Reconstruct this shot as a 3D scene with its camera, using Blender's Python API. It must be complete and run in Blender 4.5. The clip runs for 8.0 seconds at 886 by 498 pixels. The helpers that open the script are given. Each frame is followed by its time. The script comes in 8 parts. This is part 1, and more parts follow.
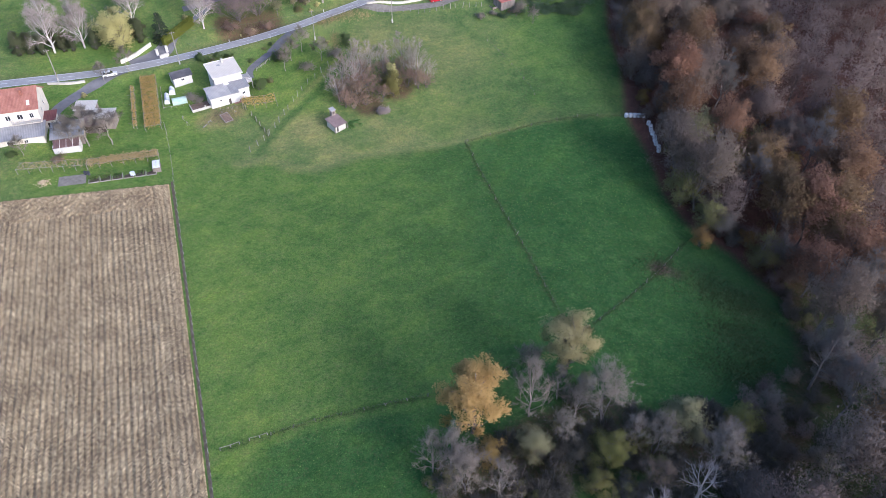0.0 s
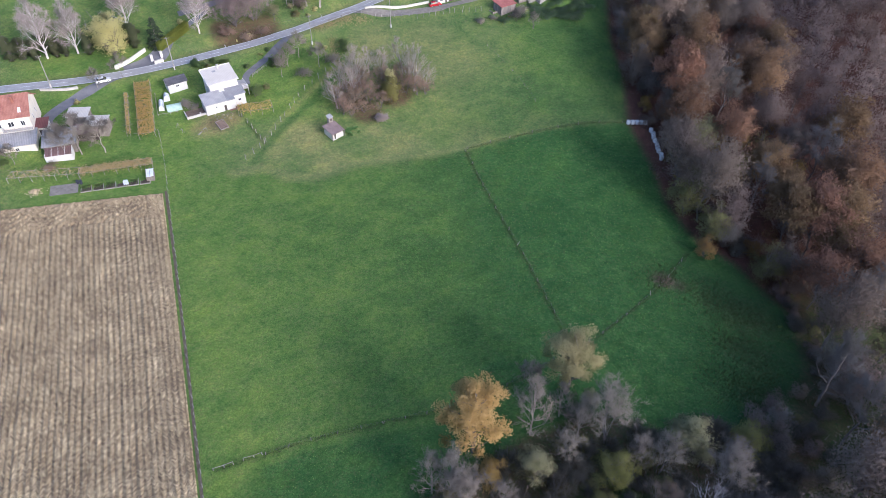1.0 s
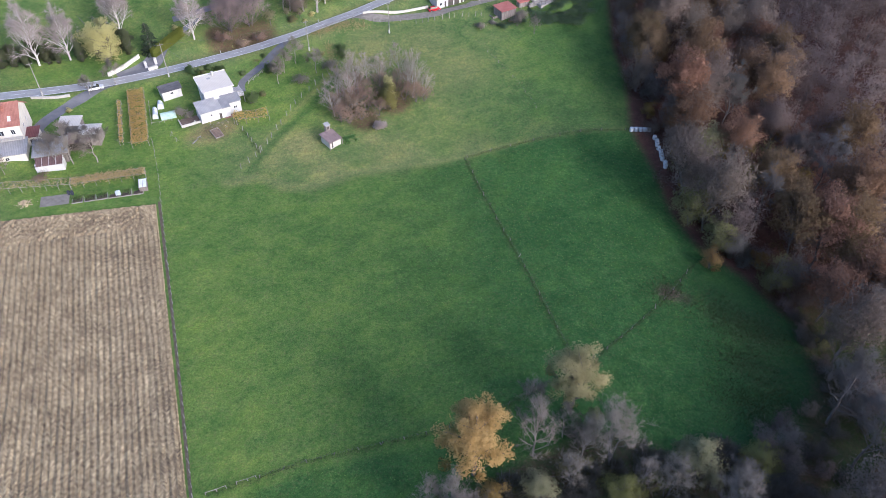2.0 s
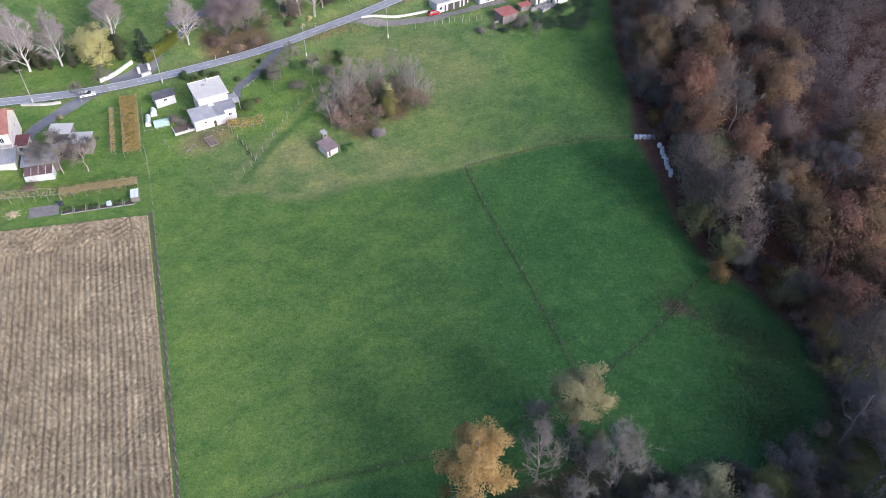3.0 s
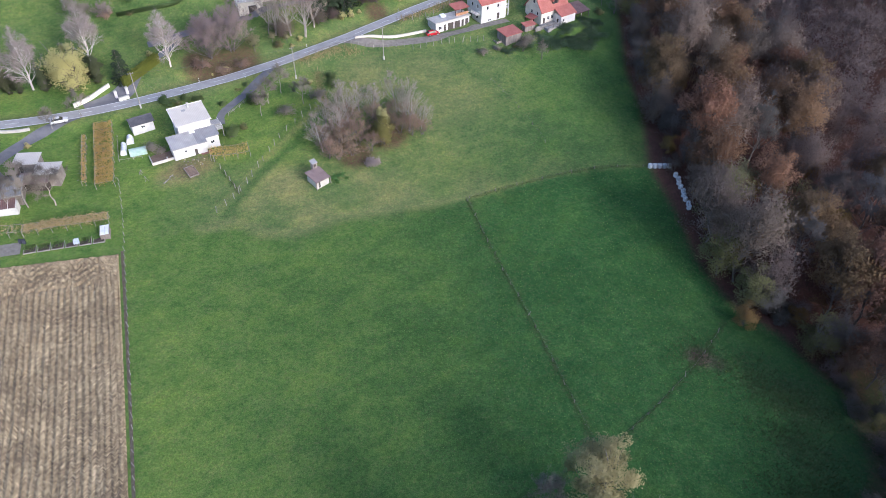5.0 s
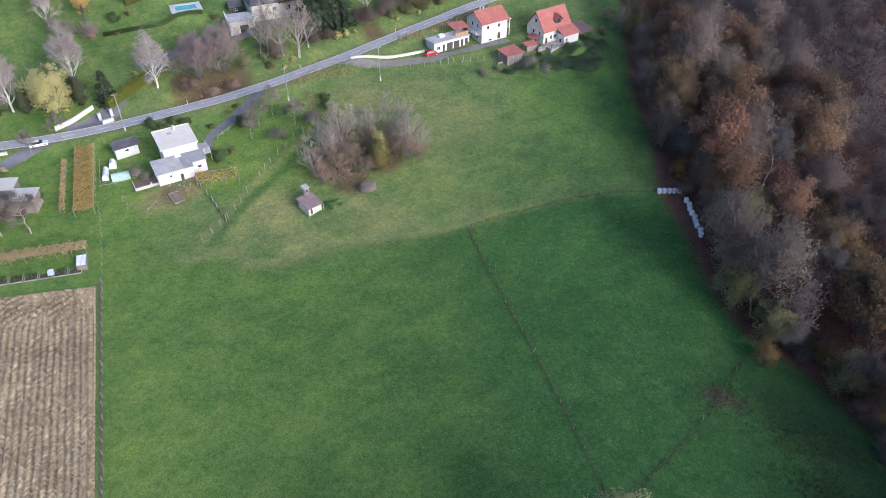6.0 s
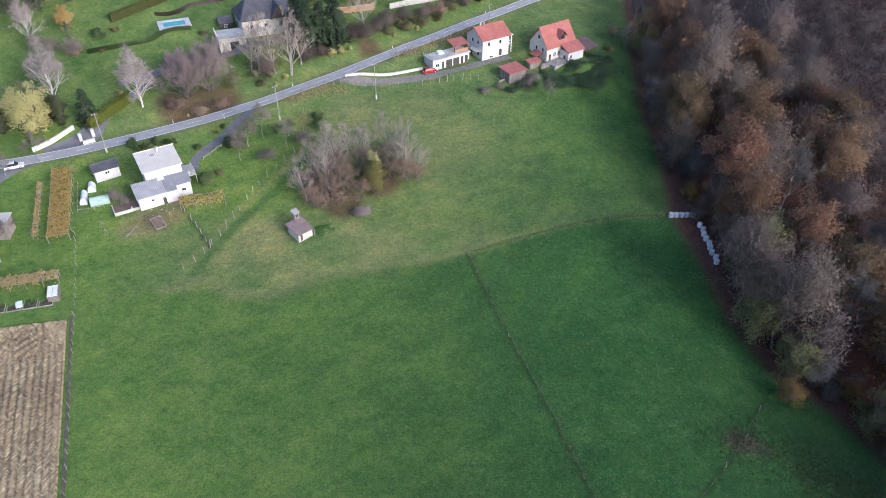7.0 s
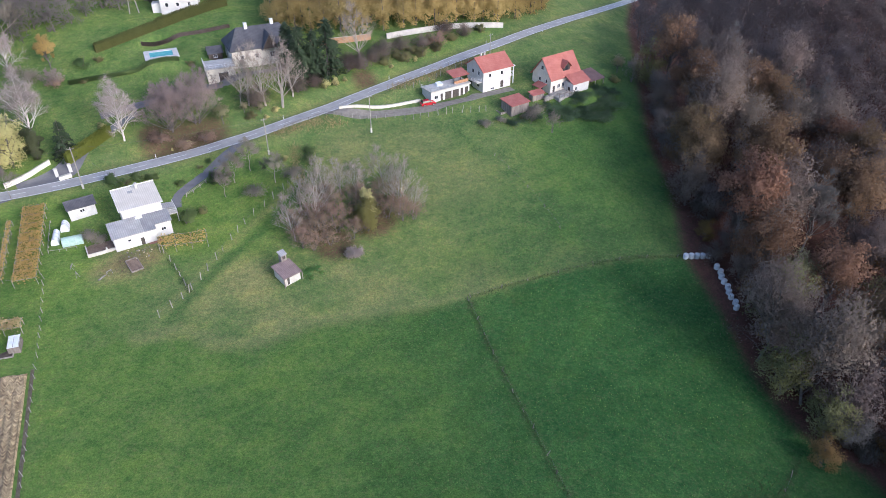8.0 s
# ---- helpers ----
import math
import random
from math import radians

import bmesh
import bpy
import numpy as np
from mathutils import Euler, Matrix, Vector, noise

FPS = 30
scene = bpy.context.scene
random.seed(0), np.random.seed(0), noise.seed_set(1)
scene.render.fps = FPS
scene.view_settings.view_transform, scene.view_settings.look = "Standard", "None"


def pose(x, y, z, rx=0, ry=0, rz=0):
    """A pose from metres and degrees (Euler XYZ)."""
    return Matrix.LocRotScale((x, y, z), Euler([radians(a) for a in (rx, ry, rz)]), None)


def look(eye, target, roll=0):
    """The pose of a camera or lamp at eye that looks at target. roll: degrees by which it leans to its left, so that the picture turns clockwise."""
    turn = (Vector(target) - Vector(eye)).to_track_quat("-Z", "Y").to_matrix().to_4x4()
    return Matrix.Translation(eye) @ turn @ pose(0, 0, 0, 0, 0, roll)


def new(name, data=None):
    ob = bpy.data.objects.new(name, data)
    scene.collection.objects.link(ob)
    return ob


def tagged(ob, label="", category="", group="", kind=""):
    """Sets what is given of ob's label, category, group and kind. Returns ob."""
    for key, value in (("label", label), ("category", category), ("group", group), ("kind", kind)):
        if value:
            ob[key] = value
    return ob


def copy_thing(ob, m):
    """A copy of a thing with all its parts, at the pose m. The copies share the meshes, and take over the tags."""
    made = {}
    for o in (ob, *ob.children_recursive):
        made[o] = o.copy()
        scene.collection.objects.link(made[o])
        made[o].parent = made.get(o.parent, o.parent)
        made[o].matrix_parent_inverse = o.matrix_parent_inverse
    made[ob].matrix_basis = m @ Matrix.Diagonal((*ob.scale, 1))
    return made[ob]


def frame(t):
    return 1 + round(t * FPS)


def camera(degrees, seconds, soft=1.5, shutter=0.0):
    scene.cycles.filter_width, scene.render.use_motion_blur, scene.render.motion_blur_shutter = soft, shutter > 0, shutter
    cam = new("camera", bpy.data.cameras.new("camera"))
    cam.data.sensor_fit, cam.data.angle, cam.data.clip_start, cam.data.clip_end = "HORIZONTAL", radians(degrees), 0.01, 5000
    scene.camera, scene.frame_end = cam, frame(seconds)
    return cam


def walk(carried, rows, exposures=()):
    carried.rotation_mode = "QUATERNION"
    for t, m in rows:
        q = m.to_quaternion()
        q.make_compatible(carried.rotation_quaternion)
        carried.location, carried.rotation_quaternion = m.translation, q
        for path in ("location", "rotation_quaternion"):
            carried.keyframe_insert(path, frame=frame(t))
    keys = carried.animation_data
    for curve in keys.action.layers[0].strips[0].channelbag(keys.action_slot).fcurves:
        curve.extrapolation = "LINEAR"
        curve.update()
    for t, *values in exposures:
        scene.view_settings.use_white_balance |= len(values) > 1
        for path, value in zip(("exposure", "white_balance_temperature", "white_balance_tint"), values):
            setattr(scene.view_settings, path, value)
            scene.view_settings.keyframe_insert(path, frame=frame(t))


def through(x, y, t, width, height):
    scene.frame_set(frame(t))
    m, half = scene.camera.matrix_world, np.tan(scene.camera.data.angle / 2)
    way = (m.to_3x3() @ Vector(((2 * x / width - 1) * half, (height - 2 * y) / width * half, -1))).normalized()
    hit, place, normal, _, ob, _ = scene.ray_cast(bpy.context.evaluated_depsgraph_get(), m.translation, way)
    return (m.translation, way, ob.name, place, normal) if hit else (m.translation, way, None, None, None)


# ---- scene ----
cam = camera(65.6, 8.0, soft=0.6)
PATH = [
    (0, (-0.072, -0.382, 111.581), (-0.072, 1.109, 110.248), 0.1),
    (0.5, (-0.026, 1.658, 111.437), (-0.025, 3.149, 110.105), 0.1),
    (1, (-0.149, 3.782, 111.325), (-0.146, 5.274, 109.992), 0.2),
    (1.5, (-0.088, 6.049, 111.038), (-0.085, 7.542, 109.706), 0.1),
    (3, (-0.04, 13.628, 109.705), (-0.037, 15.122, 108.376), 0.1),
    (3.5, (0.077, 16.557, 108.76), (0.079, 18.053, 107.433), 0.1),
    (4, (0.161, 20.264, 107.314), (0.162, 21.762, 105.989), 0.0),
    (4.5, (-0.048, 24.271, 106.12), (-0.044, 25.778, 104.805), 0.1),
    (6, (0.152, 36.677, 100.196), (0.158, 38.239, 98.947), 0.1),
    (6.5, (0.711, 40.946, 97.848), (0.713, 42.525, 96.62), -0.1),
    (7, (0.707, 45.828, 95.903), (0.71, 47.421, 94.695), 0.0),
    (7.5, (1.032, 50.876, 93.789), (1.034, 52.491, 92.61), -0.0),
    (8, (1.254, 56.257, 91.743), (1.255, 57.901, 90.605), -0.0),
]
walk(cam, [(t, look(eye, target, roll)) for t, eye, target, roll in PATH], exposures=[(0.0, 0.24, 5380, 21), (8.0, 0.14, 5400, 18)])

# ---- world and sun ----
SUN_FROM, SUN_UP = math.atan2(0.72, -0.62), radians(23)
world = bpy.data.worlds.new("sky")
scene.world = world
world.use_nodes = True
sky = world.node_tree.nodes.new("ShaderNodeTexSky")
sky.sky_type, sky.sun_disc, sky.sun_elevation, sky.sun_rotation = "NISHITA", False, SUN_UP, SUN_FROM
sky.air_density, sky.dust_density, sky.ozone_density = 1.0, 3.0, 1.0
world.node_tree.nodes["Background"].inputs[1].default_value = 0.24
world.node_tree.links.new(sky.outputs[0], world.node_tree.nodes["Background"].inputs[0])
sun = new("sun", bpy.data.lights.new("sun", "SUN"))
sun.data.energy, sun.data.angle, sun.data.color = 1.45, radians(14), (1.0, 0.95, 0.87)
SUN_DIR = Vector((math.sin(SUN_FROM) * math.cos(SUN_UP), math.cos(SUN_FROM) * math.cos(SUN_UP), math.sin(SUN_UP)))
sun.matrix_world = look(SUN_DIR * 300, (0, 0, 0))


# ---- materials ----
def nodes_of(name):
    m = bpy.data.materials.new(name)
    m.use_nodes = True
    return m, m.node_tree.nodes, m.node_tree.links, m.node_tree.nodes["Principled BSDF"]


def noise_node(nt, scale, detail=4.0, stretch=None, rough=0.55):
    n = nt.nodes.new("ShaderNodeTexNoise")
    n.inputs["Scale"].default_value, n.inputs["Detail"].default_value, n.inputs["Roughness"].default_value = scale, detail, rough
    geo = nt.nodes.new("ShaderNodeNewGeometry")
    if stretch:
        mp = nt.nodes.new("ShaderNodeMapping")
        mp.inputs["Scale"].default_value = stretch[:3]
        if len(stretch) > 3:
            mp.vector_type = "TEXTURE"
            mp.inputs["Scale"].default_value = [1 / s for s in stretch[:3]]
            mp.inputs["Rotation"].default_value = (0, 0, stretch[3])
        nt.links.new(geo.outputs["Position"], mp.inputs[0])
        nt.links.new(mp.outputs[0], n.inputs["Vector"])
    else:
        nt.links.new(geo.outputs["Position"], n.inputs["Vector"])
    return n


def ramp_node(nt, source, stops):
    r = nt.nodes.new("ShaderNodeValToRGB")
    while len(r.color_ramp.elements) < len(stops):
        r.color_ramp.elements.new(0.5)
    for e, (p, c) in zip(r.color_ramp.elements, stops):
        e.position, e.color = p, (*c, 1)
    nt.links.new(source, r.inputs[0])
    return r.outputs[0]


def mix_node(nt, fac, a, b, mode="MIX"):
    m = nt.nodes.new("ShaderNodeMix")
    m.data_type, m.blend_type = "RGBA", mode
    for value, socket in ((fac, m.inputs[0]), (a, m.inputs[6]), (b, m.inputs[7])):
        if isinstance(value, (int, float)):
            socket.default_value = value
        elif isinstance(value, tuple):
            socket.default_value = (*value, 1)
        else:
            nt.links.new(value, socket)
    return m.outputs[2]


def math_node(nt, op, a, b=0.0, clamp=False):
    m = nt.nodes.new("ShaderNodeMath")
    m.operation, m.use_clamp = op, clamp
    for value, socket in ((a, m.inputs[0]), (b, m.inputs[1])):
        if isinstance(value, (int, float)):
            socket.default_value = value
        else:
            nt.links.new(value, socket)
    return m.outputs[0]


def bump_node(nt, bsdf, height, strength, distance):
    b = nt.nodes.new("ShaderNodeBump")
    b.inputs["Strength"].default_value, b.inputs["Distance"].default_value = strength, distance
    nt.links.new(height, b.inputs["Height"])
    nt.links.new(b.outputs[0], bsdf.inputs["Normal"])


def plain(name, a, b, scale=1.5, fine=12.0, rough=0.85, metal=0.0, bump=0.02, stretch=None, spread=0.0):
    """Two tones mixed by a coarse and a fine noise, with a fine relief; spread varies it from piece to piece."""
    m, nodes, links, bsdf = nodes_of(name)
    nt = m.node_tree
    n1, n2 = noise_node(nt, scale, 3, stretch), noise_node(nt, fine, 3, stretch)
    both = math_node(nt, "ADD", math_node(nt, "MULTIPLY", n1.outputs[0], 0.65), math_node(nt, "MULTIPLY", n2.outputs[0], 0.35))
    col = ramp_node(nt, both, ((0.35, a), (0.65, b)))
    if spread:
        info = nodes.new("ShaderNodeObjectInfo")
        bright = math_node(nt, "MULTIPLY_ADD", info.outputs["Random"], spread)
        bright.node.inputs[2].default_value = 1 - spread / 2
        hsv = nodes.new("ShaderNodeHueSaturation")
        links.new(bright, hsv.inputs["Value"])
        links.new(col, hsv.inputs["Color"])
        col = hsv.outputs[0]
    links.new(col, bsdf.inputs["Base Color"])
    bsdf.inputs["Roughness"].default_value, bsdf.inputs["Metallic"].default_value = rough, metal
    bsdf.inputs["Specular IOR Level"].default_value = 0.3
    if bump:
        bump_node(nt, bsdf, both, 0.6, bump)
    return m


def leafy(name, tones, hue=0.02, value=0.35, through=0.25, rounded=2.0, calm=0.5):
    """Leaves and twigs: a tone for every leaf, shifted a little from plant to plant."""
    m, nodes, links, bsdf = nodes_of(name)
    nt = m.node_tree
    geo, info = nodes.new("ShaderNodeNewGeometry"), nodes.new("ShaderNodeObjectInfo")
    coarse = noise_node(nt, 0.35, 2)
    pick = math_node(nt, "ADD", math_node(nt, "MULTIPLY", geo.outputs["Random Per Island"], 0.3), math_node(nt, "MULTIPLY", coarse.outputs[0], 0.75))
    middle = [sum(c[k] for c in tones) / len(tones) for k in range(3)]
    steps = [(i / max(1, len(tones) - 1), tuple(v + (w - v) * calm for v, w in zip(c, middle))) for i, c in enumerate(tones)]
    col = ramp_node(nt, pick, steps)
    hsv = nodes.new("ShaderNodeHueSaturation")
    h = math_node(nt, "MULTIPLY_ADD", info.outputs["Random"], hue)
    h.node.inputs[2].default_value = 0.5 - hue / 2
    v = math_node(nt, "MULTIPLY_ADD", math_node(nt, "FRACT", math_node(nt, "MULTIPLY", info.outputs["Random"], 7.31)), value)
    v.node.inputs[2].default_value = 1 - value / 2
    links.new(h, hsv.inputs["Hue"])
    links.new(v, hsv.inputs["Value"])
    links.new(col, hsv.inputs["Color"])
    links.new(hsv.outputs[0], bsdf.inputs["Base Color"])
    # leaves lie more or less along the crown's rounded surface
    tc, off, world_way = nodes.new("ShaderNodeTexCoord"), nodes.new("ShaderNodeVectorMath"), nodes.new("ShaderNodeVectorTransform")
    off.operation, off.inputs[1].default_value = "SUBTRACT", (0.5, 0.5, 0.35)
    world_way.vector_type, world_way.convert_from, world_way.convert_to = "VECTOR", "OBJECT", "WORLD"
    links.new(tc.outputs["Generated"], off.inputs[0])
    links.new(off.outputs[0], world_way.inputs[0])
    unit, blend, final = nodes.new("ShaderNodeVectorMath"), nodes.new("ShaderNodeVectorMath"), nodes.new("ShaderNodeVectorMath")
    unit.operation, blend.operation, final.operation = "NORMALIZE", "MULTIPLY_ADD", "NORMALIZE"
    blend.inputs[1].default_value = (rounded, rounded, rounded)
    links.new(world_way.outputs[0], unit.inputs[0])
    links.new(unit.outputs[0], blend.inputs[0])
    links.new(geo.outputs["Normal"], blend.inputs[2])
    links.new(blend.outputs[0], final.inputs[0])
    if rounded:
        links.new(final.outputs[0], bsdf.inputs["Normal"])
    bsdf.inputs["Roughness"].default_value = 0.9
    bsdf.inputs["Specular IOR Level"].default_value = 0.1
    if through:
        tr, mx = nodes.new("ShaderNodeBsdfTranslucent"), nodes.new("ShaderNodeMixShader")
        mx.inputs[0].default_value = through
        links.new(hsv.outputs[0], tr.inputs[0])
        links.new(bsdf.outputs[0], mx.inputs[1])
        links.new(tr.outputs[0], mx.inputs[2])
        links.new(mx.outputs[0], nodes["Material Output"].inputs[0])
    return m


def ribbed(name, a, b, pitch, turn, rough=0.6, metal=0.0, depth=0.05):
    """Roofing with ribs or tile courses of the given pitch, and weathering."""
    m, nodes, links, bsdf = nodes_of(name)
    nt = m.node_tree
    tc, mp, wave = nodes.new("ShaderNodeTexCoord"), nodes.new("ShaderNodeMapping"), nodes.new("ShaderNodeTexWave")
    mp.inputs["Rotation"].default_value = (0, 0, turn)
    wave.inputs["Scale"].default_value, wave.inputs["Distortion"].default_value = 0.314 / pitch, 0.4
    links.new(tc.outputs["Object"], mp.inputs[0])
    links.new(mp.outputs[0], wave.inputs[0])
    n1, n2 = noise_node(nt, 0.6, 4), noise_node(nt, 5.0, 3)
    both = math_node(nt, "ADD", math_node(nt, "MULTIPLY", n1.outputs[0], 0.6), math_node(nt, "MULTIPLY", n2.outputs[0], 0.4))
    col = ramp_node(nt, both, ((0.35, a), (0.65, b)))
    col = mix_node(nt, math_node(nt, "MULTIPLY", wave.outputs[1], 0.25), col, tuple(c * 0.45 for c in a))
    links.new(col, bsdf.inputs["Base Color"])
    bsdf.inputs["Roughness"].default_value, bsdf.inputs["Metallic"].default_value = rough, metal
    bump_node(nt, bsdf, wave.outputs[1], 0.5, depth)
    return m


def ground_material():
    m, nodes, links, bsdf = nodes_of("meadow_ground")
    nt = m.node_tree

    def zone(name):
        a = nodes.new("ShaderNodeAttribute")
        a.attribute_name = name
        return a.outputs["Fac"]

    big, mid, fine, tiny = noise_node(nt, 0.035, 3), noise_node(nt, 0.3, 4), noise_node(nt, 1.7, 5, rough=0.7), noise_node(nt, 9.0, 3, rough=0.7)
    clump = noise_node(nt, 3.6, 3, rough=0.6)
    both = math_node(nt, "ADD", math_node(nt, "MULTIPLY", mid.outputs[0], 0.5), math_node(nt, "MULTIPLY", fine.outputs[0], 0.5))
    rough_grass = ramp_node(nt, both, ((0.30, (0.072, 0.128, 0.040)), (0.45, (0.116, 0.182, 0.056)), (0.56, (0.166, 0.216, 0.074)), (0.70, (0.25, 0.262, 0.112))))
    lush = ramp_node(nt, both, ((0.30, (0.022, 0.074, 0.021)), (0.5, (0.038, 0.106, 0.030)), (0.7, (0.070, 0.146, 0.042))))
    fresh = ramp_node(nt, both, ((0.30, (0.070, 0.148, 0.030)), (0.5, (0.124, 0.208, 0.046)), (0.7, (0.20, 0.270, 0.074))))
    litter = ramp_node(nt, both, ((0.3, (0.066, 0.034, 0.029)), (0.5, (0.112, 0.057, 0.046)), (0.7, (0.165, 0.092, 0.068))))
    soil = ramp_node(nt, both, ((0.3, (0.036, 0.028, 0.022)), (0.5, (0.085, 0.066, 0.049)), (0.7, (0.16, 0.13, 0.095))))
    col = mix_node(nt, zone("fresh"), rough_grass, fresh)
    col = mix_node(nt, math_node(nt, "MULTIPLY", zone("dry"), math_node(nt, "MULTIPLY", fine.outputs[0], 1.9), True), col, (0.27, 0.262, 0.11))
    wobble = math_node(nt, "MULTIPLY_ADD", math_node(nt, "SUBTRACT", mid.outputs[0], 0.5), 0.9)
    links.new(zone("lush"), wobble.node.inputs[2])
    wobble.node.use_clamp = True
    col = mix_node(nt, wobble, col, lush)
    patch = ramp_node(nt, big.outputs[0], ((0.40, (0.85, 0.90, 0.90)), (0.52, (1.0, 1.0, 1.0)), (0.62, (1.16, 1.09, 1.04))))
    col = mix_node(nt, 0.9, col, patch, "MULTIPLY")
    streak = noise_node(nt, 0.13, 4, (1.0, 1.6, 1.0, 0.5), 0.65)
    col = mix_node(nt, 1.0, col, ramp_node(nt, streak.outputs[0], ((0.36, (0.80, 0.87, 0.88)), (0.5, (1.0, 1.0, 1.0)), (0.66, (1.22, 1.13, 1.04)))), "MULTIPLY")
    mottle = noise_node(nt, 1.0, 5, rough=0.7)
    col = mix_node(nt, 1.0, col, ramp_node(nt, mottle.outputs[0], ((0.37, (0.80, 0.85, 0.86)), (0.5, (1.0, 1.0, 1.0)), (0.63, (1.20, 1.14, 1.08)))), "MULTIPLY")
    # darkens the corner by the wood: rank grass plus shade put into the colour
    rank_shade = math_node(nt, "MULTIPLY", zone("rank_shade"), math_node(nt, "MULTIPLY", mid.outputs[0], 1.7), True)
    col = mix_node(nt, rank_shade, col, (0.020, 0.052, 0.022))
    worn = math_node(nt, "MULTIPLY_ADD", math_node(nt, "SUBTRACT", fine.outputs[0], 0.5), 1.6)
    links.new(zone("soil"), worn.node.inputs[2])
    worn.node.use_clamp = True
    col = mix_node(nt, math_node(nt, "MULTIPLY", worn, zone("soil"), True), col, soil)
    fall = math_node(nt, "MULTIPLY_ADD", math_node(nt, "SUBTRACT", fine.outputs[0], 0.5), 1.4)
    links.new(zone("litter"), fall.node.inputs[2])
    fall.node.use_clamp = True
    col = mix_node(nt, fall, col, litter)
    speck = ramp_node(nt, math_node(nt, "ADD", math_node(nt, "MULTIPLY", tiny.outputs[0], 0.5), math_node(nt, "MULTIPLY", clump.outputs[0], 0.5)), ((0.36, (0.60, 0.62, 0.62)), (0.64, (1.38, 1.36, 1.3))))
    col = mix_node(nt, 1.0, col, speck, "MULTIPLY")
    links.new(col, bsdf.inputs["Base Color"])
    bsdf.inputs["Roughness"].default_value = 0.95
    bsdf.inputs["Specular IOR Level"].default_value = 0.1
    bump_node(nt, bsdf, math_node(nt, "ADD", fine.outputs[0], math_node(nt, "MULTIPLY", tiny.outputs[0], 0.4)), 0.8, 0.25)
    return m


def earth_material():
    """Turned clods that lie aslant in every other row, herringbone fashion."""
    m, nodes, links, bsdf = nodes_of("ploughed_earth")
    nt = m.node_tree
    geo, mp, sep = nodes.new("ShaderNodeNewGeometry"), nodes.new("ShaderNodeMapping"), nodes.new("ShaderNodeSeparateXYZ")
    mp.inputs["Rotation"].default_value = (0, 0, -0.345)
    links.new(geo.outputs["Position"], mp.inputs[0])
    links.new(mp.outputs[0], sep.inputs[0])
    wave_off = noise_node(nt, 0.5, 3)
    zig = math_node(nt, "PINGPONG", math_node(nt, "ADD", sep.outputs[0], math_node(nt, "MULTIPLY", wave_off.outputs[0], 0.9)), 0.59)
    along = math_node(nt, "MULTIPLY_ADD", zig, 1.5)
    links.new(sep.outputs[1], along.node.inputs[2])
    comb, noise_a, noise_b = nodes.new("ShaderNodeCombineXYZ"), nodes.new("ShaderNodeTexNoise"), noise_node(nt, 0.22, 4)
    links.new(math_node(nt, "MULTIPLY", sep.outputs[0], 1.2), comb.inputs[0])
    links.new(math_node(nt, "MULTIPLY", along, 3.3), comb.inputs[1])
    noise_a.inputs["Scale"].default_value, noise_a.inputs["Detail"].default_value, noise_a.inputs["Roughness"].default_value = 1.0, 4, 0.6
    links.new(comb.outputs[0], noise_a.inputs["Vector"])
    tone = math_node(nt, "ADD", math_node(nt, "MULTIPLY", noise_a.outputs[0], 0.8), math_node(nt, "MULTIPLY", noise_b.outputs[0], 0.2))
    links.new(ramp_node(nt, tone, ((0.37, (0.10, 0.072, 0.042)), (0.45, (0.235, 0.172, 0.094)), (0.54, (0.415, 0.322, 0.180)), (0.62, (0.74, 0.592, 0.35)))), bsdf.inputs["Base Color"])
    bsdf.inputs["Roughness"].default_value = 0.95
    bump_node(nt, bsdf, noise_a.outputs[0], 1.0, 0.5)
    return m


def asphalt_material(name, a, b):
    return plain(name, a, b, 0.5, 6.0, 0.75, bump=0.01)


M_GROUND = ground_material()
M_ASPHALT = asphalt_material("worn_asphalt", (0.335, 0.328, 0.315), (0.455, 0.445, 0.425))
M_LANE = asphalt_material("driveway_asphalt", (0.13, 0.13, 0.14), (0.20, 0.20, 0.21))
M_GRAVEL = plain("gravel", (0.16, 0.15, 0.13), (0.26, 0.24, 0.21), 1.2, 14.0, 0.95)
M_LINE = plain("road_paint", (0.66, 0.67, 0.67), (0.80, 0.80, 0.78), 2.0, 10.0, 0.7, bump=0)
M_EARTH = earth_material()
M_BARK = plain("grey_brown_bark", (0.11, 0.098, 0.09), (0.22, 0.20, 0.185), 1.2, 9.0, 0.95, bump=0.04)
M_BIRCH = plain("white_birch_bark", (0.46, 0.43, 0.40), (0.72, 0.70, 0.66), 1.0, 6.0, 0.85, bump=0.02)
M_PALE_BARK = plain("pale_bark", (0.20, 0.175, 0.15), (0.38, 0.345, 0.30), 0.8, 6.0, 0.9, bump=0.03)
M_BLEACHED = plain("bleached_bark", (0.28, 0.255, 0.225), (0.46, 0.425, 0.38), 0.8, 6.0, 0.9, bump=0.03)
M_POST = plain("weathered_post", (0.22, 0.205, 0.18), (0.38, 0.355, 0.32), 1.5, 9.0, 0.9, spread=0.3)
M_OLDPOST = plain("old_dark_post", (0.10, 0.092, 0.08), (0.24, 0.22, 0.195), 1.5, 9.0, 0.9, spread=0.6)
M_WIRE = plain("fence_wire", (0.12, 0.12, 0.12), (0.2, 0.2, 0.2), 3, 10, 0.5, 0.6, bump=0)


# ---- land ----
def softplus(v, w):
    return w * np.logaddexp(0, v / w)


def soft_clamp(v, a, b, w=8.0):
    return a + softplus(v - a, w) - softplus(v - b, w)


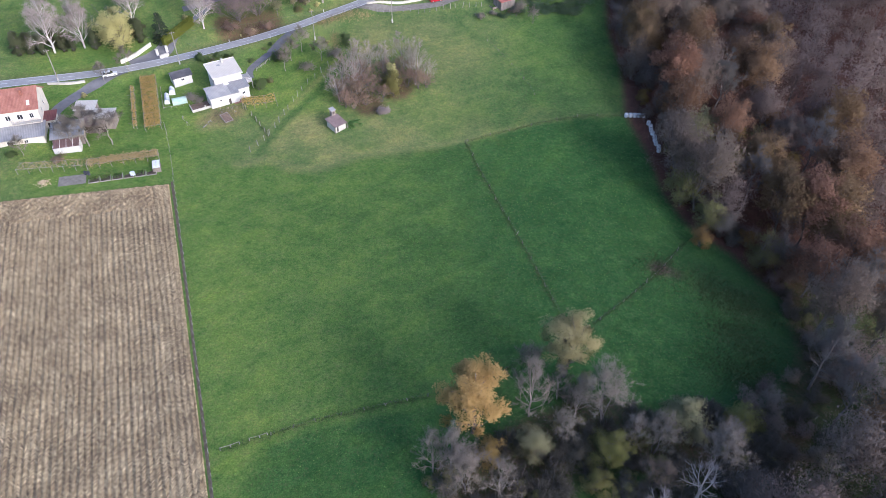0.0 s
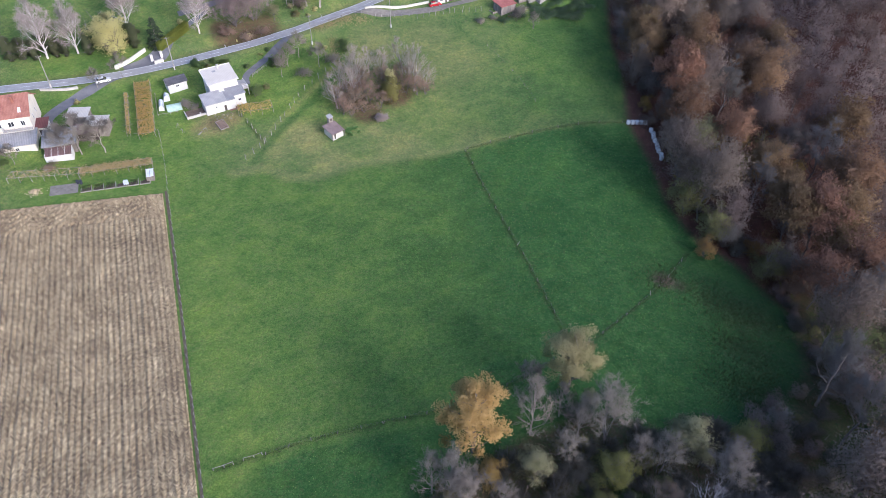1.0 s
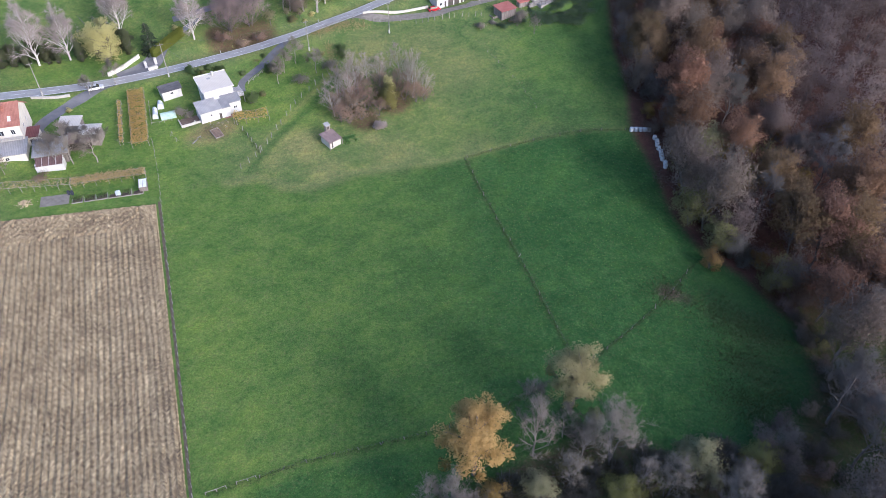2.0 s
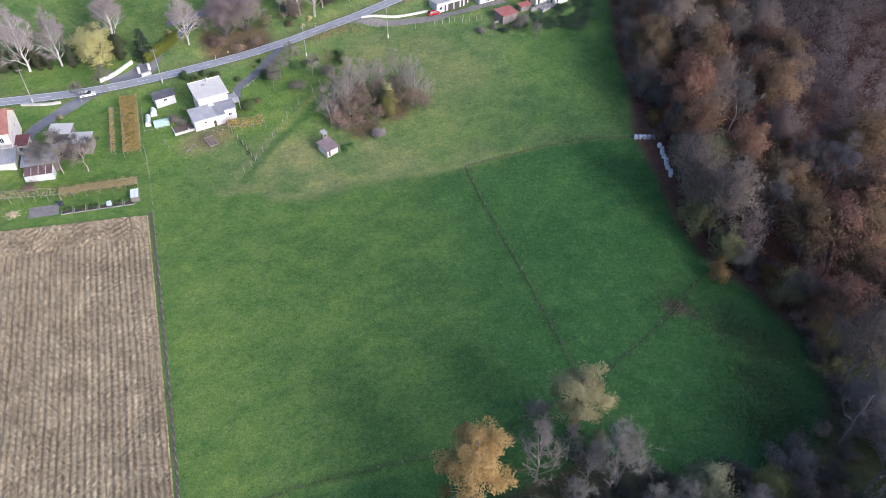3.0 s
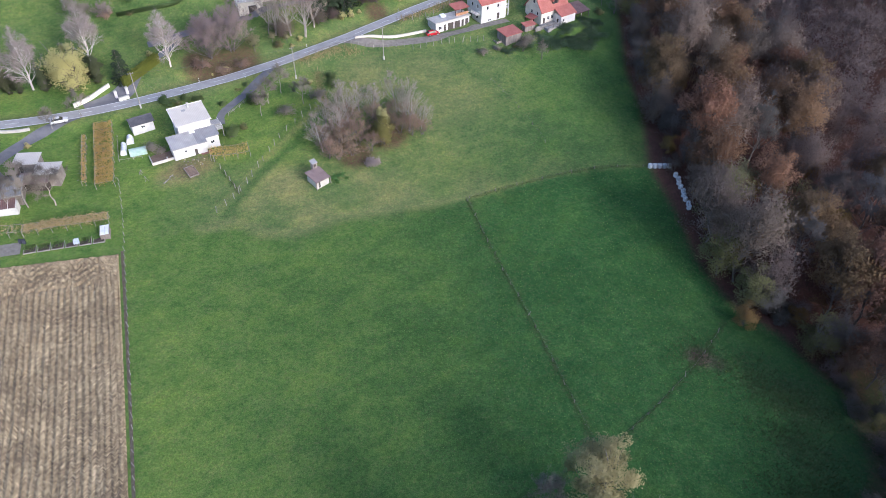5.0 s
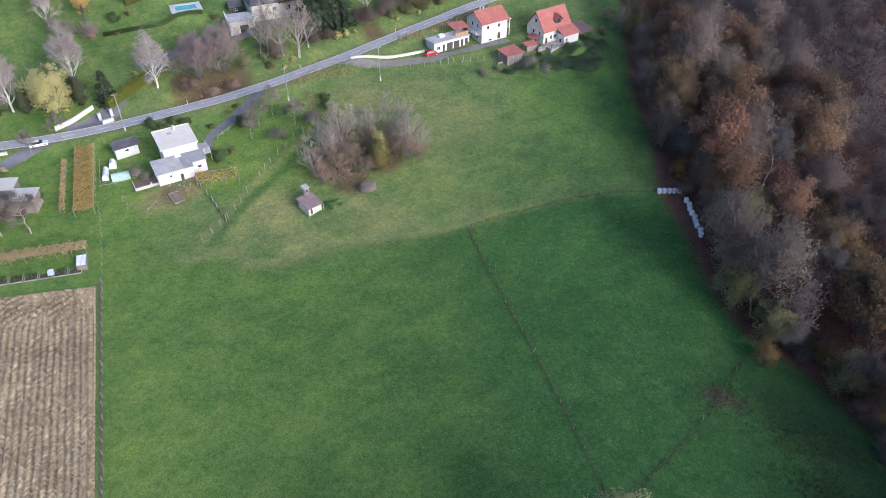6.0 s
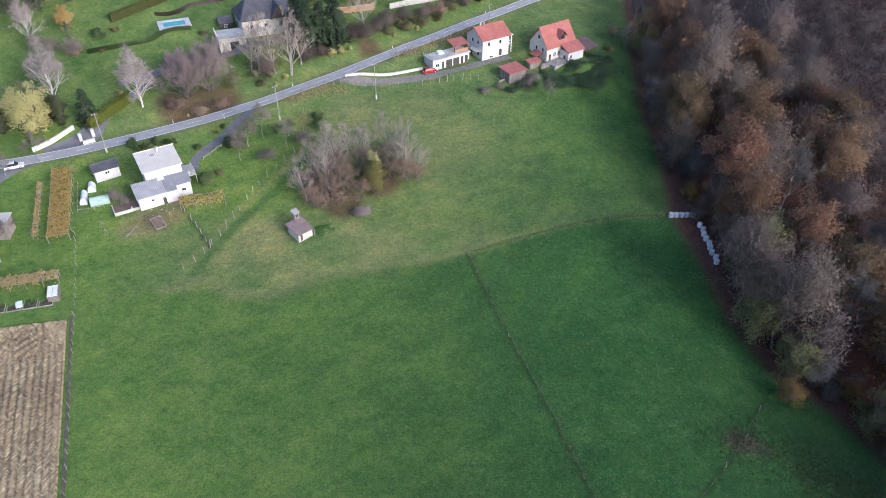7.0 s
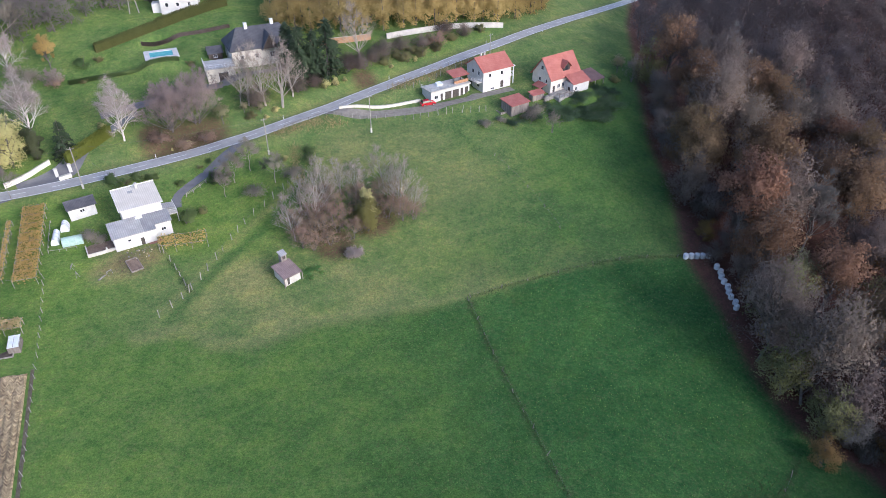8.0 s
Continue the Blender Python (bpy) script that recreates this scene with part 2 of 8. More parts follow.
def lie(x, y):
    """The natural lie of the land: a level meadow that dips to the wood and climbs to the road."""
    x, y = soft_clamp(np.asarray(x, float), -150, 105), soft_clamp(np.asarray(y, float), 20, 262)
    return (1.94 - 0.0793 * x + 0.0114 * (y - 100) + 0.2514 * softplus(y - 160 + 0.4 * x, 10.0)
            - 0.1909 * softplus(x - 40, 10.0) - 0.1014 * x * (y - 150) / 100)


def smooth_line(points, step=1.0):
    """A rounded line through the points, sampled about every step."""
    p = np.array(points, float)
    p = np.vstack([2 * p[0] - p[1], p, 2 * p[-1] - p[-2]])
    out = []
    for a, b, c, d in zip(p[:-3], p[1:-2], p[2:-1], p[3:]):
        for t in np.linspace(0, 1, max(2, int(np.linalg.norm(c - b) / step)), endpoint=False):
            out.append(0.5 * (2 * b + (c - a) * t + (2 * a - 5 * b + 4 * c - d) * t**2 + (3 * b - a - 3 * c + d) * t**3))
    return np.array(out + [p[-2]])


def from_line(x, y, line):
    """Distance from a line of points, the place along it in points and the side (positive: on its left)."""
    best, where, side = np.full(np.shape(x), 1e9), np.zeros(np.shape(x)), np.zeros(np.shape(x))
    for i, (a, b) in enumerate(zip(line[:-1], line[1:])):
        d = b - a
        t = np.clip(((x - a[0]) * d[0] + (y - a[1]) * d[1]) / (d @ d), 0, 1)
        far = np.hypot(x - a[0] - t * d[0], y - a[1] - t * d[1])
        near = far < best
        best, where = np.where(near, far, best), np.where(near, i + t, where)
        side = np.where(near, d[0] * (y - a[1]) - d[1] * (x - a[0]), side)
    return best, where, side


ROAD = smooth_line([(-210, 150), (-160, 164), (-126, 176.2), (-99.5, 185.8), (-75.3, 197.2), (-51.5, 208.6), (-41, 215), (-27.4, 223.4),
                    (-8.5, 237.5), (0.7, 244.3), (22, 263.3), (44, 291), (71, 334), (92, 372), (118, 430)], 5.0)
ROAD_Z = lie(ROAD[:, 0], ROAD[:, 1])
ROAD_Z = np.convolve(np.pad(ROAD_Z, 2, mode="edge"), np.ones(5) / 5, "valid")


def smoothstep(a, b, v):
    t = np.clip((v - a) / (b - a), 0, 1)
    return t * t * (3 - 2 * t)


def land(x, y):
    """Height of the ground, with the shelf that the road lies on."""
    x, y = np.asarray(x, float), np.asarray(y, float)
    z = lie(x, y)
    for px, py, inner, outer, level in PADS:
        z = z + (level - z) * (1 - smoothstep(inner, outer, np.hypot(x - px, y - py)))
    d, i, _ = from_line(x, y, ROAD)
    return z + (np.interp(i, np.arange(len(ROAD_Z)), ROAD_Z) - z) * (1 - smoothstep(2.9, 7.5, d))


# levelled ground: pool, villa, yards of the houses
PADS = ((-75.4, 240.5, 5.6, 9.0, 28.7), (-50.0, 240.0, 8.0, 13.0, 26.3), (16.0, 237.0, 5.5, 9.0, 20.4), (3.0, 230.5, 4.5, 7.5, 20.2), (36.0, 238.5, 6.0, 10.0, 19.6), (-63.0, 178.5, 6.0, 10.0, 10.4), (-113.0, 158.0, 6.0, 10.0, 12.2))
GRID = np.arange(-300, 301, 1.5), np.arange(0, 451, 1.5)
GRID_Z = land(*np.meshgrid(*GRID))


def ground_z(x, y):
    """Height of the ground at one place, read off a grid."""
    u, v = min(max((x + 300) / 1.5, 0), len(GRID[0]) - 2), min(max(y / 1.5, 0), len(GRID[1]) - 2)
    i, j = int(u), int(v)
    u, v = u - i, v - j
    a, b = GRID_Z[j, i] * (1 - u) + GRID_Z[j, i + 1] * u, GRID_Z[j + 1, i] * (1 - u) + GRID_Z[j + 1, i + 1] * u
    return float(a * (1 - v) + b * v)


class Build:
    """Collects the corners and faces of one mesh."""

    def __init__(self):
        self.v, self.f = [], []

    def face(self, *corners):
        n = len(self.v)
        self.v += [tuple(c) for c in corners]
        self.f.append(tuple(range(n, n + len(corners))))
        return self

    def hull(self, low, high):
        """A closed solid between two rings of corners, counter-clockwise from above."""
        n, k = len(self.v), len(low)
        self.v += [tuple(c) for c in low] + [tuple(c) for c in high]
        self.f.append(tuple(range(n + k - 1, n - 1, -1)))
        self.f.append(tuple(range(n + k, n + 2 * k)))
        self.f += [(n + i, n + (i + 1) % k, n + k + (i + 1) % k, n + k + i) for i in range(k)]
        return self

    def box(self, x0, y0, z0, x1, y1, z1):
        ring = ((x0, y0), (x1, y0), (x1, y1), (x0, y1))
        return self.hull([(*c, z0) for c in ring], [(*c, z1) for c in ring])

    def prism(self, ring, z0, z1):
        return self.hull([(*c, z0) for c in ring], [(*c, z1) for c in ring])

    def slab(self, corners, thick):
        """A sloping slab: its upper corners, and its thickness downwards."""
        return self.hull([(x, y, z - thick) for x, y, z in corners], corners)

    def tube(self, a, b, r0, r1, sides=6):
        a, b = Vector(a), Vector(b)
        q = (b - a).to_track_quat("Z", "Y")
        ring = [Vector((math.cos(i * math.tau / sides), math.sin(i * math.tau / sides), 0)) for i in range(sides)]
        return self.hull([a + q @ (c * r0) for c in ring], [b + q @ (c * r1) for c in ring])

    def limb(self, a, b, r0, r1, sides=4):
        """A tapering branch, open at its hidden ends."""
        self.tube(a, b, r0, r1, sides)
        n = len(self.f)
        del self.f[n - sides - 2:n - sides]
        return self

    def mesh(self, name):
        me = bpy.data.meshes.new(name)
        me.from_pydata(self.v, [], self.f)
        me.update()
        return me


def part(name, build, material, parent=None, label="", m=None):
    """One mesh object, under a thing or a part where a parent is given."""
    me = build.mesh(name) if isinstance(build, Build) else build
    me.materials.clear()
    me.materials.append(material)
    ob = new(name, me)
    if parent:
        ob.parent = parent
    if m is not None:
        ob.matrix_basis = m
    if label:
        tagged(ob, label)
    return ob


def thing(name, label, category, m=None, group="", kind=""):
    ob = new(name)
    ob.empty_display_size = 0.3
    if m is not None:
        ob.matrix_basis = m
    return tagged(ob, label, category, group, kind)


def spread_axis(start, a, b, end, step, grow=1.22):
    inner = list(np.arange(a, b + step / 2, step))
    low, high, s = [], [], step
    while (low[-1] if low else a) > start:
        s *= grow
        low.append((low[-1] if low else a) - s)
    s = step
    while (high[-1] if high else inner[-1]) < end:
        s *= grow
        high.append((high[-1] if high else inner[-1]) + s)
    return np.array(low[::-1] + inner + high)


WOOD_EDGE = np.array([(84, 372), (66, 300), (58, 251), (55, 218), (56.5, 201), (54.5, 180), (58.5, 164), (60, 150), (65, 137.6), (74, 130), (82, 115),
                      (79, 99), (70, 85), (62, 74), (50, 66), (44, 52), (36, 30)], float)
LUSH_EDGE = np.array([(-54, 150), (-46.5, 153), (-40.6, 149.6), (-33.4, 150.2), (-23, 156.7), (-3.6, 161.5), (6.5, 164.6), (22, 170.7), (39.7, 176.6), (54, 179.5), (75, 184)], float)
FENCE_FIELD = np.array([(-31.5, 38), (-39.4, 59.2), (-68.6, 141.5), (-72.5, 152.5), (-77.8, 166)], float)
FENCE_MID = np.array([(6.4, 163.8), (11.8, 147), (17.1, 131.6), (21.5, 117), (25.1, 104.1), (27, 97)], float)
FENCE_LOW = np.array([(-40.3, 68), (-32, 71), (-23.7, 74.1), (-11, 77.6), (-0.4, 80.6), (12, 86), (27, 96), (32.5, 99.6), (47, 113.9), (54.5, 122.5), (61.6, 131.9)], float)
FENCE_TRACK = np.array([(-52.2, 155.7), (-48.6, 162.8), (-42.3, 182.9), (-35.1, 194.5)], float)
FENCE_YARD = np.array([(-48.6, 162.8), (-53, 169), (-58.1, 174.9)], float)
FENCE_UP = np.array([(13.6, 208.5), (22, 196.2), (29, 181.5)], float)
FENCE_CROSS = np.array([(6.5, 164.6), (22, 170.7), (39.7, 176.6), (53.6, 179.5)], float)


def build_ground():
    xs, ys = spread_axis(-3800, -128, 98, 3800, 1.35), spread_axis(-2500, 12, 346, 4200, 1.35)
    gx, gy = np.meshgrid(xs, ys)
    gz = land(gx, gy)
    n = len(xs)
    idx = np.arange(len(ys) * n).reshape(len(ys), n)
    faces = np.stack([idx[:-1, :-1], idx[:-1, 1:], idx[1:, 1:], idx[1:, :-1]], -1).reshape(-1, 4)
    me = bpy.data.meshes.new("ground")
    me.from_pydata(np.stack([gx, gy, gz], -1).reshape(-1, 3).tolist(), [], faces.tolist())
    me.polygons.foreach_set("use_smooth", [True] * len(me.polygons))
    x, y = gx.ravel(), gy.ravel()
    wood, _, wside = from_line(x, y, WOOD_EDGE)
    inside = np.where(wside > 0, wood, -wood)
    low, _, lside = from_line(x, y, LUSH_EDGE)
    below = np.where(lside < 0, low, -low)
    field, _, fside = from_line(x, y, FENCE_FIELD)
    right = np.where(fside < 0, field, -field)
    # the grazed grass grows ranker away from the ploughed field
    lush = smoothstep(-1.0, 1.2, below) * (0.05 + 0.95 * smoothstep(6, 92, right + 0.22 * (120 - y))) * smoothstep(-2, 1, right)
    lush = np.maximum(lush, 0.62 * smoothstep(-8, 24, x - 0.5 * (y - 180)) * smoothstep(160, 175, y) * (1 - smoothstep(285, 300, y)))
    foot, _, foot_side = from_line(x, y, FENCE_LOW[:8])
    lush = np.maximum(lush, 0.85 * np.where(foot_side < 0, smoothstep(0.0, 3.0, foot), 0.0) * smoothstep(-38, -30, x) * (1 - smoothstep(88, 96, y)))
    litter = smoothstep(-2.0, 2.0, inside) * (0.45 + 0.55 * smoothstep(112, 132, y))
    soil = np.zeros_like(x)
    for line, width, much in ((FENCE_MID, 0.7, 0.5), (FENCE_LOW, 0.7, 0.42), (FENCE_CROSS, 0.5, 0.3), (FENCE_YARD, 0.7, 0.5), (np.array([(10.2, 215.3), (21, 199), (32.3, 187.8)], float), 0.5, 0.4), (FENCE_FIELD[:3], 0.5, 0.3)):
        d, _, _ = from_line(x, y, line)
        soil = np.maximum(soil, much * (1 - smoothstep(width * 0.3, width * 1.8, d)))
    for cx, cy, r, much in ((52.8, 120.6, 4.4, 1.0), (56.0, 119.5, 3.4, 0.8), (62, 116, 5.0, 0.4), (66, 100, 8.0, 0.35), (70, 112, 10.0, 0.4), (64, 86, 7.0, 0.35), (64, 120, 7.0, 0.3), (-62.5, 170.0, 5.5, 0.8), (-59, 172.5, 4.0, 0.7), (-66.5, 167.5, 3.0, 0.6), (-70, 172.0, 3.0, 0.6), (-91, 140.6, 3.2, 0.6), (-85.5, 143, 4, 0.4)):
        soil = np.maximum(soil, much * (1 - smoothstep(r * 0.35, r * 1.3, np.hypot(x - cx, (y - cy) * 1.2))))
    track = np.array([(-49.5, 157), (-44.6, 171), (-38.5, 181), (-34.5, 189), (-31, 196)], float)
    d, _, _ = from_line(x, y, track)
    rut = np.exp(-((d / 1.1) ** 4))
    lush = np.maximum(lush, 0.6 * rut)
    west, _, _ = from_line(x, y, np.array([(-84, 150), (-90, 172), (-100, 178)], float))
    fresh = np.maximum(1 - smoothstep(14, 34, west), 0.92 * smoothstep(-1, 3, below))
    fresh = np.maximum(fresh, 0.9 * (1 - smoothstep(9, 26, np.hypot(x + 48, y - 188))))
    fresh = np.maximum(fresh, 0.45 * smoothstep(212, 226, y - 0.45 * (x + 60)) * (x < 20))
    fresh = np.maximum(fresh, 0.7 * (1 - smoothstep(12, 26, np.hypot(x - 42, (y - 215) * 0.7))))
    fresh = np.maximum(fresh, 0.9 * (1 - smoothstep(1.5, 5.5, np.hypot(x - 28.5, y - 182.5))))
    dry = np.zeros_like(x)
    for cx, cy, r, much in ((-38.5, 167.5, 6.0, 0.75), (-30, 157.5, 6.0, 0.5), (-12, 164, 7, 0.5), (10, 168.5, 6, 0.45), (28, 176, 6, 0.4), (-36, 163, 4, 0.6), (-19, 170.5, 3, 0.6), (-44, 160, 4, 0.5), (-20, 207, 8, 0.5), (-5, 210, 8, 0.45), (4, 200, 9, 0.4), (-3, 195, 8, 0.35), (-63.5, 169.5, 4.6, 1.0), (-66, 167, 3.4, 0.9), (-60, 172, 3.0, 0.9)):
        dry = np.maximum(dry, much * (1 - smoothstep(r * 0.3, r * 1.6, np.hypot(x - cx, y - cy))))
    for line, width, much in ((LUSH_EDGE, 1.6, 0.5), (np.array([(-52, 157.5), (-46.6, 172), (-40.5, 183.5), (-34, 195)], float), 0.8, 0.4), (ROAD, 4.2, 0.4)):
        d2, _, _ = from_line(x, y, line)
        dry = np.maximum(dry, much * (1 - smoothstep(width * 0.5, width * 1.6, d2)))
    for cx, cy, r in ((-62, 209.5, 7.5), (-57, 212.5, 6), (-67, 208.5, 6), (-70, 211, 4), (-20, 236, 4), (-22, 178.5, 5.5), (-14, 186, 6), (-26, 182, 5)):
        litter = np.maximum(litter, 0.74 * (1 - smoothstep(r * 0.5, r * 1.2, np.hypot(x - cx, y - cy))))
    low_row, _, row_side = from_line(x, y, np.array([(4, 62), (8, 66), (18, 72), (30, 77), (44, 72), (62, 76)], float))
    litter = np.maximum(litter, 0.6 * (1 - smoothstep(4, 10, np.where(row_side < 0, low_row * 0.6, low_row * 1.8))))
    # rank dark grass in the wet corner under the wood, with the wood's shade painted in
    rank_shade = 0.75 * smoothstep(-22, 4, inside) * (1 - smoothstep(118, 140, y)) * smoothstep(30, 50, x) * (inside < 6)
    for name, values in (("rank_shade", rank_shade), ("lush", lush), ("litter", litter), ("soil", soil), ("fresh", np.clip(fresh, 0, 1)), ("dry", dry)):
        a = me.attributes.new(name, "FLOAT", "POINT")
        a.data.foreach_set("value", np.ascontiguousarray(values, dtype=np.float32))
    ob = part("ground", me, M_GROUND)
    tagged(ob, "grazed green meadow and rough grass on gently rolling land", "ground", kind="structure")


def ribbon(name, line, half, material, lift, level=True, kind="structure", label="", category="road"):
    line = np.asarray(line, float)
    d = np.gradient(line, axis=0)
    d /= np.linalg.norm(d, axis=1)[:, None]
    side = np.stack([-d[:, 1], d[:, 0]], -1)
    b = Build()
    cols = np.linspace(-half, half, 2 if level else 5)
    if level:
        mid = land(line[:, 0], line[:, 1])
    at = line[:, None, :] + side[:, None, :] * cols[None, :, None]
    z = np.repeat(mid[:, None], len(cols), 1) if level else land(at[..., 0], at[..., 1])
    rows = [[(*p, h + lift) for p, h in zip(row, zs)] for row, zs in zip(at.tolist(), z.tolist())]
    k = len(cols)
    b.v = [c for row in rows for c in row]
    b.f = [(r * k + c, r * k + c + 1, (r + 1) * k + c + 1, (r + 1) * k + c) for r in range(len(rows) - 1) for c in range(k - 1)]
    b.f = [f[::-1] for f in b.f]
    ob = part(name, b, material)
    return tagged(ob, label, category, kind=kind)


def shifted(line, off):
    d = np.gradient(line, axis=0)
    d /= np.linalg.norm(d, axis=1)[:, None]
    return line + np.stack([-d[:, 1], d[:, 0]], -1) * off


build_ground()
FINE_ROAD = smooth_line(ROAD, 1.0)
ribbon("road", FINE_ROAD, 2.25, M_ASPHALT, 0.06, label="pale worn two-lane asphalt country road", category="road")
for off in (-2.02, 2.02):
    ribbon("road_edge_line", shifted(FINE_ROAD, off), 0.11, M_LINE, 0.066, label="worn white edge line painted on asphalt", category="road marking")


def dashes():
    b, run = Build(), 0
    while run + 3 < len(FINE_ROAD):
        seg = FINE_ROAD[run:run + 4]
        d = np.gradient(seg, axis=0)
        d /= np.linalg.norm(d, axis=1)[:, None]
        z = land(seg[:, 0], seg[:, 1]) + 0.066
        for k in range(3):
            corners = []
            for q, s in ((k, -1), (k + 1, -1), (k + 1, 1), (k, 1)):
                corners.append((seg[q, 0] - d[q, 1] * 0.1 * s, seg[q, 1] + d[q, 0] * 0.1 * s, z[q]))
            b.face(*corners[::-1])
        run += 8
    tagged(part("road_centre_line", b, M_LINE), "dashed white centre line painted on asphalt", "road marking", kind="structure")


dashes()
ribbon("driveway", smooth_line([(-47.5, 209.0), (-49.8, 204.5), (-55, 197.2), (-58.6, 191.4), (-58.0, 187.5)], 1.0), 1.05, M_LANE, 0.045, False, label="grey asphalt drive down to a white house", category="driveway")
ribbon("driveway", smooth_line([(-94, 187.2), (-97, 184), (-104.2, 174), (-107.3, 165.5), (-104, 160.5), (-101.5, 159)], 1.0), 1.6, M_LANE, 0.045, False, label="worn grey asphalt farm drive", category="driveway")
ribbon("farmyard", smooth_line([(-109.5, 166.5), (-106, 162.5), (-102.5, 160.2), (-98.5, 160.8)], 1.0), 2.4, M_LANE, 0.04, False, label="worn grey concrete farmyard between the sheds", category="yard")
ribbon("driveway", smooth_line([(-29, 220.8), (-22, 220.6), (-13.5, 221.8), (-1, 225.2), (9, 230.5), (20.5, 236.8)], 1.0), 1.35, M_GRAVEL, 0.045, False, label="grey gravel drive behind a low white wall", category="driveway")
ribbon("driveway", smooth_line([(-94, 190.6), (-89, 194.5), (-86, 198.5), (-85, 205)], 1.0), 2.4, M_LANE, 0.045, False, label="dark asphalt entrance to a walled garden", category="driveway")
ribbon("driveway", smooth_line([(-84, 216), (-74, 221.5), (-65.4, 226.5), (-56, 230), (-48, 233.5), (-40, 238)], 1.0), 1.2, M_LANE, 0.045, False, label="narrow grey lane past a villa", category="driveway")


# ---- ploughed field ----
def build_field():
    u, v = np.array([-0.339, 0.941]), np.array([-0.941, -0.339])
    corner = np.array([-69.6, 141.3])
    along, across = np.arange(-112, 0.01, 0.55), np.arange(0.3, 72, 0.24)
    A, C = np.meshgrid(along, across, indexing="ij")
    # the far end runs a little askew to the rows
    X = corner[0] + u[0] * A + v[0] * C
    Y = corner[1] + u[1] * A + v[1] * C + 0.105 * C * (A + 112) / 112
    rng = np.random.default_rng(3)
    rows = 0.125 * np.cos(C * math.tau / 1.18 + 0.6 * np.sin(A * 0.11)) + 0.05 * np.cos(C * math.tau / 2.36 + 1.0)
    ends = 0.12 * np.cos((A * 0.8 + 0.55 * np.abs((C % 9) - 4.5)) * math.tau / 1.3)
    near_end = smoothstep(-9.0, -8.2, A)
    rough = rng.normal(0, 0.042, A.shape)
    rough += 0.6 * (np.roll(rough, 1, 0) + np.roll(rough, -1, 0)) + 0.3 * np.roll(rough, 1, 1)
    relief = rows * (1 - near_end) + ends * near_end + rough
    for c in (1.0, 2.2, 4.6):
        relief -= 0.16 * np.exp(-(((C - c) / 0.3) ** 2)) * (A < 0)
    relief -= 0.22 * np.exp(-(((A + 8.6) / 0.45) ** 2)) * (C > 4)
    relief -= 0.15 * np.exp(-(((C - 17.5) / 0.5) ** 2)) * (A > -8.8)
    Z = land(X, Y) + 0.42 + relief
    Z[:, 0] = land(X[:, 0], Y[:, 0]) - 0.05
    Z[-1, :] = land(X[-1, :], Y[-1, :]) - 0.05
    k = len(across)
    idx = np.arange(A.size).reshape(A.shape)
    faces = np.stack([idx[:-1, :-1], idx[:-1, 1:], idx[1:, 1:], idx[1:, :-1]], -1).reshape(-1, 4)
    me = bpy.data.meshes.new("ploughed_field")
    me.from_pydata(np.stack([X, Y, Z], -1).reshape(-1, 3).tolist(), [], faces[:, ::-1].tolist())
    ob = part("ploughed_field", me, M_EARTH)
    tagged(ob, "pale brown ploughed field with long straight furrows", "field", kind="structure")


build_field()
M_FURROW = plain("damp_furrow_soil", (0.085, 0.075, 0.05), (0.16, 0.135, 0.095), 1.5, 6, 0.95, bump=0.05)
ribbon("border_furrow", smooth_line([(-69.3, 141.8), (-53.9, 99.2), (-39.7, 59.2), (-31.6, 37.0)], 1.0), 0.3, M_FURROW, 0.05, False, label="deep dark furrow along the field's edge", category="furrow")


# ---- trees and shrubs ----
L_RUST = leafy("rust_leaves", ((0.170, 0.108, 0.070), (0.268, 0.170, 0.105), (0.385, 0.255, 0.155)), 0.04, 0.5, 0.35, 3.0, calm=0.15)
T_ASH = leafy("ash_grey_twigs", ((0.19, 0.168, 0.135), (0.26, 0.232, 0.190), (0.35, 0.315, 0.262)), 0.02, 0.25, 0.2, 1.4)
L_NETTLE = leafy("nettle_leaves", ((0.13, 0.27, 0.08), (0.19, 0.35, 0.11), (0.26, 0.42, 0.16)), 0.02, 0.2, 0.6, rounded=0.0)
L_OCHRE = leafy("ochre_leaves", ((0.180, 0.118, 0.046), (0.290, 0.198, 0.072), (0.414, 0.299, 0.115)), 0.03, 0.45, 0.3, 3.4)
L_ORANGE = leafy("orange_leaves", ((0.36, 0.240, 0.085), (0.58, 0.405, 0.145), (0.78, 0.58, 0.25)), 0.01, 0.1, 0.3)
L_OLIVE = leafy("olive_leaves", ((0.125, 0.132, 0.058), (0.205, 0.202, 0.085), (0.305, 0.282, 0.125)), 0.03, 0.35)
L_PALE = leafy("pale_willow_leaves", ((0.30, 0.272, 0.130), (0.45, 0.402, 0.198), (0.62, 0.545, 0.285)), 0.02, 0.15, 0.35, calm=0.65)
L_SAGE = leafy("sage_willow_leaves", ((0.20, 0.192, 0.110), (0.31, 0.295, 0.170), (0.44, 0.415, 0.250)), 0.02, 0.15, 0.35, calm=0.65)
L_YELLOW = leafy("yellow_leaves", ((0.40, 0.37, 0.14), (0.55, 0.51, 0.21), (0.70, 0.65, 0.32)), 0.02, 0.2)
L_GREEN = leafy("green_leaves", ((0.095, 0.150, 0.058), (0.150, 0.220, 0.085), (0.22, 0.29, 0.12)), 0.03, 0.4, 0.5)
L_NEEDLE = leafy("spruce_needles", ((0.030, 0.050, 0.030), (0.052, 0.080, 0.045), (0.085, 0.118, 0.065)), 0.02, 0.3, 0.1)
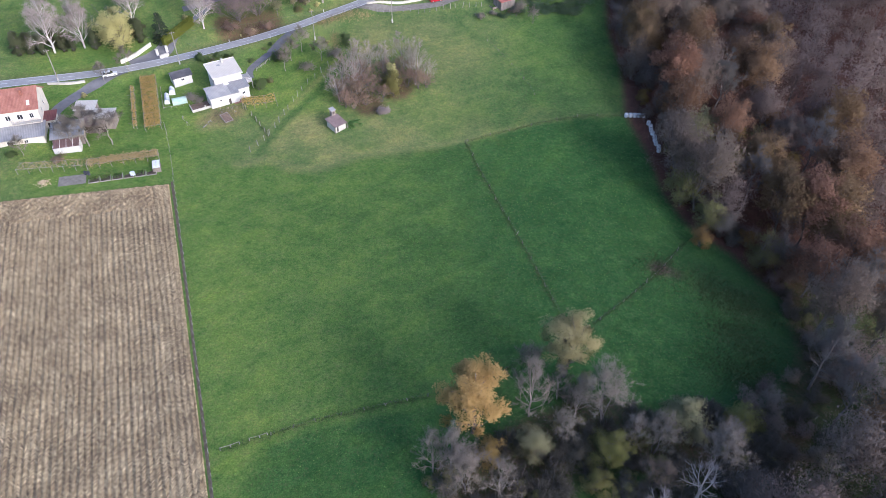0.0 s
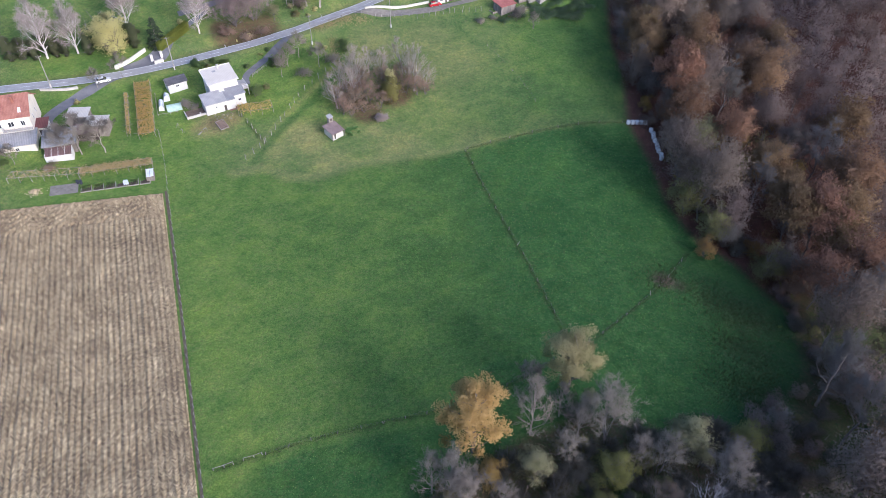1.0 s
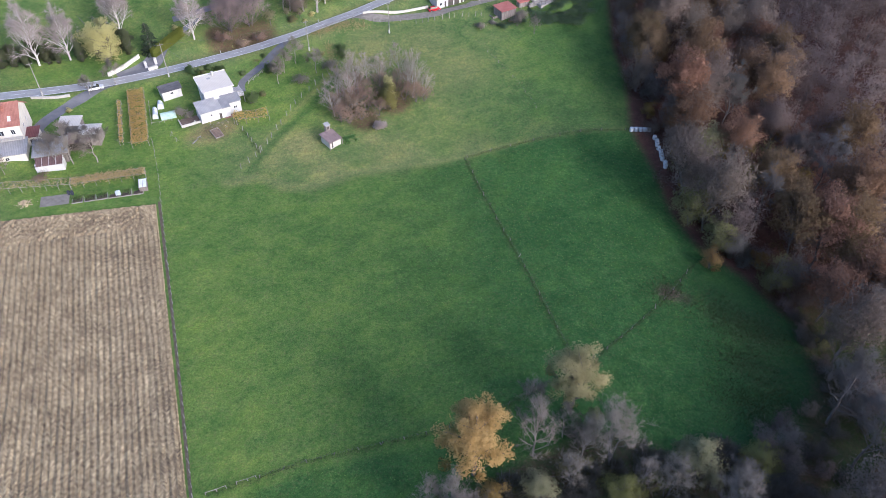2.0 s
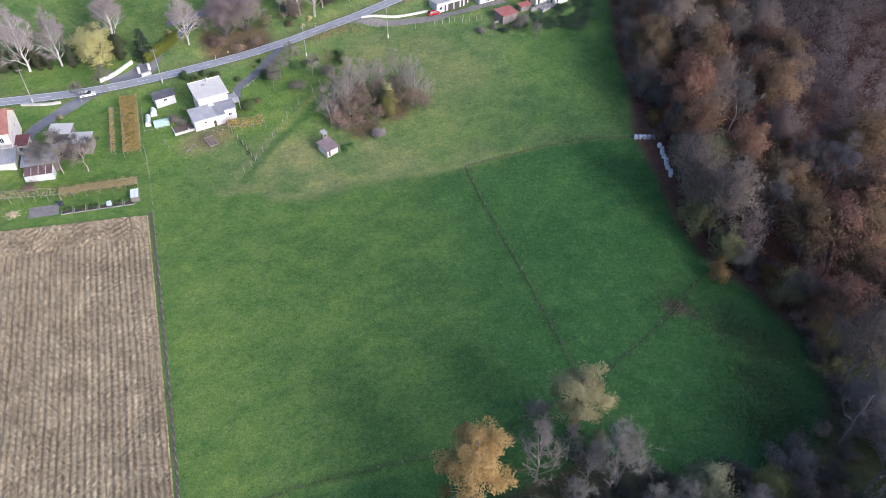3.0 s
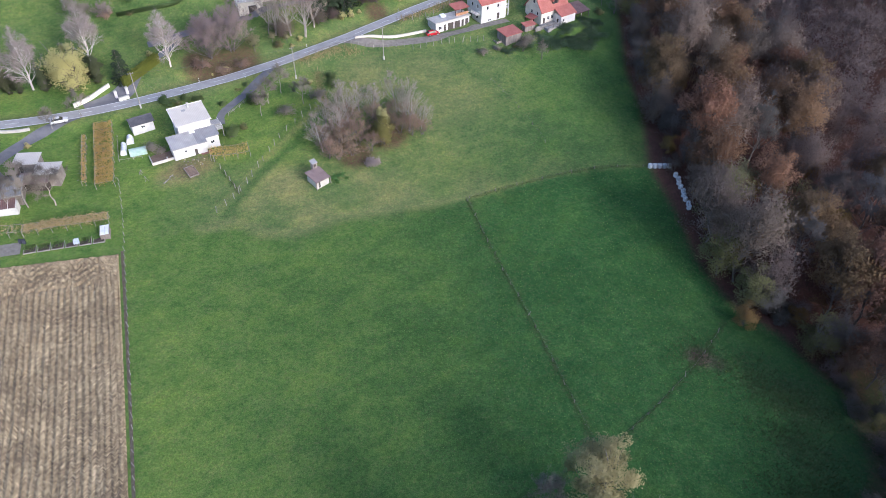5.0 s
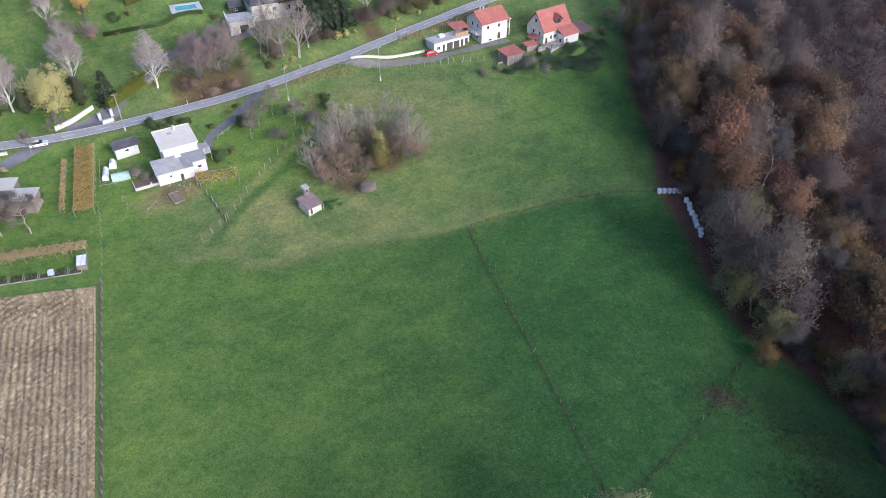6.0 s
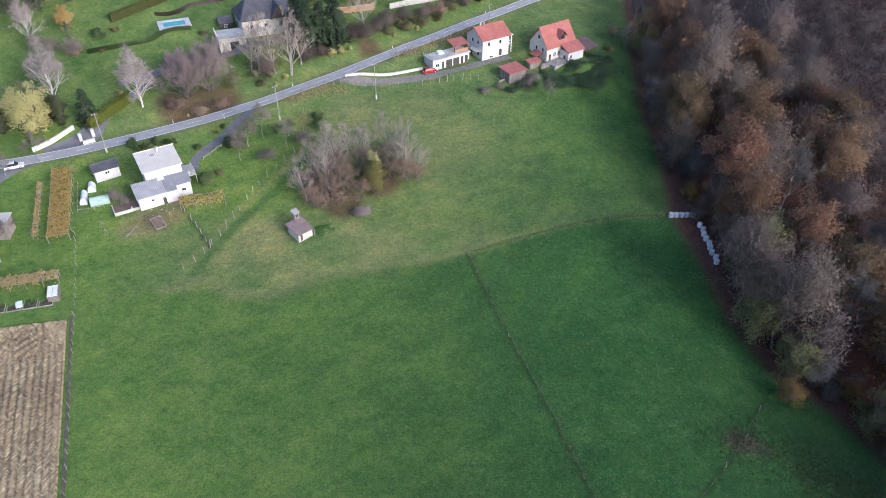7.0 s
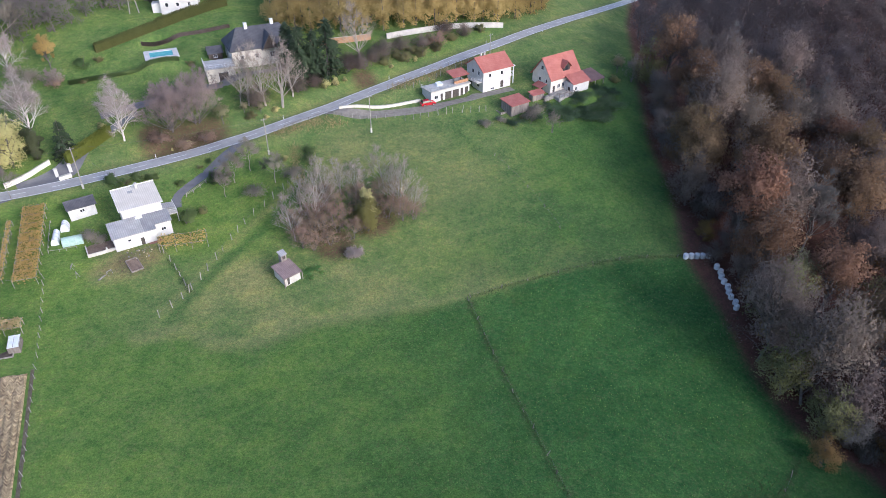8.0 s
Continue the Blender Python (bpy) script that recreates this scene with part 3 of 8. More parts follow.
L_MOSS = leafy("mossy_yellow_leaves", ((0.14, 0.145, 0.05), (0.22, 0.215, 0.072), (0.33, 0.30, 0.11)), 0.02, 0.2)
T_BROWN = leafy("brown_twigs", ((0.160, 0.128, 0.108), (0.235, 0.190, 0.158), (0.330, 0.270, 0.225)), 0.05, 0.5, 0.35, 3.0, calm=0.2)
T_GREY = leafy("grey_twigs", ((0.130, 0.120, 0.112), (0.190, 0.176, 0.162), (0.270, 0.252, 0.232)), 0.03, 0.45, 0.35, 3.0, calm=0.2)
T_RED = leafy("reddish_twigs", ((0.185, 0.130, 0.092), (0.275, 0.195, 0.138), (0.38, 0.28, 0.205)), 0.03, 0.3, 0.0, 1.2)
L_THUJA = leafy("dark_green_thuja", ((0.085, 0.105, 0.055), (0.130, 0.152, 0.080), (0.19, 0.205, 0.115)), 0.03, 0.25, 0.45)
L_BRAMBLE = leafy("bramble_leaves", ((0.070, 0.120, 0.066), (0.110, 0.175, 0.094), (0.165, 0.23, 0.13)), 0.02, 0.25, 0.5, rounded=1.0)
T_THICKET = leafy("thicket_twigs", ((0.21, 0.176, 0.145), (0.31, 0.262, 0.215), (0.43, 0.37, 0.31)), 0.03, 0.25, 0.0, 0.8)
T_DARK = leafy("dark_undergrowth", ((0.085, 0.082, 0.066), (0.130, 0.122, 0.098), (0.185, 0.172, 0.138)), 0.03, 0.3, 0.3, 1.5)
T_PALE = leafy("pale_twigs", ((0.23, 0.195, 0.18), (0.32, 0.272, 0.25), (0.44, 0.385, 0.355)), 0.02, 0.2, 0.0, 0.8)
T_PURPLE = leafy("purplish_brown_twigs", ((0.17, 0.132, 0.122), (0.25, 0.197, 0.182), (0.34, 0.275, 0.255)), 0.02, 0.25, 0.0, 0.8)


def flakes(rng, centres, size, long=1.0):
    """Small leaf clumps: a three-cornered flake at each centre, turned at random."""
    n = len(centres)
    a = rng.normal(size=(n, 3))
    a /= np.linalg.norm(a, axis=1)[:, None]
    b = np.cross(a, rng.normal(size=(n, 3)))
    b /= np.linalg.norm(b, axis=1)[:, None]
    s = size * rng.uniform(0.6, 1.35, (n, 1))
    tri = np.stack([centres - a * s * long, centres + a * s * 0.5 - b * s * 0.8, centres + a * s * 0.5 + b * s * 0.8], 1)
    return tri.reshape(-1, 3), np.arange(3 * n).reshape(-1, 3)


def twigs(rng, roots, ways, length, width):
    """Thin tapering twigs from the roots, more or less along the ways."""
    n = len(roots)
    w = ways + rng.normal(0, 0.8, (n, 3))
    w /= np.linalg.norm(w, axis=1)[:, None]
    side = np.cross(w, rng.normal(size=(n, 3)))
    side /= np.linalg.norm(side, axis=1)[:, None]
    l = length * rng.uniform(0.5, 1.3, (n, 1))
    tri = np.stack([roots - side * width, roots + side * width, roots + w * l], 1)
    return tri.reshape(-1, 3), np.arange(3 * n).reshape(-1, 3)


def join(pieces):
    v, f, n = [], [], 0
    for pv, pf in pieces:
        v += pv.tolist()
        f += (pf + n).tolist()
        n += len(pv)
    return v, f


def make_tree(seed, high, wide, start=0.3, lobes=30, leaves=1500, leaf=0.3, twig=0, twig_long=1.4, twig_wide=0.05, top=0.55, lean=0.0, trunk=0.22, cone=0.0, stems=1, up=0.0, skirt=False, lump=1.0):
    """Trunk with limbs, and a crown of lobes: meshes of a tree that stands on the origin."""
    rng = np.random.default_rng(seed)
    wood = Build()
    centre = np.array([lean * high, 0, high * (start + (1 - start) * top)])
    half = np.array([wide, wide * rng.uniform(0.85, 1.1), high * (1 - start) * 0.52])
    stems_at = [np.array([rng.normal(0, wide * 0.12), rng.normal(0, wide * 0.12), 0.0]) if stems > 1 else np.zeros(3) for _ in range(stems)]
    knots = []
    for at in stems_at:
        p, line = at.copy(), [at.copy()]
        for k in range(5):
            f = (k + 1) / 5
            p = np.array([at[0] * (1 + 2 * f) + lean * high * f + rng.normal(0, 0.02 * high), at[1] * (1 + 2 * f) + rng.normal(0, 0.02 * high), high * 0.93 * f])
            line.append(p)
        r = trunk / math.sqrt(stems)
        for k in range(5):
            wood.tube(line[k] - (0, 0, 0.3 if k == 0 else 0.0), line[k + 1], r * (1 - k / 5.4), r * (1 - (k + 1) / 5.4), 6)
        knots.append(line)
    spots = []
    for k in range(lobes):
        way = rng.normal(size=3)
        way /= np.linalg.norm(way)
        if not skirt and (way[2] < -0.7 or (way[2] < -0.2 and k % 2)):
            way[2] = -way[2]
        far = rng.uniform(0.45, 0.92) if k % 4 else rng.uniform(0.1, 0.45)
        p = centre + way * half * far
        if cone:
            f = np.clip((p[2] - high * start) / (high * (1 - start)), 0, 1)
            p[:2] = p[:2] * (1 - cone * f) * 1.15
        spots.append(p)
        line = knots[k % stems]
        f = np.clip(p[2] / high - rng.uniform(0.18, 0.34), start * 0.6, 0.9) * 5 / 0.93
        i = int(min(4, f))
        root = line[i] + (line[i + 1] - line[i]) * (f - i)
        mid = (root + p) / 2 + np.array([0, 0, -0.02 * high]) + rng.normal(0, 0.02 * high, 3)
        r = trunk * 0.34
        wood.limb(root, mid, r, r * 0.6, 3)
        wood.limb(mid, p, r * 0.6, r * 0.2, 3)
        for _ in range(1 if twig > leaves else 0):
            q = p + rng.normal(0, wide * 0.17, 3) + (p - centre) * 0.18
            wood.limb(mid, q, r * 0.4, r * 0.12, 3)
    spots = np.array(spots)
    size = wide * lump * rng.uniform(0.24, 0.42, (len(spots), 1))
    pieces = []
    if leaves:
        pick = rng.integers(0, len(spots), leaves)
        way = rng.normal(size=(leaves, 3))
        way /= np.linalg.norm(way, axis=1)[:, None]
        pieces.append(flakes(rng, spots[pick] + way * size[pick] * rng.uniform(0.35, 1.05, (leaves, 1)) * (1, 1, 0.8), leaf))
    if twig:
        pick = rng.integers(0, len(spots), twig)
        out = spots[pick] - centre + (0, 0, high * 0.12)
        out /= np.linalg.norm(out, axis=1)[:, None] + 1e-6
        out = out + (0, 0, up)
        root = spots[pick] + rng.normal(size=(twig, 3)) * size[pick] * 0.55
        pieces.append(twigs(rng, root, out, twig_long, twig_wide))
    v, f = join(pieces)
    crown = bpy.data.meshes.new("crown")
    crown.from_pydata(v, [], f)
    crown.update()
    return wood.mesh("trunk"), crown


def make_branching(seed, high, wide, branching=True, trunk=0.2, stems=1, start=0.15, boughs=14, forks=5, twig=2500, twig_long=0.9, twig_wide=0.018, rise=0.9, droop=0.0, cone=0.3, leaves=0, leaf=0.12):
    """A leafless tree: stems that fork into boughs, branches and fine twigs."""
    rng = np.random.default_rng(seed)
    wood, spots, ways = Build(), [], []

    def grow(p, way, length, r, depth):
        way = way / np.linalg.norm(way)
        mid = p + way * length * 0.5
        w2 = way + rng.normal(0, 0.2, 3) + (0, 0, 0.22 - 0.5 * droop)
        w2 /= np.linalg.norm(w2)
        end = mid + w2 * length * 0.5
        sides = 4 if depth == 1 else 3
        wood.limb(p, mid, r, r * 0.72, sides)
        wood.limb(mid, end, r * 0.72, r * 0.3, sides)
        if depth < 3:
            for k in range(forks if depth == 1 else 2 if stems > 1 else 3):
                f = rng.uniform(0.25, 0.98)
                q = p + (mid - p) * 2 * f if f < 0.5 else mid + (end - mid) * (2 * f - 1)
                side = rng.normal(size=3)
                side -= side @ w2 * w2
                side /= np.linalg.norm(side)
                grow(q, w2 * 0.8 + side * 0.75 + (0, 0, 0.25 * rise), length * rng.uniform(0.32, 0.52) * (1.2 - 0.45 * f), max(0.012, r * 0.5 * (1 - 0.35 * f)), depth + 1)
        if depth > 1:
            for f in (0.3, 0.55, 0.8, 1.0):
                spots.append(p + (end - p) * f)
                ways.append(w2)

    for _ in range(stems):
        out = rng.uniform(0, math.tau)
        off = 0.0 if stems == 1 else 0.16 * wide
        line = [np.array([math.cos(out) * off * 0.4, math.sin(out) * off * 0.4, 0.0])]
        tall = high * (0.82 if stems == 1 else rng.uniform(0.62, 0.85))
        for k in range(6):
            f = (k + 1) / 6
            line.append(line[0] * (1 + 5 * f * (stems > 1)) + (rng.normal(0, 0.011 * high), rng.normal(0, 0.011 * high), tall * f))
        r = trunk / math.sqrt(stems) * 1.1
        for k in range(6):
            wood.tube(line[k] - (0, 0, 0.3 if k == 0 else 0.0), line[k + 1], r * (1 - k / 6.5), r * (1 - (k + 1) / 6.5), 6)
        turn = rng.uniform(0, math.tau)
        for k in range(boughs):
            # each bough reaches for a place on the crown's dome
            a, u = turn + k * 2.4 + rng.normal(0, 0.3), math.sqrt((k + 0.5) / boughs) * rng.uniform(0.85, 1.05)
            goal = np.array([math.cos(a) * u * wide, math.sin(a) * u * wide, high * (0.42 + 0.5 * (1 - min(1, u) ** 2) ** (0.5 + cone)) * rng.uniform(0.9, 1.05)]) + line[6] * (0.7, 0.7, 0)
            f = np.clip((goal[2] - rise * u * wide) / tall, start, 0.9) * rng.uniform(0.85, 1.1)
            i = min(5, int(f * 6))
            root = line[i] + (line[i + 1] - line[i]) * (f * 6 - i)
            way = goal - root
            grow(root, way / np.linalg.norm(way) - (0, 0, 0.1), np.linalg.norm(way) * 0.92, max(0.025, r * 0.4 * (1 - 0.6 * f)), 1)
        grow(line[6], np.array([0, 0, 1.0]), high - tall, r * 0.12, 1)
    spots, ways = np.array(spots), np.array(ways)
    pick = rng.integers(0, len(spots), twig)
    root = spots[pick] + rng.normal(0, 0.08, (twig, 3))
    pieces = [twigs(rng, root, ways[pick] + (0, 0, 0.3 - 1.6 * droop), twig_long, twig_wide)]
    if leaves:
        pieces.append(flakes(rng, spots[rng.integers(0, len(spots), leaves)] + rng.normal(0, 0.25, (leaves, 3)), leaf))
    v, f = join(pieces)
    crown = bpy.data.meshes.new("crown")
    crown.from_pydata(v, [], f)
    crown.update()
    return wood.mesh("trunk"), crown


def make_spruce(seed, high, wide):
    rng = np.random.default_rng(seed)
    wood = Build()
    wood.tube((0, 0, -0.3), (0, 0, high * 0.97), high * 0.016, 0.03, 6)
    pieces = []
    whorls = int(high * 1.6)
    for k in range(whorls):
        f = k / whorls
        z, r = high * (0.06 + 0.92 * f), wide * (1 - f) ** 0.85 + 0.15
        for j in range(7):
            a = rng.uniform(0, math.tau)
            tip = np.array([math.cos(a) * r, math.sin(a) * r, z - r * 0.28]) * (rng.uniform(0.85, 1.12), rng.uniform(0.85, 1.12), 1)
            wood.limb((0, 0, z), tip, 0.04, 0.015, 3)
            n = int(8 + 14 * r / wide)
            t = rng.uniform(0.15, 1.05, (n, 1))
            at = np.array([0, 0, z]) * (1 - t) + tip * t + rng.normal(0, 0.12, (n, 3))
            pieces.append(twigs(rng, at, np.tile((tip - (0, 0, z)) / r + (0, 0, -0.5), (n, 1)), 0.75, 0.14))
    v, f = join(pieces)
    crown = bpy.data.meshes.new("crown")
    crown.from_pydata(v, [], f)
    crown.update()
    return wood.mesh("trunk"), crown


# kind: (maker arguments, bark, foliage, name, label, category)
KINDS = {
    "rust": (dict(high=23, wide=6.8, lobes=74, leaves=8000, leaf=0.245, lump=0.85, start=0.1, top=0.5), M_BARK, L_RUST, "tree", "tall beech with rust-brown autumn leaves in the wood", "tree"),
    "rust_b": (dict(high=21, wide=6.4, lobes=66, leaves=5000, leaf=0.235, twig=1500, twig_long=1.0, twig_wide=0.035, lump=0.9, start=0.1, top=0.5), M_BARK, L_RUST, "tree", "tall tree with thinning rusty leaves in the wood", "tree"),
    "brown": (dict(high=21, wide=6.6, lobes=70, leaves=3400, leaf=0.21, twig=2900, twig_long=1.1, twig_wide=0.05, start=0.1, top=0.5, up=0.6), M_BARK, T_BROWN, "tree", "nearly bare brown-twigged tree in the wood", "tree"),
    "brown_b": (dict(high=19, wide=6.0, lobes=60, leaves=4200, leaf=0.22, twig=1800, twig_long=1.0, twig_wide=0.05, start=0.0, skirt=True, top=0.42, up=0.4), M_BARK, T_BROWN, "tree", "brown tree with withered leaves in the wood", "tree"),
    "grey": (dict(branching=True, high=20, wide=5.8, boughs=16, forks=4, twig=4200, twig_long=1.3, twig_wide=0.028, start=0.25, trunk=0.26, cone=0.2), M_BARK, T_GREY, "tree", "bare grey-twigged tree in the wood", "tree"),
    "grey_b": (dict(high=18, wide=5.8, lobes=64, leaves=3000, leaf=0.195, twig=3000, twig_long=1.2, twig_wide=0.045, start=0.0, skirt=True, top=0.42, up=0.8), M_BARK, T_GREY, "tree", "bare grey tree with a dense twiggy crown", "tree"),
    "ochre": (dict(high=18, wide=5.6, lobes=56, leaves=5800, leaf=0.22, start=0.0, skirt=True, top=0.42), M_BARK, L_OCHRE, "tree", "tree with ochre-yellow autumn leaves at the wood", "tree"),
    "olive": (dict(high=16, wide=5.2, lobes=50, leaves=5400, leaf=0.18, start=0.0, skirt=True, top=0.42), M_BARK, L_OLIVE, "tree", "tree with dull olive-green leaves at the wood", "tree"),
    "lime": (dict(high=15, wide=5.0, lobes=60, leaves=8000, leaf=0.15, start=0.05, skirt=True, top=0.45, lump=0.85), M_BARK, L_MOSS, "tree", "tree with thinning yellow-green leaves in the hedgerow", "tree"),
    "orange": (dict(high=17.5, wide=6.4, lobes=80, leaves=19000, leaf=0.15, start=0.1, lump=0.66, trunk=0.35), M_BARK, L_ORANGE, "tree", "broad tree with golden orange leaves beside the meadow fence", "tree"),
    "willow": (dict(high=18, wide=6.0, lobes=74, leaves=15000, leaf=0.15, start=0.06, lump=0.74, trunk=0.35), M_BARK, L_PALE, "tree", "pale tan-leaved willow beside the meadow fence", "tree"),
    "willow_b": (dict(high=12, wide=4.0, lobes=44, leaves=6500, leaf=0.14, twig=500, twig_long=0.8, start=0.05), M_BARK, L_SAGE, "tree", "small willow with dull sage-green leaves in the hedgerow", "tree"),
    "bare_tall": (dict(branching=True, high=17, wide=4.6, boughs=18, twig=4200, twig_long=1.0, twig_wide=0.018, start=0.12, trunk=0.2, cone=0.35, rise=1.5), M_PALE_BARK, T_ASH, "tree", "slender bare tree with a pale trunk", "tree"),
    "bare_wide": (dict(branching=True, high=15, wide=5.8, boughs=11, twig=7000, twig_long=1.1, twig_wide=0.019, start=0.12, stems=3, trunk=0.26, cone=0.15, rise=1.0), M_BARK, T_ASH, "tree", "broad bare grey tree in the hedgerow", "tree"),
    "birch": (dict(branching=True, high=13, wide=4.0, boughs=26, twig=7000, twig_long=1.1, twig_wide=0.017, start=0.1, cone=0.55, trunk=0.2, rise=1.2, droop=0.5), M_BIRCH, T_PALE, "birch_tree", "bare white-barked birch with fine drooping twigs", "tree"),
    "clump_bare": (dict(branching=True, high=10.5, wide=3.8, boughs=9, forks=4, twig=2100, twig_long=0.8, twig_wide=0.013, start=0.25, stems=2, trunk=0.19, cone=0.3, rise=1.7), M_BLEACHED, T_THICKET, "tree", "bare multi-stemmed young tree in a meadow thicket", "tree"),
    "clump_red": (dict(branching=True, high=6.2, wide=3.2, boughs=8, forks=4, leaves=300, leaf=0.09, twig=2400, twig_long=0.85, twig_wide=0.013, start=0.03, stems=4, trunk=0.12, cone=0.2, rise=1.1), M_BARK, T_RED, "tree", "reddish brown bare thicket tree in the meadow", "tree"),
    "shrub_red": (dict(skirt=True, high=3.6, wide=2.6, lobes=26, leaves=1100, leaf=0.15, twig=900, twig_long=0.7, twig_wide=0.03, start=0.0, stems=5, trunk=0.12, top=0.4), M_BARK, T_RED, "shrub", "leafless shrub with reddish brown twigs", "shrub"),
    "shrub_grey": (dict(high=3.4, wide=2.2, lobes=24, leaves=300, leaf=0.12, twig=1500, twig_long=0.7, twig_wide=0.025, start=0.0, stems=5, trunk=0.12, top=0.45), M_PALE_BARK, T_ASH, "shrub", "bare grey twiggy shrub in the grass", "shrub"),
    "shrub_brown": (dict(skirt=True, high=7, wide=4.4, lobes=46, leaves=1200, leaf=0.16, twig=3000, twig_long=0.9, twig_wide=0.035, start=0.0, stems=5, trunk=0.25, top=0.45, up=0.6), M_BARK, T_BROWN, "shrub", "large bare brown shrub beside the road", "shrub"),
    "shrub_dark": (dict(skirt=True, high=5, wide=3.4, lobes=16, leaves=1300, leaf=0.14, twig=700, twig_long=0.9, twig_wide=0.03, start=0.0, stems=5, trunk=0.2, top=0.4), M_BARK, T_DARK, "shrub", "dark tangled undergrowth of twigs and brambles", "shrub"),
    "under_olive": (dict(skirt=True, high=4.4, wide=3.0, lobes=14, leaves=1600, leaf=0.14, start=0.0, stems=2, trunk=0.12, top=0.4), M_BARK, L_OLIVE, "shrub", "olive-green undergrowth at the foot of the wood", "shrub"),
    "under_brown": (dict(skirt=True, high=5.5, wide=3.6, lobes=16, leaves=1300, leaf=0.14, twig=800, twig_long=0.9, twig_wide=0.03, start=0.0, stems=2, trunk=0.14, top=0.4), M_BARK, T_BROWN, "shrub", "brown twiggy undergrowth at the foot of the wood", "shrub"),
    "dead_white": (dict(branching=True, high=12, wide=5.6, boughs=14, forks=4, twig=900, twig_long=0.8, twig_wide=0.02, start=0.3, trunk=0.32, cone=0.1, rise=0.6), M_BLEACHED, T_PALE, "tree", "bleached bare tree with spreading antler-like limbs", "tree"),
    "dry_tuft": (dict(skirt=True, high=1.9, wide=1.7, lobes=14, leaves=0, twig=1600, twig_long=0.8, twig_wide=0.03, start=0.0, stems=3, trunk=0.06, top=0.4, up=2.0), M_PALE_BARK, T_PALE, "dry_weeds", "upright tuft of pale withered weeds by the thicket", "weeds"),
    "shrub_green": (dict(skirt=True, high=2.4, wide=1.7, lobes=22, leaves=1500, leaf=0.13, start=0.0, stems=3, trunk=0.1, top=0.4), M_BARK, L_GREEN, "shrub", "rounded shrub with dark green leaves", "shrub"),
    "shrub_yellow": (dict(skirt=True, high=2.6, wide=2.0, lobes=22, leaves=1500, leaf=0.14, start=0.0, stems=3, trunk=0.1, top=0.4), M_BARK, L_YELLOW, "shrub", "shrub with bright yellow autumn leaves", "shrub"),
    "shrub_olive": (dict(skirt=True, high=3.6, wide=2.4, lobes=26, leaves=1800, leaf=0.15, twig=300, twig_long=0.7, start=0.0, stems=4, trunk=0.12, top=0.4), M_BARK, L_OLIVE, "shrub", "untidy shrub with olive-green leaves", "shrub"),
    "yellow_willow": (dict(skirt=True, high=11.5, wide=4.8, lobes=90, leaves=13000, leaf=0.15, start=0.0, stems=2, trunk=0.35, top=0.42, lump=0.85), M_BARK, L_YELLOW, "tree", "large yellow-leaved weeping tree by the road", "tree"),
    "olive_clump": (dict(skirt=True, high=10, wide=3.2, lobes=46, leaves=5200, leaf=0.15, twig=600, twig_long=0.8, start=0.0, stems=3, trunk=0.2, top=0.45, cone=0.4), M_BARK, L_MOSS, "tree", "olive-leaved tree in the meadow thicket", "tree"),
    "thuja": (dict(skirt=True, high=8.5, wide=2.3, lobes=50, leaves=5600, leaf=0.17, start=0.0, trunk=0.2, top=0.46, cone=0.5), M_BARK, L_THUJA, "conifer", "dense brownish green thuja in a garden row", "tree"),
    "bramble": (dict(skirt=True, high=1.5, wide=3.2, lobes=34, leaves=1500, leaf=0.17, twig=400, twig_long=0.8, start=0.0, stems=4, trunk=0.08, top=0.4, lump=0.9), M_BARK, L_BRAMBLE, "bramble_bush", "low sprawling green bramble in rough grass", "shrub"),
    "bare_brown": (dict(branching=True, high=9.5, wide=5.8, boughs=10, twig=7500, twig_long=1.0, twig_wide=0.018, start=0.03, stems=5, trunk=0.2, cone=0.1, rise=1.5), M_BARK, T_PURPLE, "tree", "broad bare purplish brown tree beside the road", "tree"),
    "yellow_tip": (dict(skirt=True, high=10, wide=2.6, lobes=40, leaves=4200, leaf=0.15, start=0.0, stems=3, trunk=0.2, top=0.5, cone=0.3), M_BARK, L_YELLOW, "tree", "yellow-green leaved tree in the meadow thicket", "tree"),
    "nettle": (dict(skirt=True, high=1.2, wide=2.4, lobes=30, leaves=800, leaf=0.17, start=0.0, stems=3, trunk=0.05, top=0.4), M_BARK, L_NETTLE, "nettle_patch", "low patch of fresh green nettles beside the hut", "shrub"),
    "spruce": (dict(high=9.5, wide=2.7), M_BARK, L_NEEDLE, "spruce_tree", "dark green spruce with drooping boughs", "tree"),
    "fruit": (dict(branching=True, high=4.6, wide=2.2, boughs=9, forks=4, twig=1800, twig_long=0.6, twig_wide=0.014, start=0.3, trunk=0.065, cone=0.2, rise=0.7), M_PALE_BARK, T_ASH, "fruit_tree", "small bare fruit tree in the grass", "tree"),
}
made = {}


def plant(kind, x, y, size=1.0, turn=None, tall=1.0, group="", label="", lift=0.0):
    """A tree or shrub of a kind, standing on the ground."""
    turn = random.uniform(0, 360) if turn is None else turn
    m = pose(x, y, ground_z(x, y) + lift, 0, 0, turn) @ Matrix.Diagonal((size, size, size * tall, 1))
    if kind in made:
        ob = copy_thing(made[kind], m)
        if label:
            tagged(ob, label)
        return ob
    args, bark, foliage, name, text, category = KINDS[kind]
    seed = 100 + list(KINDS).index(kind)
    wood, crown = make_spruce(seed, **args) if kind == "spruce" else make_branching(seed, **args) if "branching" in args else make_tree(seed, **args)
    ob = thing(name, text, category, None, group)
    part("trunk", wood, bark, ob)
    part("crown", crown, foliage, ob)
    made[kind] = ob
    ob["label"] = text
    first = copy_thing(ob, m)
    for o in (*ob.children, ob):
        bpy.data.objects.remove(o)
    made[kind] = first
    if label:
        tagged(first, label)
    return first


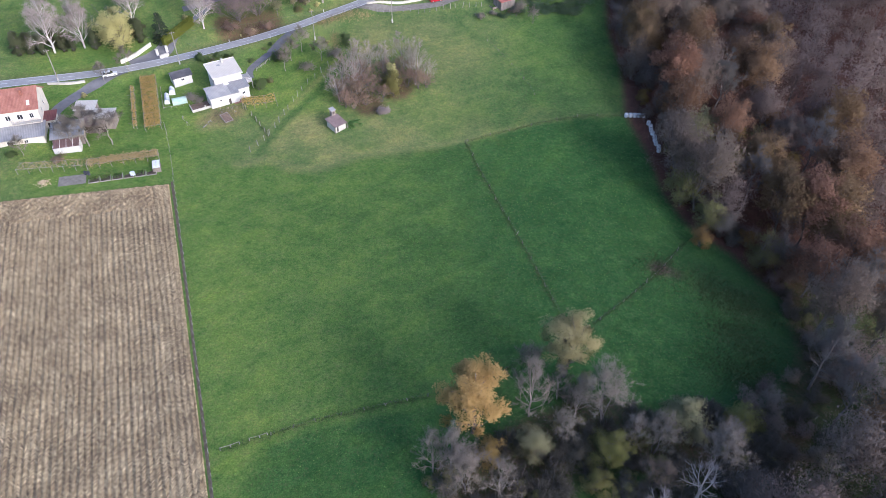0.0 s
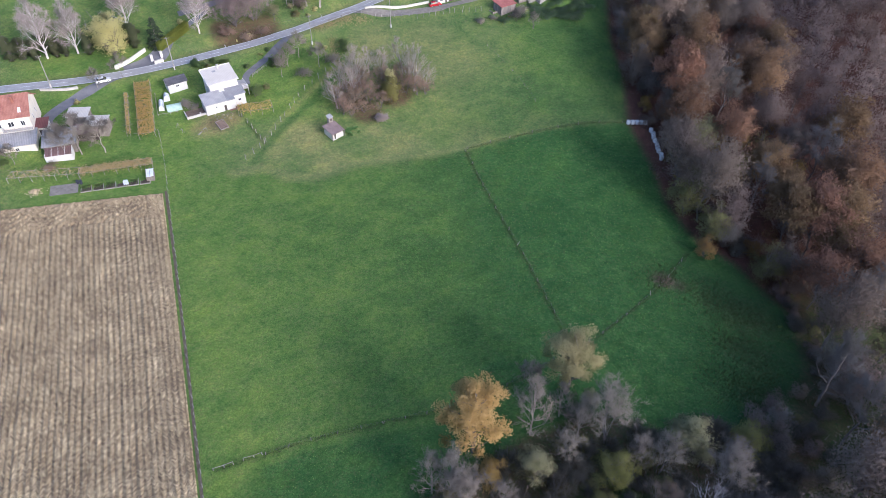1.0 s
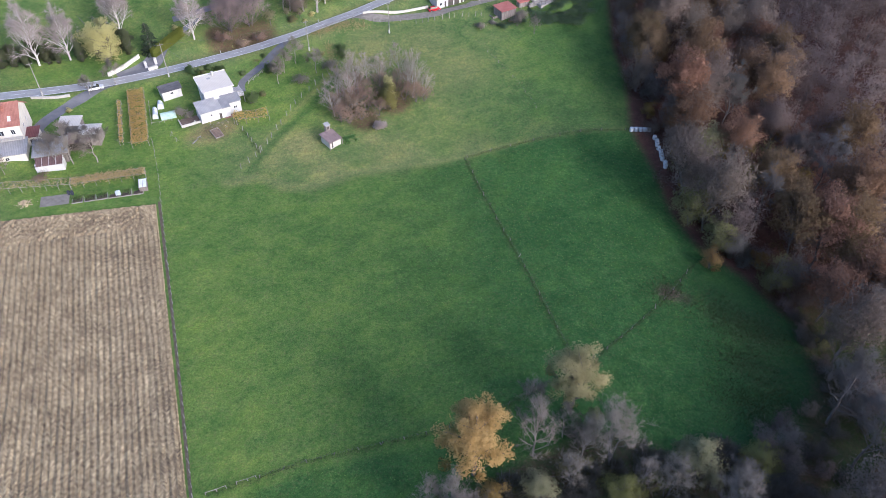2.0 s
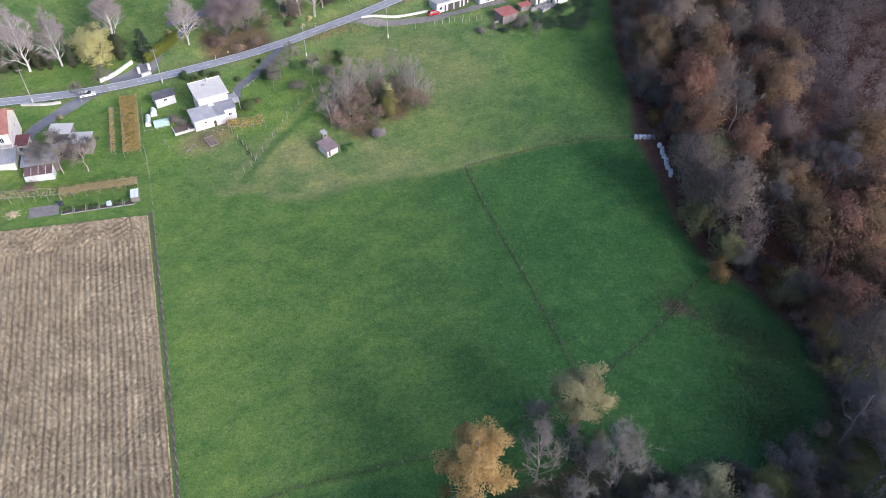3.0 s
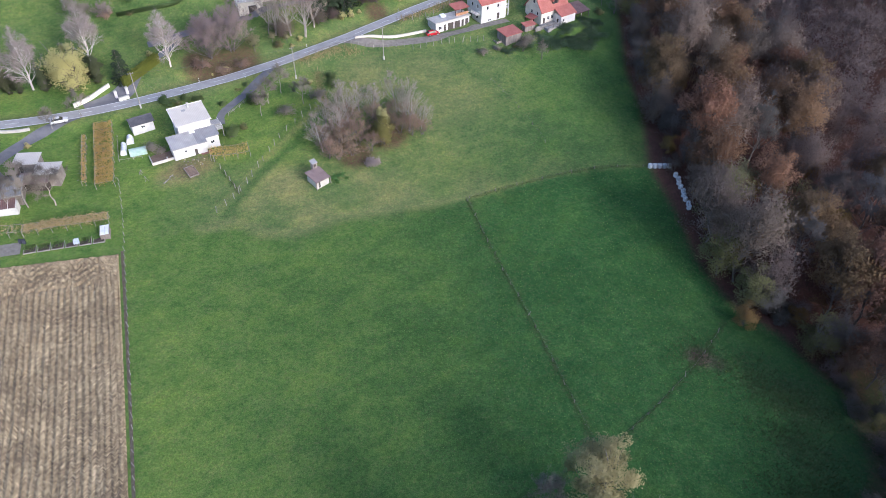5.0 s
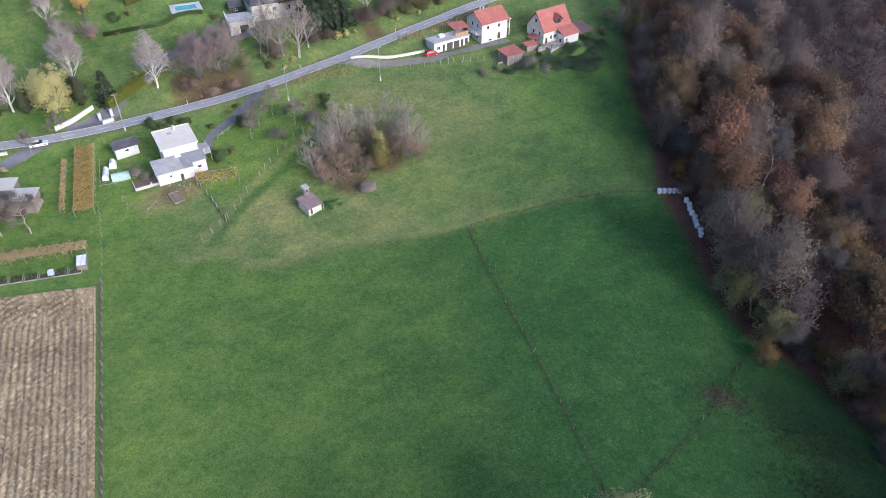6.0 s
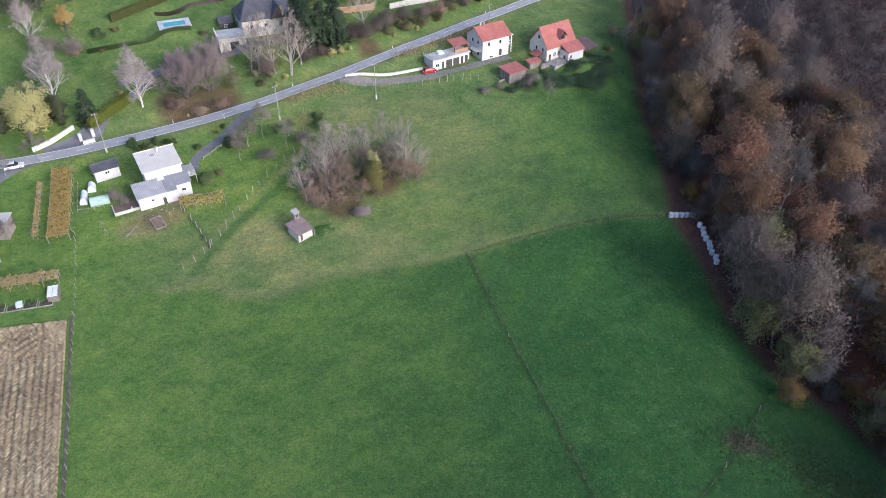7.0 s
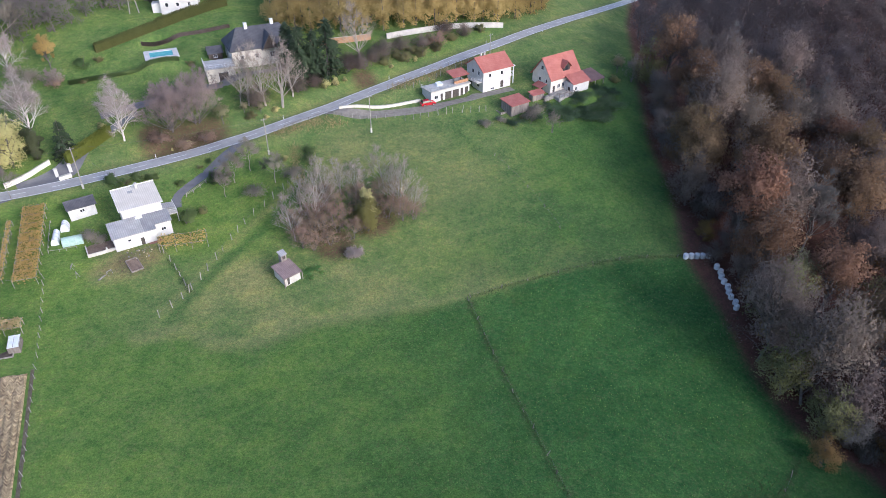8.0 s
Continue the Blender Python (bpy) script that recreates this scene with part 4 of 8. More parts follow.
def wood_depth(x, y):
    d, _, s = from_line(np.array([x]), np.array([y]), WOOD_EDGE)
    return float(d[0]) if s[0] > 0 else -float(d[0])


# single trees of the hedgerow at the foot of the meadow
for kind, x, y, size, tall in (
    ("orange", 5.4, 71.8, 1.12, 0.95), ("willow", 24.0, 85.0, 1.0, 1.0), ("bare_tall", 16.2, 75.4, 1.0, 1.0), ("bare_wide", 30.0, 74.2, 1.0, 1.05), ("bare_wide", 17.7, 86.0, 0.6, 0.9),
    ("willow_b", 15.7, 65.7, 0.85, 0.95), ("bare_tall", 1.5, 62.8, 0.95, 0.95), ("bare_tall", -1.8, 63.8, 0.75, 1.0), ("bare_wide", 4.2, 60.5, 0.85, 1.0), ("bare_tall", 9.6, 58.6, 0.8, 0.95),
    ("ochre", 8.4, 65.8, 0.5, 0.85), ("shrub_dark", 11.5, 69.5, 1.0, 1.0), ("lime", 29.6, 66.1, 0.85, 0.72), ("lime", 26.4, 60.3, 0.75, 0.8), ("willow_b", 43.4, 72.2, 1.3, 0.85),
    ("willow_b", 46.0, 70.0, 0.7, 0.9), ("lime", 56.4, 74.3, 1.0, 0.8), ("ochre", 54.5, 76.0, 0.5, 0.9), ("dead_white", 43.0, 58.6, 1.0, 0.95), ("dead_white", 36.0, 55.0, 0.8, 0.9),
    ("clump_red", 36.4, 61.4, 1.2, 1.0), ("shrub_dark", 33.5, 58.5, 1.1, 1.0), ("bare_wide", 47.5, 64.5, 0.85, 0.95), ("grey_b", 51.5, 58.0, 0.8, 0.9), ("bare_tall", 22.0, 79.5, 0.62, 1.0),
    ("shrub_dark", 25.2, 78.8, 0.9, 1.0), ("bare_wide", 22.5, 70.5, 0.6, 0.9), ("bare_tall", 34.0, 69.0, 0.7, 0.9), ("bare_tall", 24.8, 75.5, 0.7, 0.95), ("bare_wide", 38.0, 68.0, 0.7, 0.95),
    ("shrub_dark", 19.0, 61.0, 1.1, 1.0), ("shrub_dark", 13.0, 60.5, 1.1, 1.0), ("willow_b", 27.8, 81.5, 0.6, 0.9), ("bare_wide", 50.5, 70.5, 0.6, 0.9), ("under_brown", 60.0, 80.0, 1.0, 1.0), ("under_brown", 62.5, 75.5, 1.1, 1.1), ("shrub_dark", 57.5, 69.5, 1.0, 1.0), ("under_brown", 65.0, 84.0, 1.0, 1.0), ("shrub_dark", 61.0, 70.5, 1.1, 1.1), ("bare_wide", 63.0, 79.5, 0.6, 0.8), ("under_olive", 53.0, 73.5, 0.9, 1.0),
):
    plant(kind, x, y, size, tall=tall)

rng_low = random.Random(17)
for _ in range(110):
    x, y = rng_low.uniform(-4, 62), rng_low.uniform(50, 79)
    if y < 65 + 0.36 * x and y < 79 and abs(x - 23) + abs(y - 84) > 6:
        plant(rng_low.choice(("shrub_dark", "shrub_dark", "shrub_dark", "under_olive")), x, y, rng_low.uniform(0.6, 1.0))

# trees that stand out at the wood's edge and in it
placed = []
for kind, x, y, size in (
    ("rust", 66.5, 183.5, 1.12), ("rust_b", 68.0, 172.0, 1.05), ("grey", 82.0, 183.0, 1.15), ("olive", 68.5, 162.0, 1.2), ("rust_b", 79.5, 166.0, 1.0),
    ("willow_b", 73.0, 168.5, 1.5), ("ochre", 65.5, 131.5, 1.0), ("olive", 63.8, 146.0, 0.85), ("olive", 68.5, 137.0, 0.75), ("rust", 105.0, 149.0, 1.05),
    ("ochre", 94.5, 168.5, 1.0), ("ochre", 89.5, 253.5, 1.3), ("rust_b", 60.5, 206.0, 1.0), ("grey_b", 58.5, 221.0, 0.95), ("brown_b", 59.0, 197.0, 0.95), ("grey_b", 60.0, 213.5, 0.9), ("brown_b", 60.5, 231.0, 0.9), ("grey_b", 62.5, 241.0, 0.9), ("olive", 60.5, 248.5, 0.8), ("brown", 62.0, 153.5, 1.15),
    ("brown_b", 66.5, 156.5, 1.1), ("ochre", 66.0, 171.0, 0.75), ("grey_b", 63.8, 192.5, 1.1), ("brown", 67.5, 144.5, 1.1), ("brown_b", 73.5, 141.0, 1.1),
    ("olive", 79.5, 126.5, 0.7), ("grey_b", 72.0, 136.0, 0.9), ("rust_b", 88.0, 118.0, 0.9), ("brown", 85.5, 104.0, 1.0), ("grey", 76.5, 87.5, 0.95), ("ochre", 71.0, 152.0, 1.0),
    ("grey_b", 67.6, 187.5, 0.8), ("brown_b", 68.6, 178.6, 0.85), ("brown_b", 67.2, 165.8, 0.8), ("grey_b", 64.6, 183.0, 0.5), ("brown_b", 65.4, 175.6, 0.5), ("ochre", 66.0, 160.0, 0.7),
    ("rust", 74.0, 196.0, 1.1), ("ochre", 70.0, 214.0, 0.9), ("rust", 66.5, 228.5, 0.9), ("rust", 95.0, 190.0, 1.0), ("rust", 112.0, 170.0, 1.0),
):
    plant(kind, x, y, size)
    placed.append((x, y, 4.4 * size))

# the wood around them, thinning to nothing at its edge
rng_wood = random.Random(11)
EDGE_ROW = shifted(smooth_line(WOOD_EDGE[2:12], 6.0), 6.0)
for x, y in EDGE_ROW:
    if not 158 < y < 184 and all((x - a) ** 2 + (y - b) ** 2 > 16 for a, b, _ in placed):
        size = rng_wood.uniform(0.75, 0.95)
        plant(rng_wood.choice(("brown_b", "grey_b", "brown_b", "rust_b", "ochre", "grey_b")), x, y, size)
        placed.append((x, y, 4.0 * size))
FOREST = ("brown", "brown", "brown", "brown_b", "brown_b", "grey_b", "grey", "rust", "rust_b", "rust_b", "ochre", "olive")
for _ in range(400):
    x, y = rng_wood.uniform(54, 96), rng_wood.uniform(60, 250)
    if (5.5 if 156 < y < 186 else 4.0) < wood_depth(x, y) < 9.5 and all((x - a) ** 2 + (y - b) ** 2 > 9 for a, b, _ in placed):
        plant(rng_wood.choice(("shrub_dark", "under_brown", "shrub_dark", "under_olive")), x, y, rng_wood.uniform(0.7, 1.05))
        placed.append((x, y, 0.5))
# bushes that close the foot of the wood
for _ in range(900):
    x, y = rng_wood.uniform(52, 100), rng_wood.uniform(58, 205)
    deep = wood_depth(x, y)
    if (-0.5 if y < 122 else 2.8 if y < 146 else 4.6) < deep < 6.5 and not 156 < y < 186 and all((x - a) ** 2 + (y - b) ** 2 > 5 for a, b, _ in placed) and rng_wood.random() < 0.6:
        plant(rng_wood.choice(("under_olive", "under_brown", "shrub_dark")), x, y, rng_wood.uniform(0.5, 0.85))
        placed.append((x, y, 0.3))
singles, rest = 0, []
for _ in range(9000):
    x, y = rng_wood.uniform(50, 215), rng_wood.uniform(34, 330)
    deep = wood_depth(x, y)
    if deep < (2.6 if y > 184 else 4.2) or (deep < 8 and rng_wood.random() < 0.25):
        continue
    gap = 4.0 + 1.0 * rng_wood.random()
    if any((x - a) ** 2 + (y - b) ** 2 < (gap + r * 0.55) ** 2 for a, b, r in placed):
        continue
    size = rng_wood.uniform(0.8, 1.12) * (0.85 if deep < 8 else 1.0)
    placed.append((x, y, 4.4 * size))
    if x < 104 and y < 252 and singles < 270:
        plant(rng_wood.choice(FOREST), x, y, size)
        singles += 1
    elif x < min(62 + 0.56 * y, 185):
        rest.append((x, y, size))


def far_wood(name, spots, label, tones, seed, high=20, wide=5.0, flake=0.5, leaves=320, start=0.15):
    """A stretch of wood beyond the nearer trees, too dense to count."""
    rng = np.random.default_rng(seed)
    stems = Build()
    shapes = []
    for k in range(4):
        wood, crown = make_tree(seed + k, high, wide, start, 36, leaves, flake, twig=leaves // 2, twig_long=1.2, twig_wide=0.09, skirt=start < 0.1, top=0.45)
        cv = np.empty(len(crown.vertices) * 3)
        crown.vertices.foreach_get("co", cv)
        shapes.append((cv.reshape(-1, 3), [tuple(p.vertices) for p in crown.polygons]))
        bpy.data.meshes.remove(wood)
        bpy.data.meshes.remove(crown)
    v, f, n = [], [], 0
    for i, (x, y, s) in enumerate(spots):
        cv, cf = shapes[i % 4]
        a = rng.uniform(0, math.tau)
        turn = np.array([[math.cos(a), math.sin(a), 0], [-math.sin(a), math.cos(a), 0], [0, 0, 1]])
        z = ground_z(x, y)
        stems.tube((x, y, z - 0.3), (x, y, z + 15 * s * high / 20), 0.2, 0.08, 4)
        v.append(cv @ turn * s + (x, y, z))
        f += [tuple(q + n for q in face) for face in cf]
        n += len(cv)
    me = bpy.data.meshes.new(name)
    me.from_pydata(np.concatenate(v).tolist(), [], f)
    ob = thing(name, label, "woodland", kind="stuff")
    part("crown", me, tones, ob)
    part("trunk", stems, M_BARK, ob)


L_MIX = leafy("mixed_autumn_wood", ((0.160, 0.134, 0.128), (0.225, 0.187, 0.176), (0.285, 0.208, 0.168), (0.33, 0.27, 0.235)), 0.0, 0.0, 0.35, calm=0.7)
L_GOLD = leafy("gold_autumn_wood", ((0.25, 0.195, 0.095), (0.41, 0.315, 0.125), (0.58, 0.44, 0.155), (0.72, 0.58, 0.26)), 0.0, 0.0)
L_DIM = leafy("dim_bare_wood", ((0.119, 0.112, 0.112), (0.182, 0.168, 0.165), (0.266, 0.245, 0.231)), 0.0, 0.0)
far_wood("far_wood", rest, "brown and rust autumn wood stretching away", L_MIX, 40, 20, 5.4, 0.29, 760)


# ---- more trees: round the houses, along the road and beyond it ----
for kind, x, y, size, tall in (
    ("birch", -75.8, 208.2, 1.2, 1.0), ("birch", -116.6, 192.5, 1.2, 1.0), ("birch", -109.0, 196.0, 1.05, 1.0), ("birch", -97.5, 208.0, 1.1, 0.95), ("birch", -111.0, 229.0, 0.75, 1.1),
    ("yellow_willow", -99.3, 197.6, 1.25, 1.0), ("spruce", -87.2, 202.0, 1.05, 0.95), ("thuja", -122.5, 191.0, 1.0, 1.0), ("thuja", -119.5, 191.6, 0.95, 1.0), ("thuja", -114.2, 193.6, 0.9, 1.0), ("thuja", -111.8, 194.4, 0.8, 1.0), ("thuja", -105.6, 196.2, 1.0, 1.0), ("thuja", -125.5, 190.0, 1.1, 1.0), ("thuja", -118.0, 195.0, 1.0, 1.0), ("thuja", -93.6, 200.8, 1.15, 1.0),
    ("bare_brown", -65.4, 212.0, 1.15, 1.0), ("bare_brown", -59.8, 215.0, 1.0, 1.0), ("bare_brown", -67.5, 217.0, 0.8, 1.0), ("willow_b", -53.5, 215.5, 0.62, 0.9), ("bare_brown", -61.0, 221.0, 0.85, 1.0), ("shrub_yellow", -60.8, 208.6, 0.55, 1.0), ("shrub_yellow", -64.2, 206.8, 0.45, 1.0),
    ("shrub_red", -67.0, 208.5, 1.1, 0.8), ("shrub_red", -61.5, 208.0, 1.0, 0.8), ("shrub_red", -57.0, 210.5, 1.0, 0.7), ("clump_bare", -48.5, 222.0, 1.3, 1.0), ("clump_bare", -44.0, 223.0, 1.2, 1.0), ("clump_bare", -51.0, 223.0, 1.0, 1.0), ("shrub_brown", -46.5, 222.5, 0.9, 0.9),
    ("clump_bare", -40.0, 222.5, 1.25, 1.0), ("clump_bare", -37.5, 226.5, 0.9, 1.0), ("shrub_brown", -36.5, 228.5, 0.8, 0.9), ("shrub_brown", -33.0, 231.0, 0.7, 0.8), ("willow_b", -49.0, 219.5, 0.36, 0.9), ("willow_b", -45.0, 220.0, 0.34, 0.9), ("shrub_yellow", -41.5, 221.5, 1.1, 0.9), ("shrub_olive", -47.0, 218.2, 0.8, 0.8), ("shrub_yellow", -43.5, 219.2, 0.9, 0.8),
    ("spruce", -36.3, 233.5, 1.6, 1.0), ("spruce", -33.0, 235.0, 1.4, 1.0), ("spruce", -29.5, 236.0, 1.7, 1.0), ("spruce", -39.5, 235.5, 1.45, 1.05), ("shrub_yellow", -29.8, 231.0, 1.4, 1.2), ("shrub_yellow", -27.2, 232.3, 1.3, 1.1), ("shrub_yellow", -25.0, 234.2, 0.9, 0.9),
    ("clump_bare", -21.0, 242.5, 1.2, 1.0), ("shrub_brown", -21.0, 239.5, 0.9, 0.9), ("shrub_brown", -15.0, 246.5, 0.9, 0.9), ("shrub_olive", -9.0, 245.0, 1.3, 1.1), ("shrub_olive", -4.5, 248.5, 1.3, 1.0), ("shrub_brown", -10.5, 250.0, 0.8, 0.9), ("shrub_yellow", -6.5, 246.0, 0.9, 1.0), ("shrub_olive", 0.0, 252.0, 1.2, 1.0), ("shrub_brown", -24.5, 239.0, 0.8, 1.0), ("shrub_brown", -17.5, 243.5, 0.8, 0.9), ("shrub_olive", -14.5, 243.0, 1.1, 1.0), ("shrub_olive", -11.0, 246.5, 1.2, 1.0), ("shrub_olive", -7.5, 249.0, 1.1, 1.0),
    ("shrub_yellow", -13.0, 241.8, 0.8, 0.8), ("shrub_brown", -5.0, 252.0, 0.75, 0.9), ("shrub_red", -1.0, 254.5, 1.2, 1.1), ("shrub_olive", 3.5, 258.0, 1.2, 1.0), ("shrub_brown", 7.5, 261.5, 0.7, 0.9), ("shrub_olive", 12.5, 265.5, 1.2, 1.0), ("shrub_brown", 2.0, 262.0, 0.8, 0.8),
    ("shrub_green", -73.0, 192.8, 1.25, 1.1), ("shrub_olive", -70.2, 193.6, 0.6, 0.75), ("shrub_green", -68.4, 194.8, 0.8, 0.8), ("shrub_green", -65.5, 195.4, 0.8, 0.7), ("shrub_green", -58.9, 194.6, 0.6, 0.8), ("shrub_olive", -55.8, 199.8, 0.5, 0.7), ("shrub_green", -54.0, 201.4, 0.45, 0.8),
    ("shrub_yellow", -101.9, 173.8, 1.0, 1.0), ("fruit", -93.4, 186.6, 1.6, 1.0), ("fruit", -98.6, 180.8, 0.8, 1.0), ("fruit", -93.8, 153.6, 1.8, 0.85), ("fruit", -88.3, 154.8, 1.6, 0.85), ("fruit", -97.2, 152.0, 1.4, 0.9), ("fruit", -108.5, 148.0, 0.8, 1.0),
    ("shrub_red", -99.5, 147.2, 0.8, 0.7), ("shrub_green", -111.0, 147.5, 0.7, 1.0), ("shrub_grey", -72.4, 175.6, 0.9, 0.9), ("shrub_grey", -70.0, 175.2, 0.8, 1.0),
    ("fruit", -48.0, 191.5, 1.0, 1.0), ("fruit", -44.0, 200.0, 1.1, 1.0), ("shrub_green", -49.9, 195.3, 1.3, 1.0), ("shrub_yellow", -36.4, 204.0, 0.75, 1.1), ("fruit", -37.5, 196.5, 1.1, 0.9), ("shrub_grey", -33.5, 198.0, 1.2, 0.9), ("shrub_grey", -41.5, 192.0, 1.2, 0.8),
    ("fruit", -46.8, 196.0, 1.1, 0.9), ("shrub_green", -30.5, 203.5, 0.8, 1.0), ("shrub_green", -54.0, 183.4, 1.1, 1.1), ("shrub_olive", -52.0, 186.5, 0.7, 1.0), ("shrub_green", -31.0, 206.5, 0.7, 1.0),
    ("shrub_olive", -91.5, 227.5, 0.7, 0.7), ("orange", -101.6, 231.6, 0.4, 1.25), ("bare_brown", -98.5, 225.5, 0.45, 0.9), ("bare_wide", -106.5, 224.0, 0.5, 0.9), ("shrub_yellow", -82.5, 212.0, 1.1, 1.0), ("shrub_green", -94.0, 233.0, 1.0, 0.9), ("shrub_olive", -90.5, 235.5, 0.8, 1.0), ("shrub_red", -98.0, 226.0, 0.9, 0.7), ("shrub_grey", -104.5, 226.0, 1.2, 1.2),
    ("shrub_yellow", -82.3, 221.5, 0.7, 0.8), ("shrub_olive", -66.5, 236.2, 0.7, 1.1), ("shrub_grey", -103.0, 219.0, 1.2, 1.0), ("shrub_yellow", -79.3, 217.8, 0.5, 0.7), ("fruit", -113.5, 236.0, 1.8, 1.2),
    ("bare_wide", 29.4, 218.0, 0.36, 1.0), ("bare_wide", 24.0, 221.0, 0.28, 1.0), ("shrub_grey", 12.2, 218.8, 1.0, 0.6), ("shrub_grey", 26.0, 225.2, 1.2, 0.8), ("bramble", 25.3, 224.6, 0.96, 0.62), ("bramble", 30.0, 229.2, 1.33, 0.62), ("bramble", 33.5, 229.5, 0.96, 0.62),
    ("bramble", 37.0, 231.0, 0.96, 0.62), ("bramble", 40.5, 230.5, 1.38, 0.62), ("bramble", 43.5, 233.0, 0.96, 0.62), ("bramble", 46.0, 236.5, 1.38, 0.62), ("bramble", 38.5, 226.5, 1.38, 0.62), ("bramble", 34.0, 225.5, 1.33, 0.62), ("bramble", 49.0, 240.5, 0.96, 0.62),
    ("shrub_olive", 50.5, 246.5, 1.0, 0.9), ("willow_b", 52.5, 252.0, 0.62, 0.9), ("bare_wide", 56.0, 248.5, 0.5, 1.0), ("bramble", 42.5, 226.5, 1.38, 0.62), ("bramble", 20.3, 221.3, 1.10, 0.62), ("shrub_grey", 16.2, 221.0, 0.8, 0.6),
    ("bramble", 31.5, 226.8, 1.12, 0.62), ("bramble", 36.2, 228.2, 1.38, 0.62), ("bramble", 41.0, 228.4, 1.38, 0.62), ("bramble", 45.2, 229.6, 1.38, 0.62), ("bramble", 47.6, 234.0, 1.50, 0.62), ("bramble", 39.2, 233.4, 1.25, 0.62), ("bramble", 44.0, 238.4, 1.38, 0.62), ("shrub_grey", 23.5, 222.8, 0.9, 0.8), ("shrub_olive", 21.8, 223.2, 0.5, 0.8),
):
    plant(kind, x, y, size, tall=tall)

# the thicket in the meadow
for kind, x, y, size, tall in (
    ("clump_bare", -30.2, 179.3, 0.85, 0.95), ("clump_bare", -27.1, 185.3, 1.0, 1.0), ("clump_bare", -24.0, 188.5, 0.95, 1.0), ("clump_bare", -8.6, 187.3, 1.05, 0.95), ("clump_bare", -12.0, 195.4, 0.85, 0.95),
    ("clump_bare", -18.5, 192.3, 0.85, 0.9), ("clump_bare", -30.5, 188.5, 0.8, 0.85), ("clump_bare", -22.0, 194.0, 0.8, 0.85), ("clump_bare", -10.2, 191.5, 0.8, 0.95), ("clump_bare", -25.6, 183.2, 0.8, 0.95),
    ("olive_clump", -14.8, 182.4, 1.0, 0.9), ("olive_clump", -16.4, 184.0, 0.8, 0.85), ("yellow_tip", -15.4, 185.6, 0.8, 1.15), ("clump_bare", -5.6, 188.4, 0.7, 0.8),
    ("clump_red", -28.4, 177.2, 0.95, 0.8), ("clump_red", -25.0, 179.0, 1.0, 0.9), ("clump_red", -21.5, 181.8, 1.0, 0.95), ("clump_red", -27.0, 182.2, 0.9, 0.9), ("clump_red", -22.5, 186.0, 1.0, 0.9),
    ("clump_red", -18.2, 180.0, 0.85, 0.8), ("clump_red", -11.0, 186.4, 0.95, 0.85), ("clump_red", -7.6, 186.0, 0.95, 0.9), ("clump_red", -18.5, 188.4, 1.0, 0.9), ("clump_red", -13.4, 189.8, 1.0, 0.85), ("clump_red", -5.0, 186.2, 0.8, 0.75),
    ("clump_red", -30.4, 182.8, 0.8, 0.8), ("clump_red", -26.2, 189.8, 0.9, 0.8), ("clump_red", -9.5, 193.0, 0.8, 0.8),
    ("clump_red", -22.8, 178.0, 0.7, 0.7), ("clump_red", -29.8, 180.4, 0.8, 0.8), ("clump_red", -24.8, 184.0, 0.9, 0.9), ("dry_tuft", -18.0, 174.9, 1.0, 1.0), ("dry_tuft", -16.6, 175.4, 0.8, 1.0), ("shrub_olive", -17.8, 176.6, 0.6, 0.85),
    ("clump_red", -26.0, 176.4, 0.7, 0.7), ("clump_red", -16.0, 187.0, 0.9, 0.85), ("willow_b", -18.4, 175.2, 0.2, 0.9),
):
    plant(kind, x, y, size, tall=tall)
for x, y, s in ((-26.4, 170.0, 0.55), (-24.9, 171.2, 0.6), (-25.6, 168.6, 0.45), (-23.6, 170.2, 0.4)):
    plant("nettle", x, y, s * 1.2, tall=0.8)

# woods that close the view beyond the road
rng_far = random.Random(5)


def scatter(count, low, high, ok, gap=4.6):
    spots = []
    for _ in range(count * 14):
        x, y = rng_far.uniform(low[0], high[0]), rng_far.uniform(low[1], high[1])
        if ok(x, y) and all((x - a) ** 2 + (y - b) ** 2 > gap**2 for a, b, _ in spots):
            spots.append((x, y, rng_far.uniform(0.75, 1.1)))
            if len(spots) == count:
                break
    return spots


def clear_of_road(x, y, far=9.0):
    return float(from_line(np.array([x]), np.array([y]), ROAD)[0][0]) > far


far_wood("golden_wood", scatter(170, (-48, 250), (40, 312), lambda x, y: clear_of_road(x, y, 9) and y > np.interp(x, (-48, -35, -19, 6, 20, 40), (252, 252, 257.5, 269, 273.5, 300)), 3.6),
         "golden yellow autumn wood behind a garden wall", L_GOLD, 60, 12, 4.0, 0.32, 850, 0.0)
far_wood("hillside_wood", scatter(170, (-165, 226), (-60, 320), lambda x, y: y > np.interp(x, (-190, -125, -117, -109, -98, -90, -82, -60), (226, 236, 240, 244.5, 251.5, 257, 266, 276)), 4.2),
         "bare grey wood on the hillside beyond the gardens", L_DIM, 70, 13, 4.6, 0.3, 600, 0.0)

# ---- materials of the buildings ----
M_WHITE = plain("white_render", (0.52, 0.515, 0.495), (0.66, 0.655, 0.63), 0.7, 5.0, 0.85, bump=0.006)
M_CREAM = plain("cream_render", (0.62, 0.58, 0.49), (0.76, 0.72, 0.62), 0.7, 5.0, 0.85, bump=0.006)
M_RED = ribbed("red_roof_tiles", (0.34, 0.105, 0.080), (0.46, 0.175, 0.140), 0.33, 0.0, 0.75)
M_OLDRED = ribbed("faded_red_roof_tiles", (0.30, 0.12, 0.085), (0.46, 0.22, 0.16), 0.33, 0.0, 0.8)
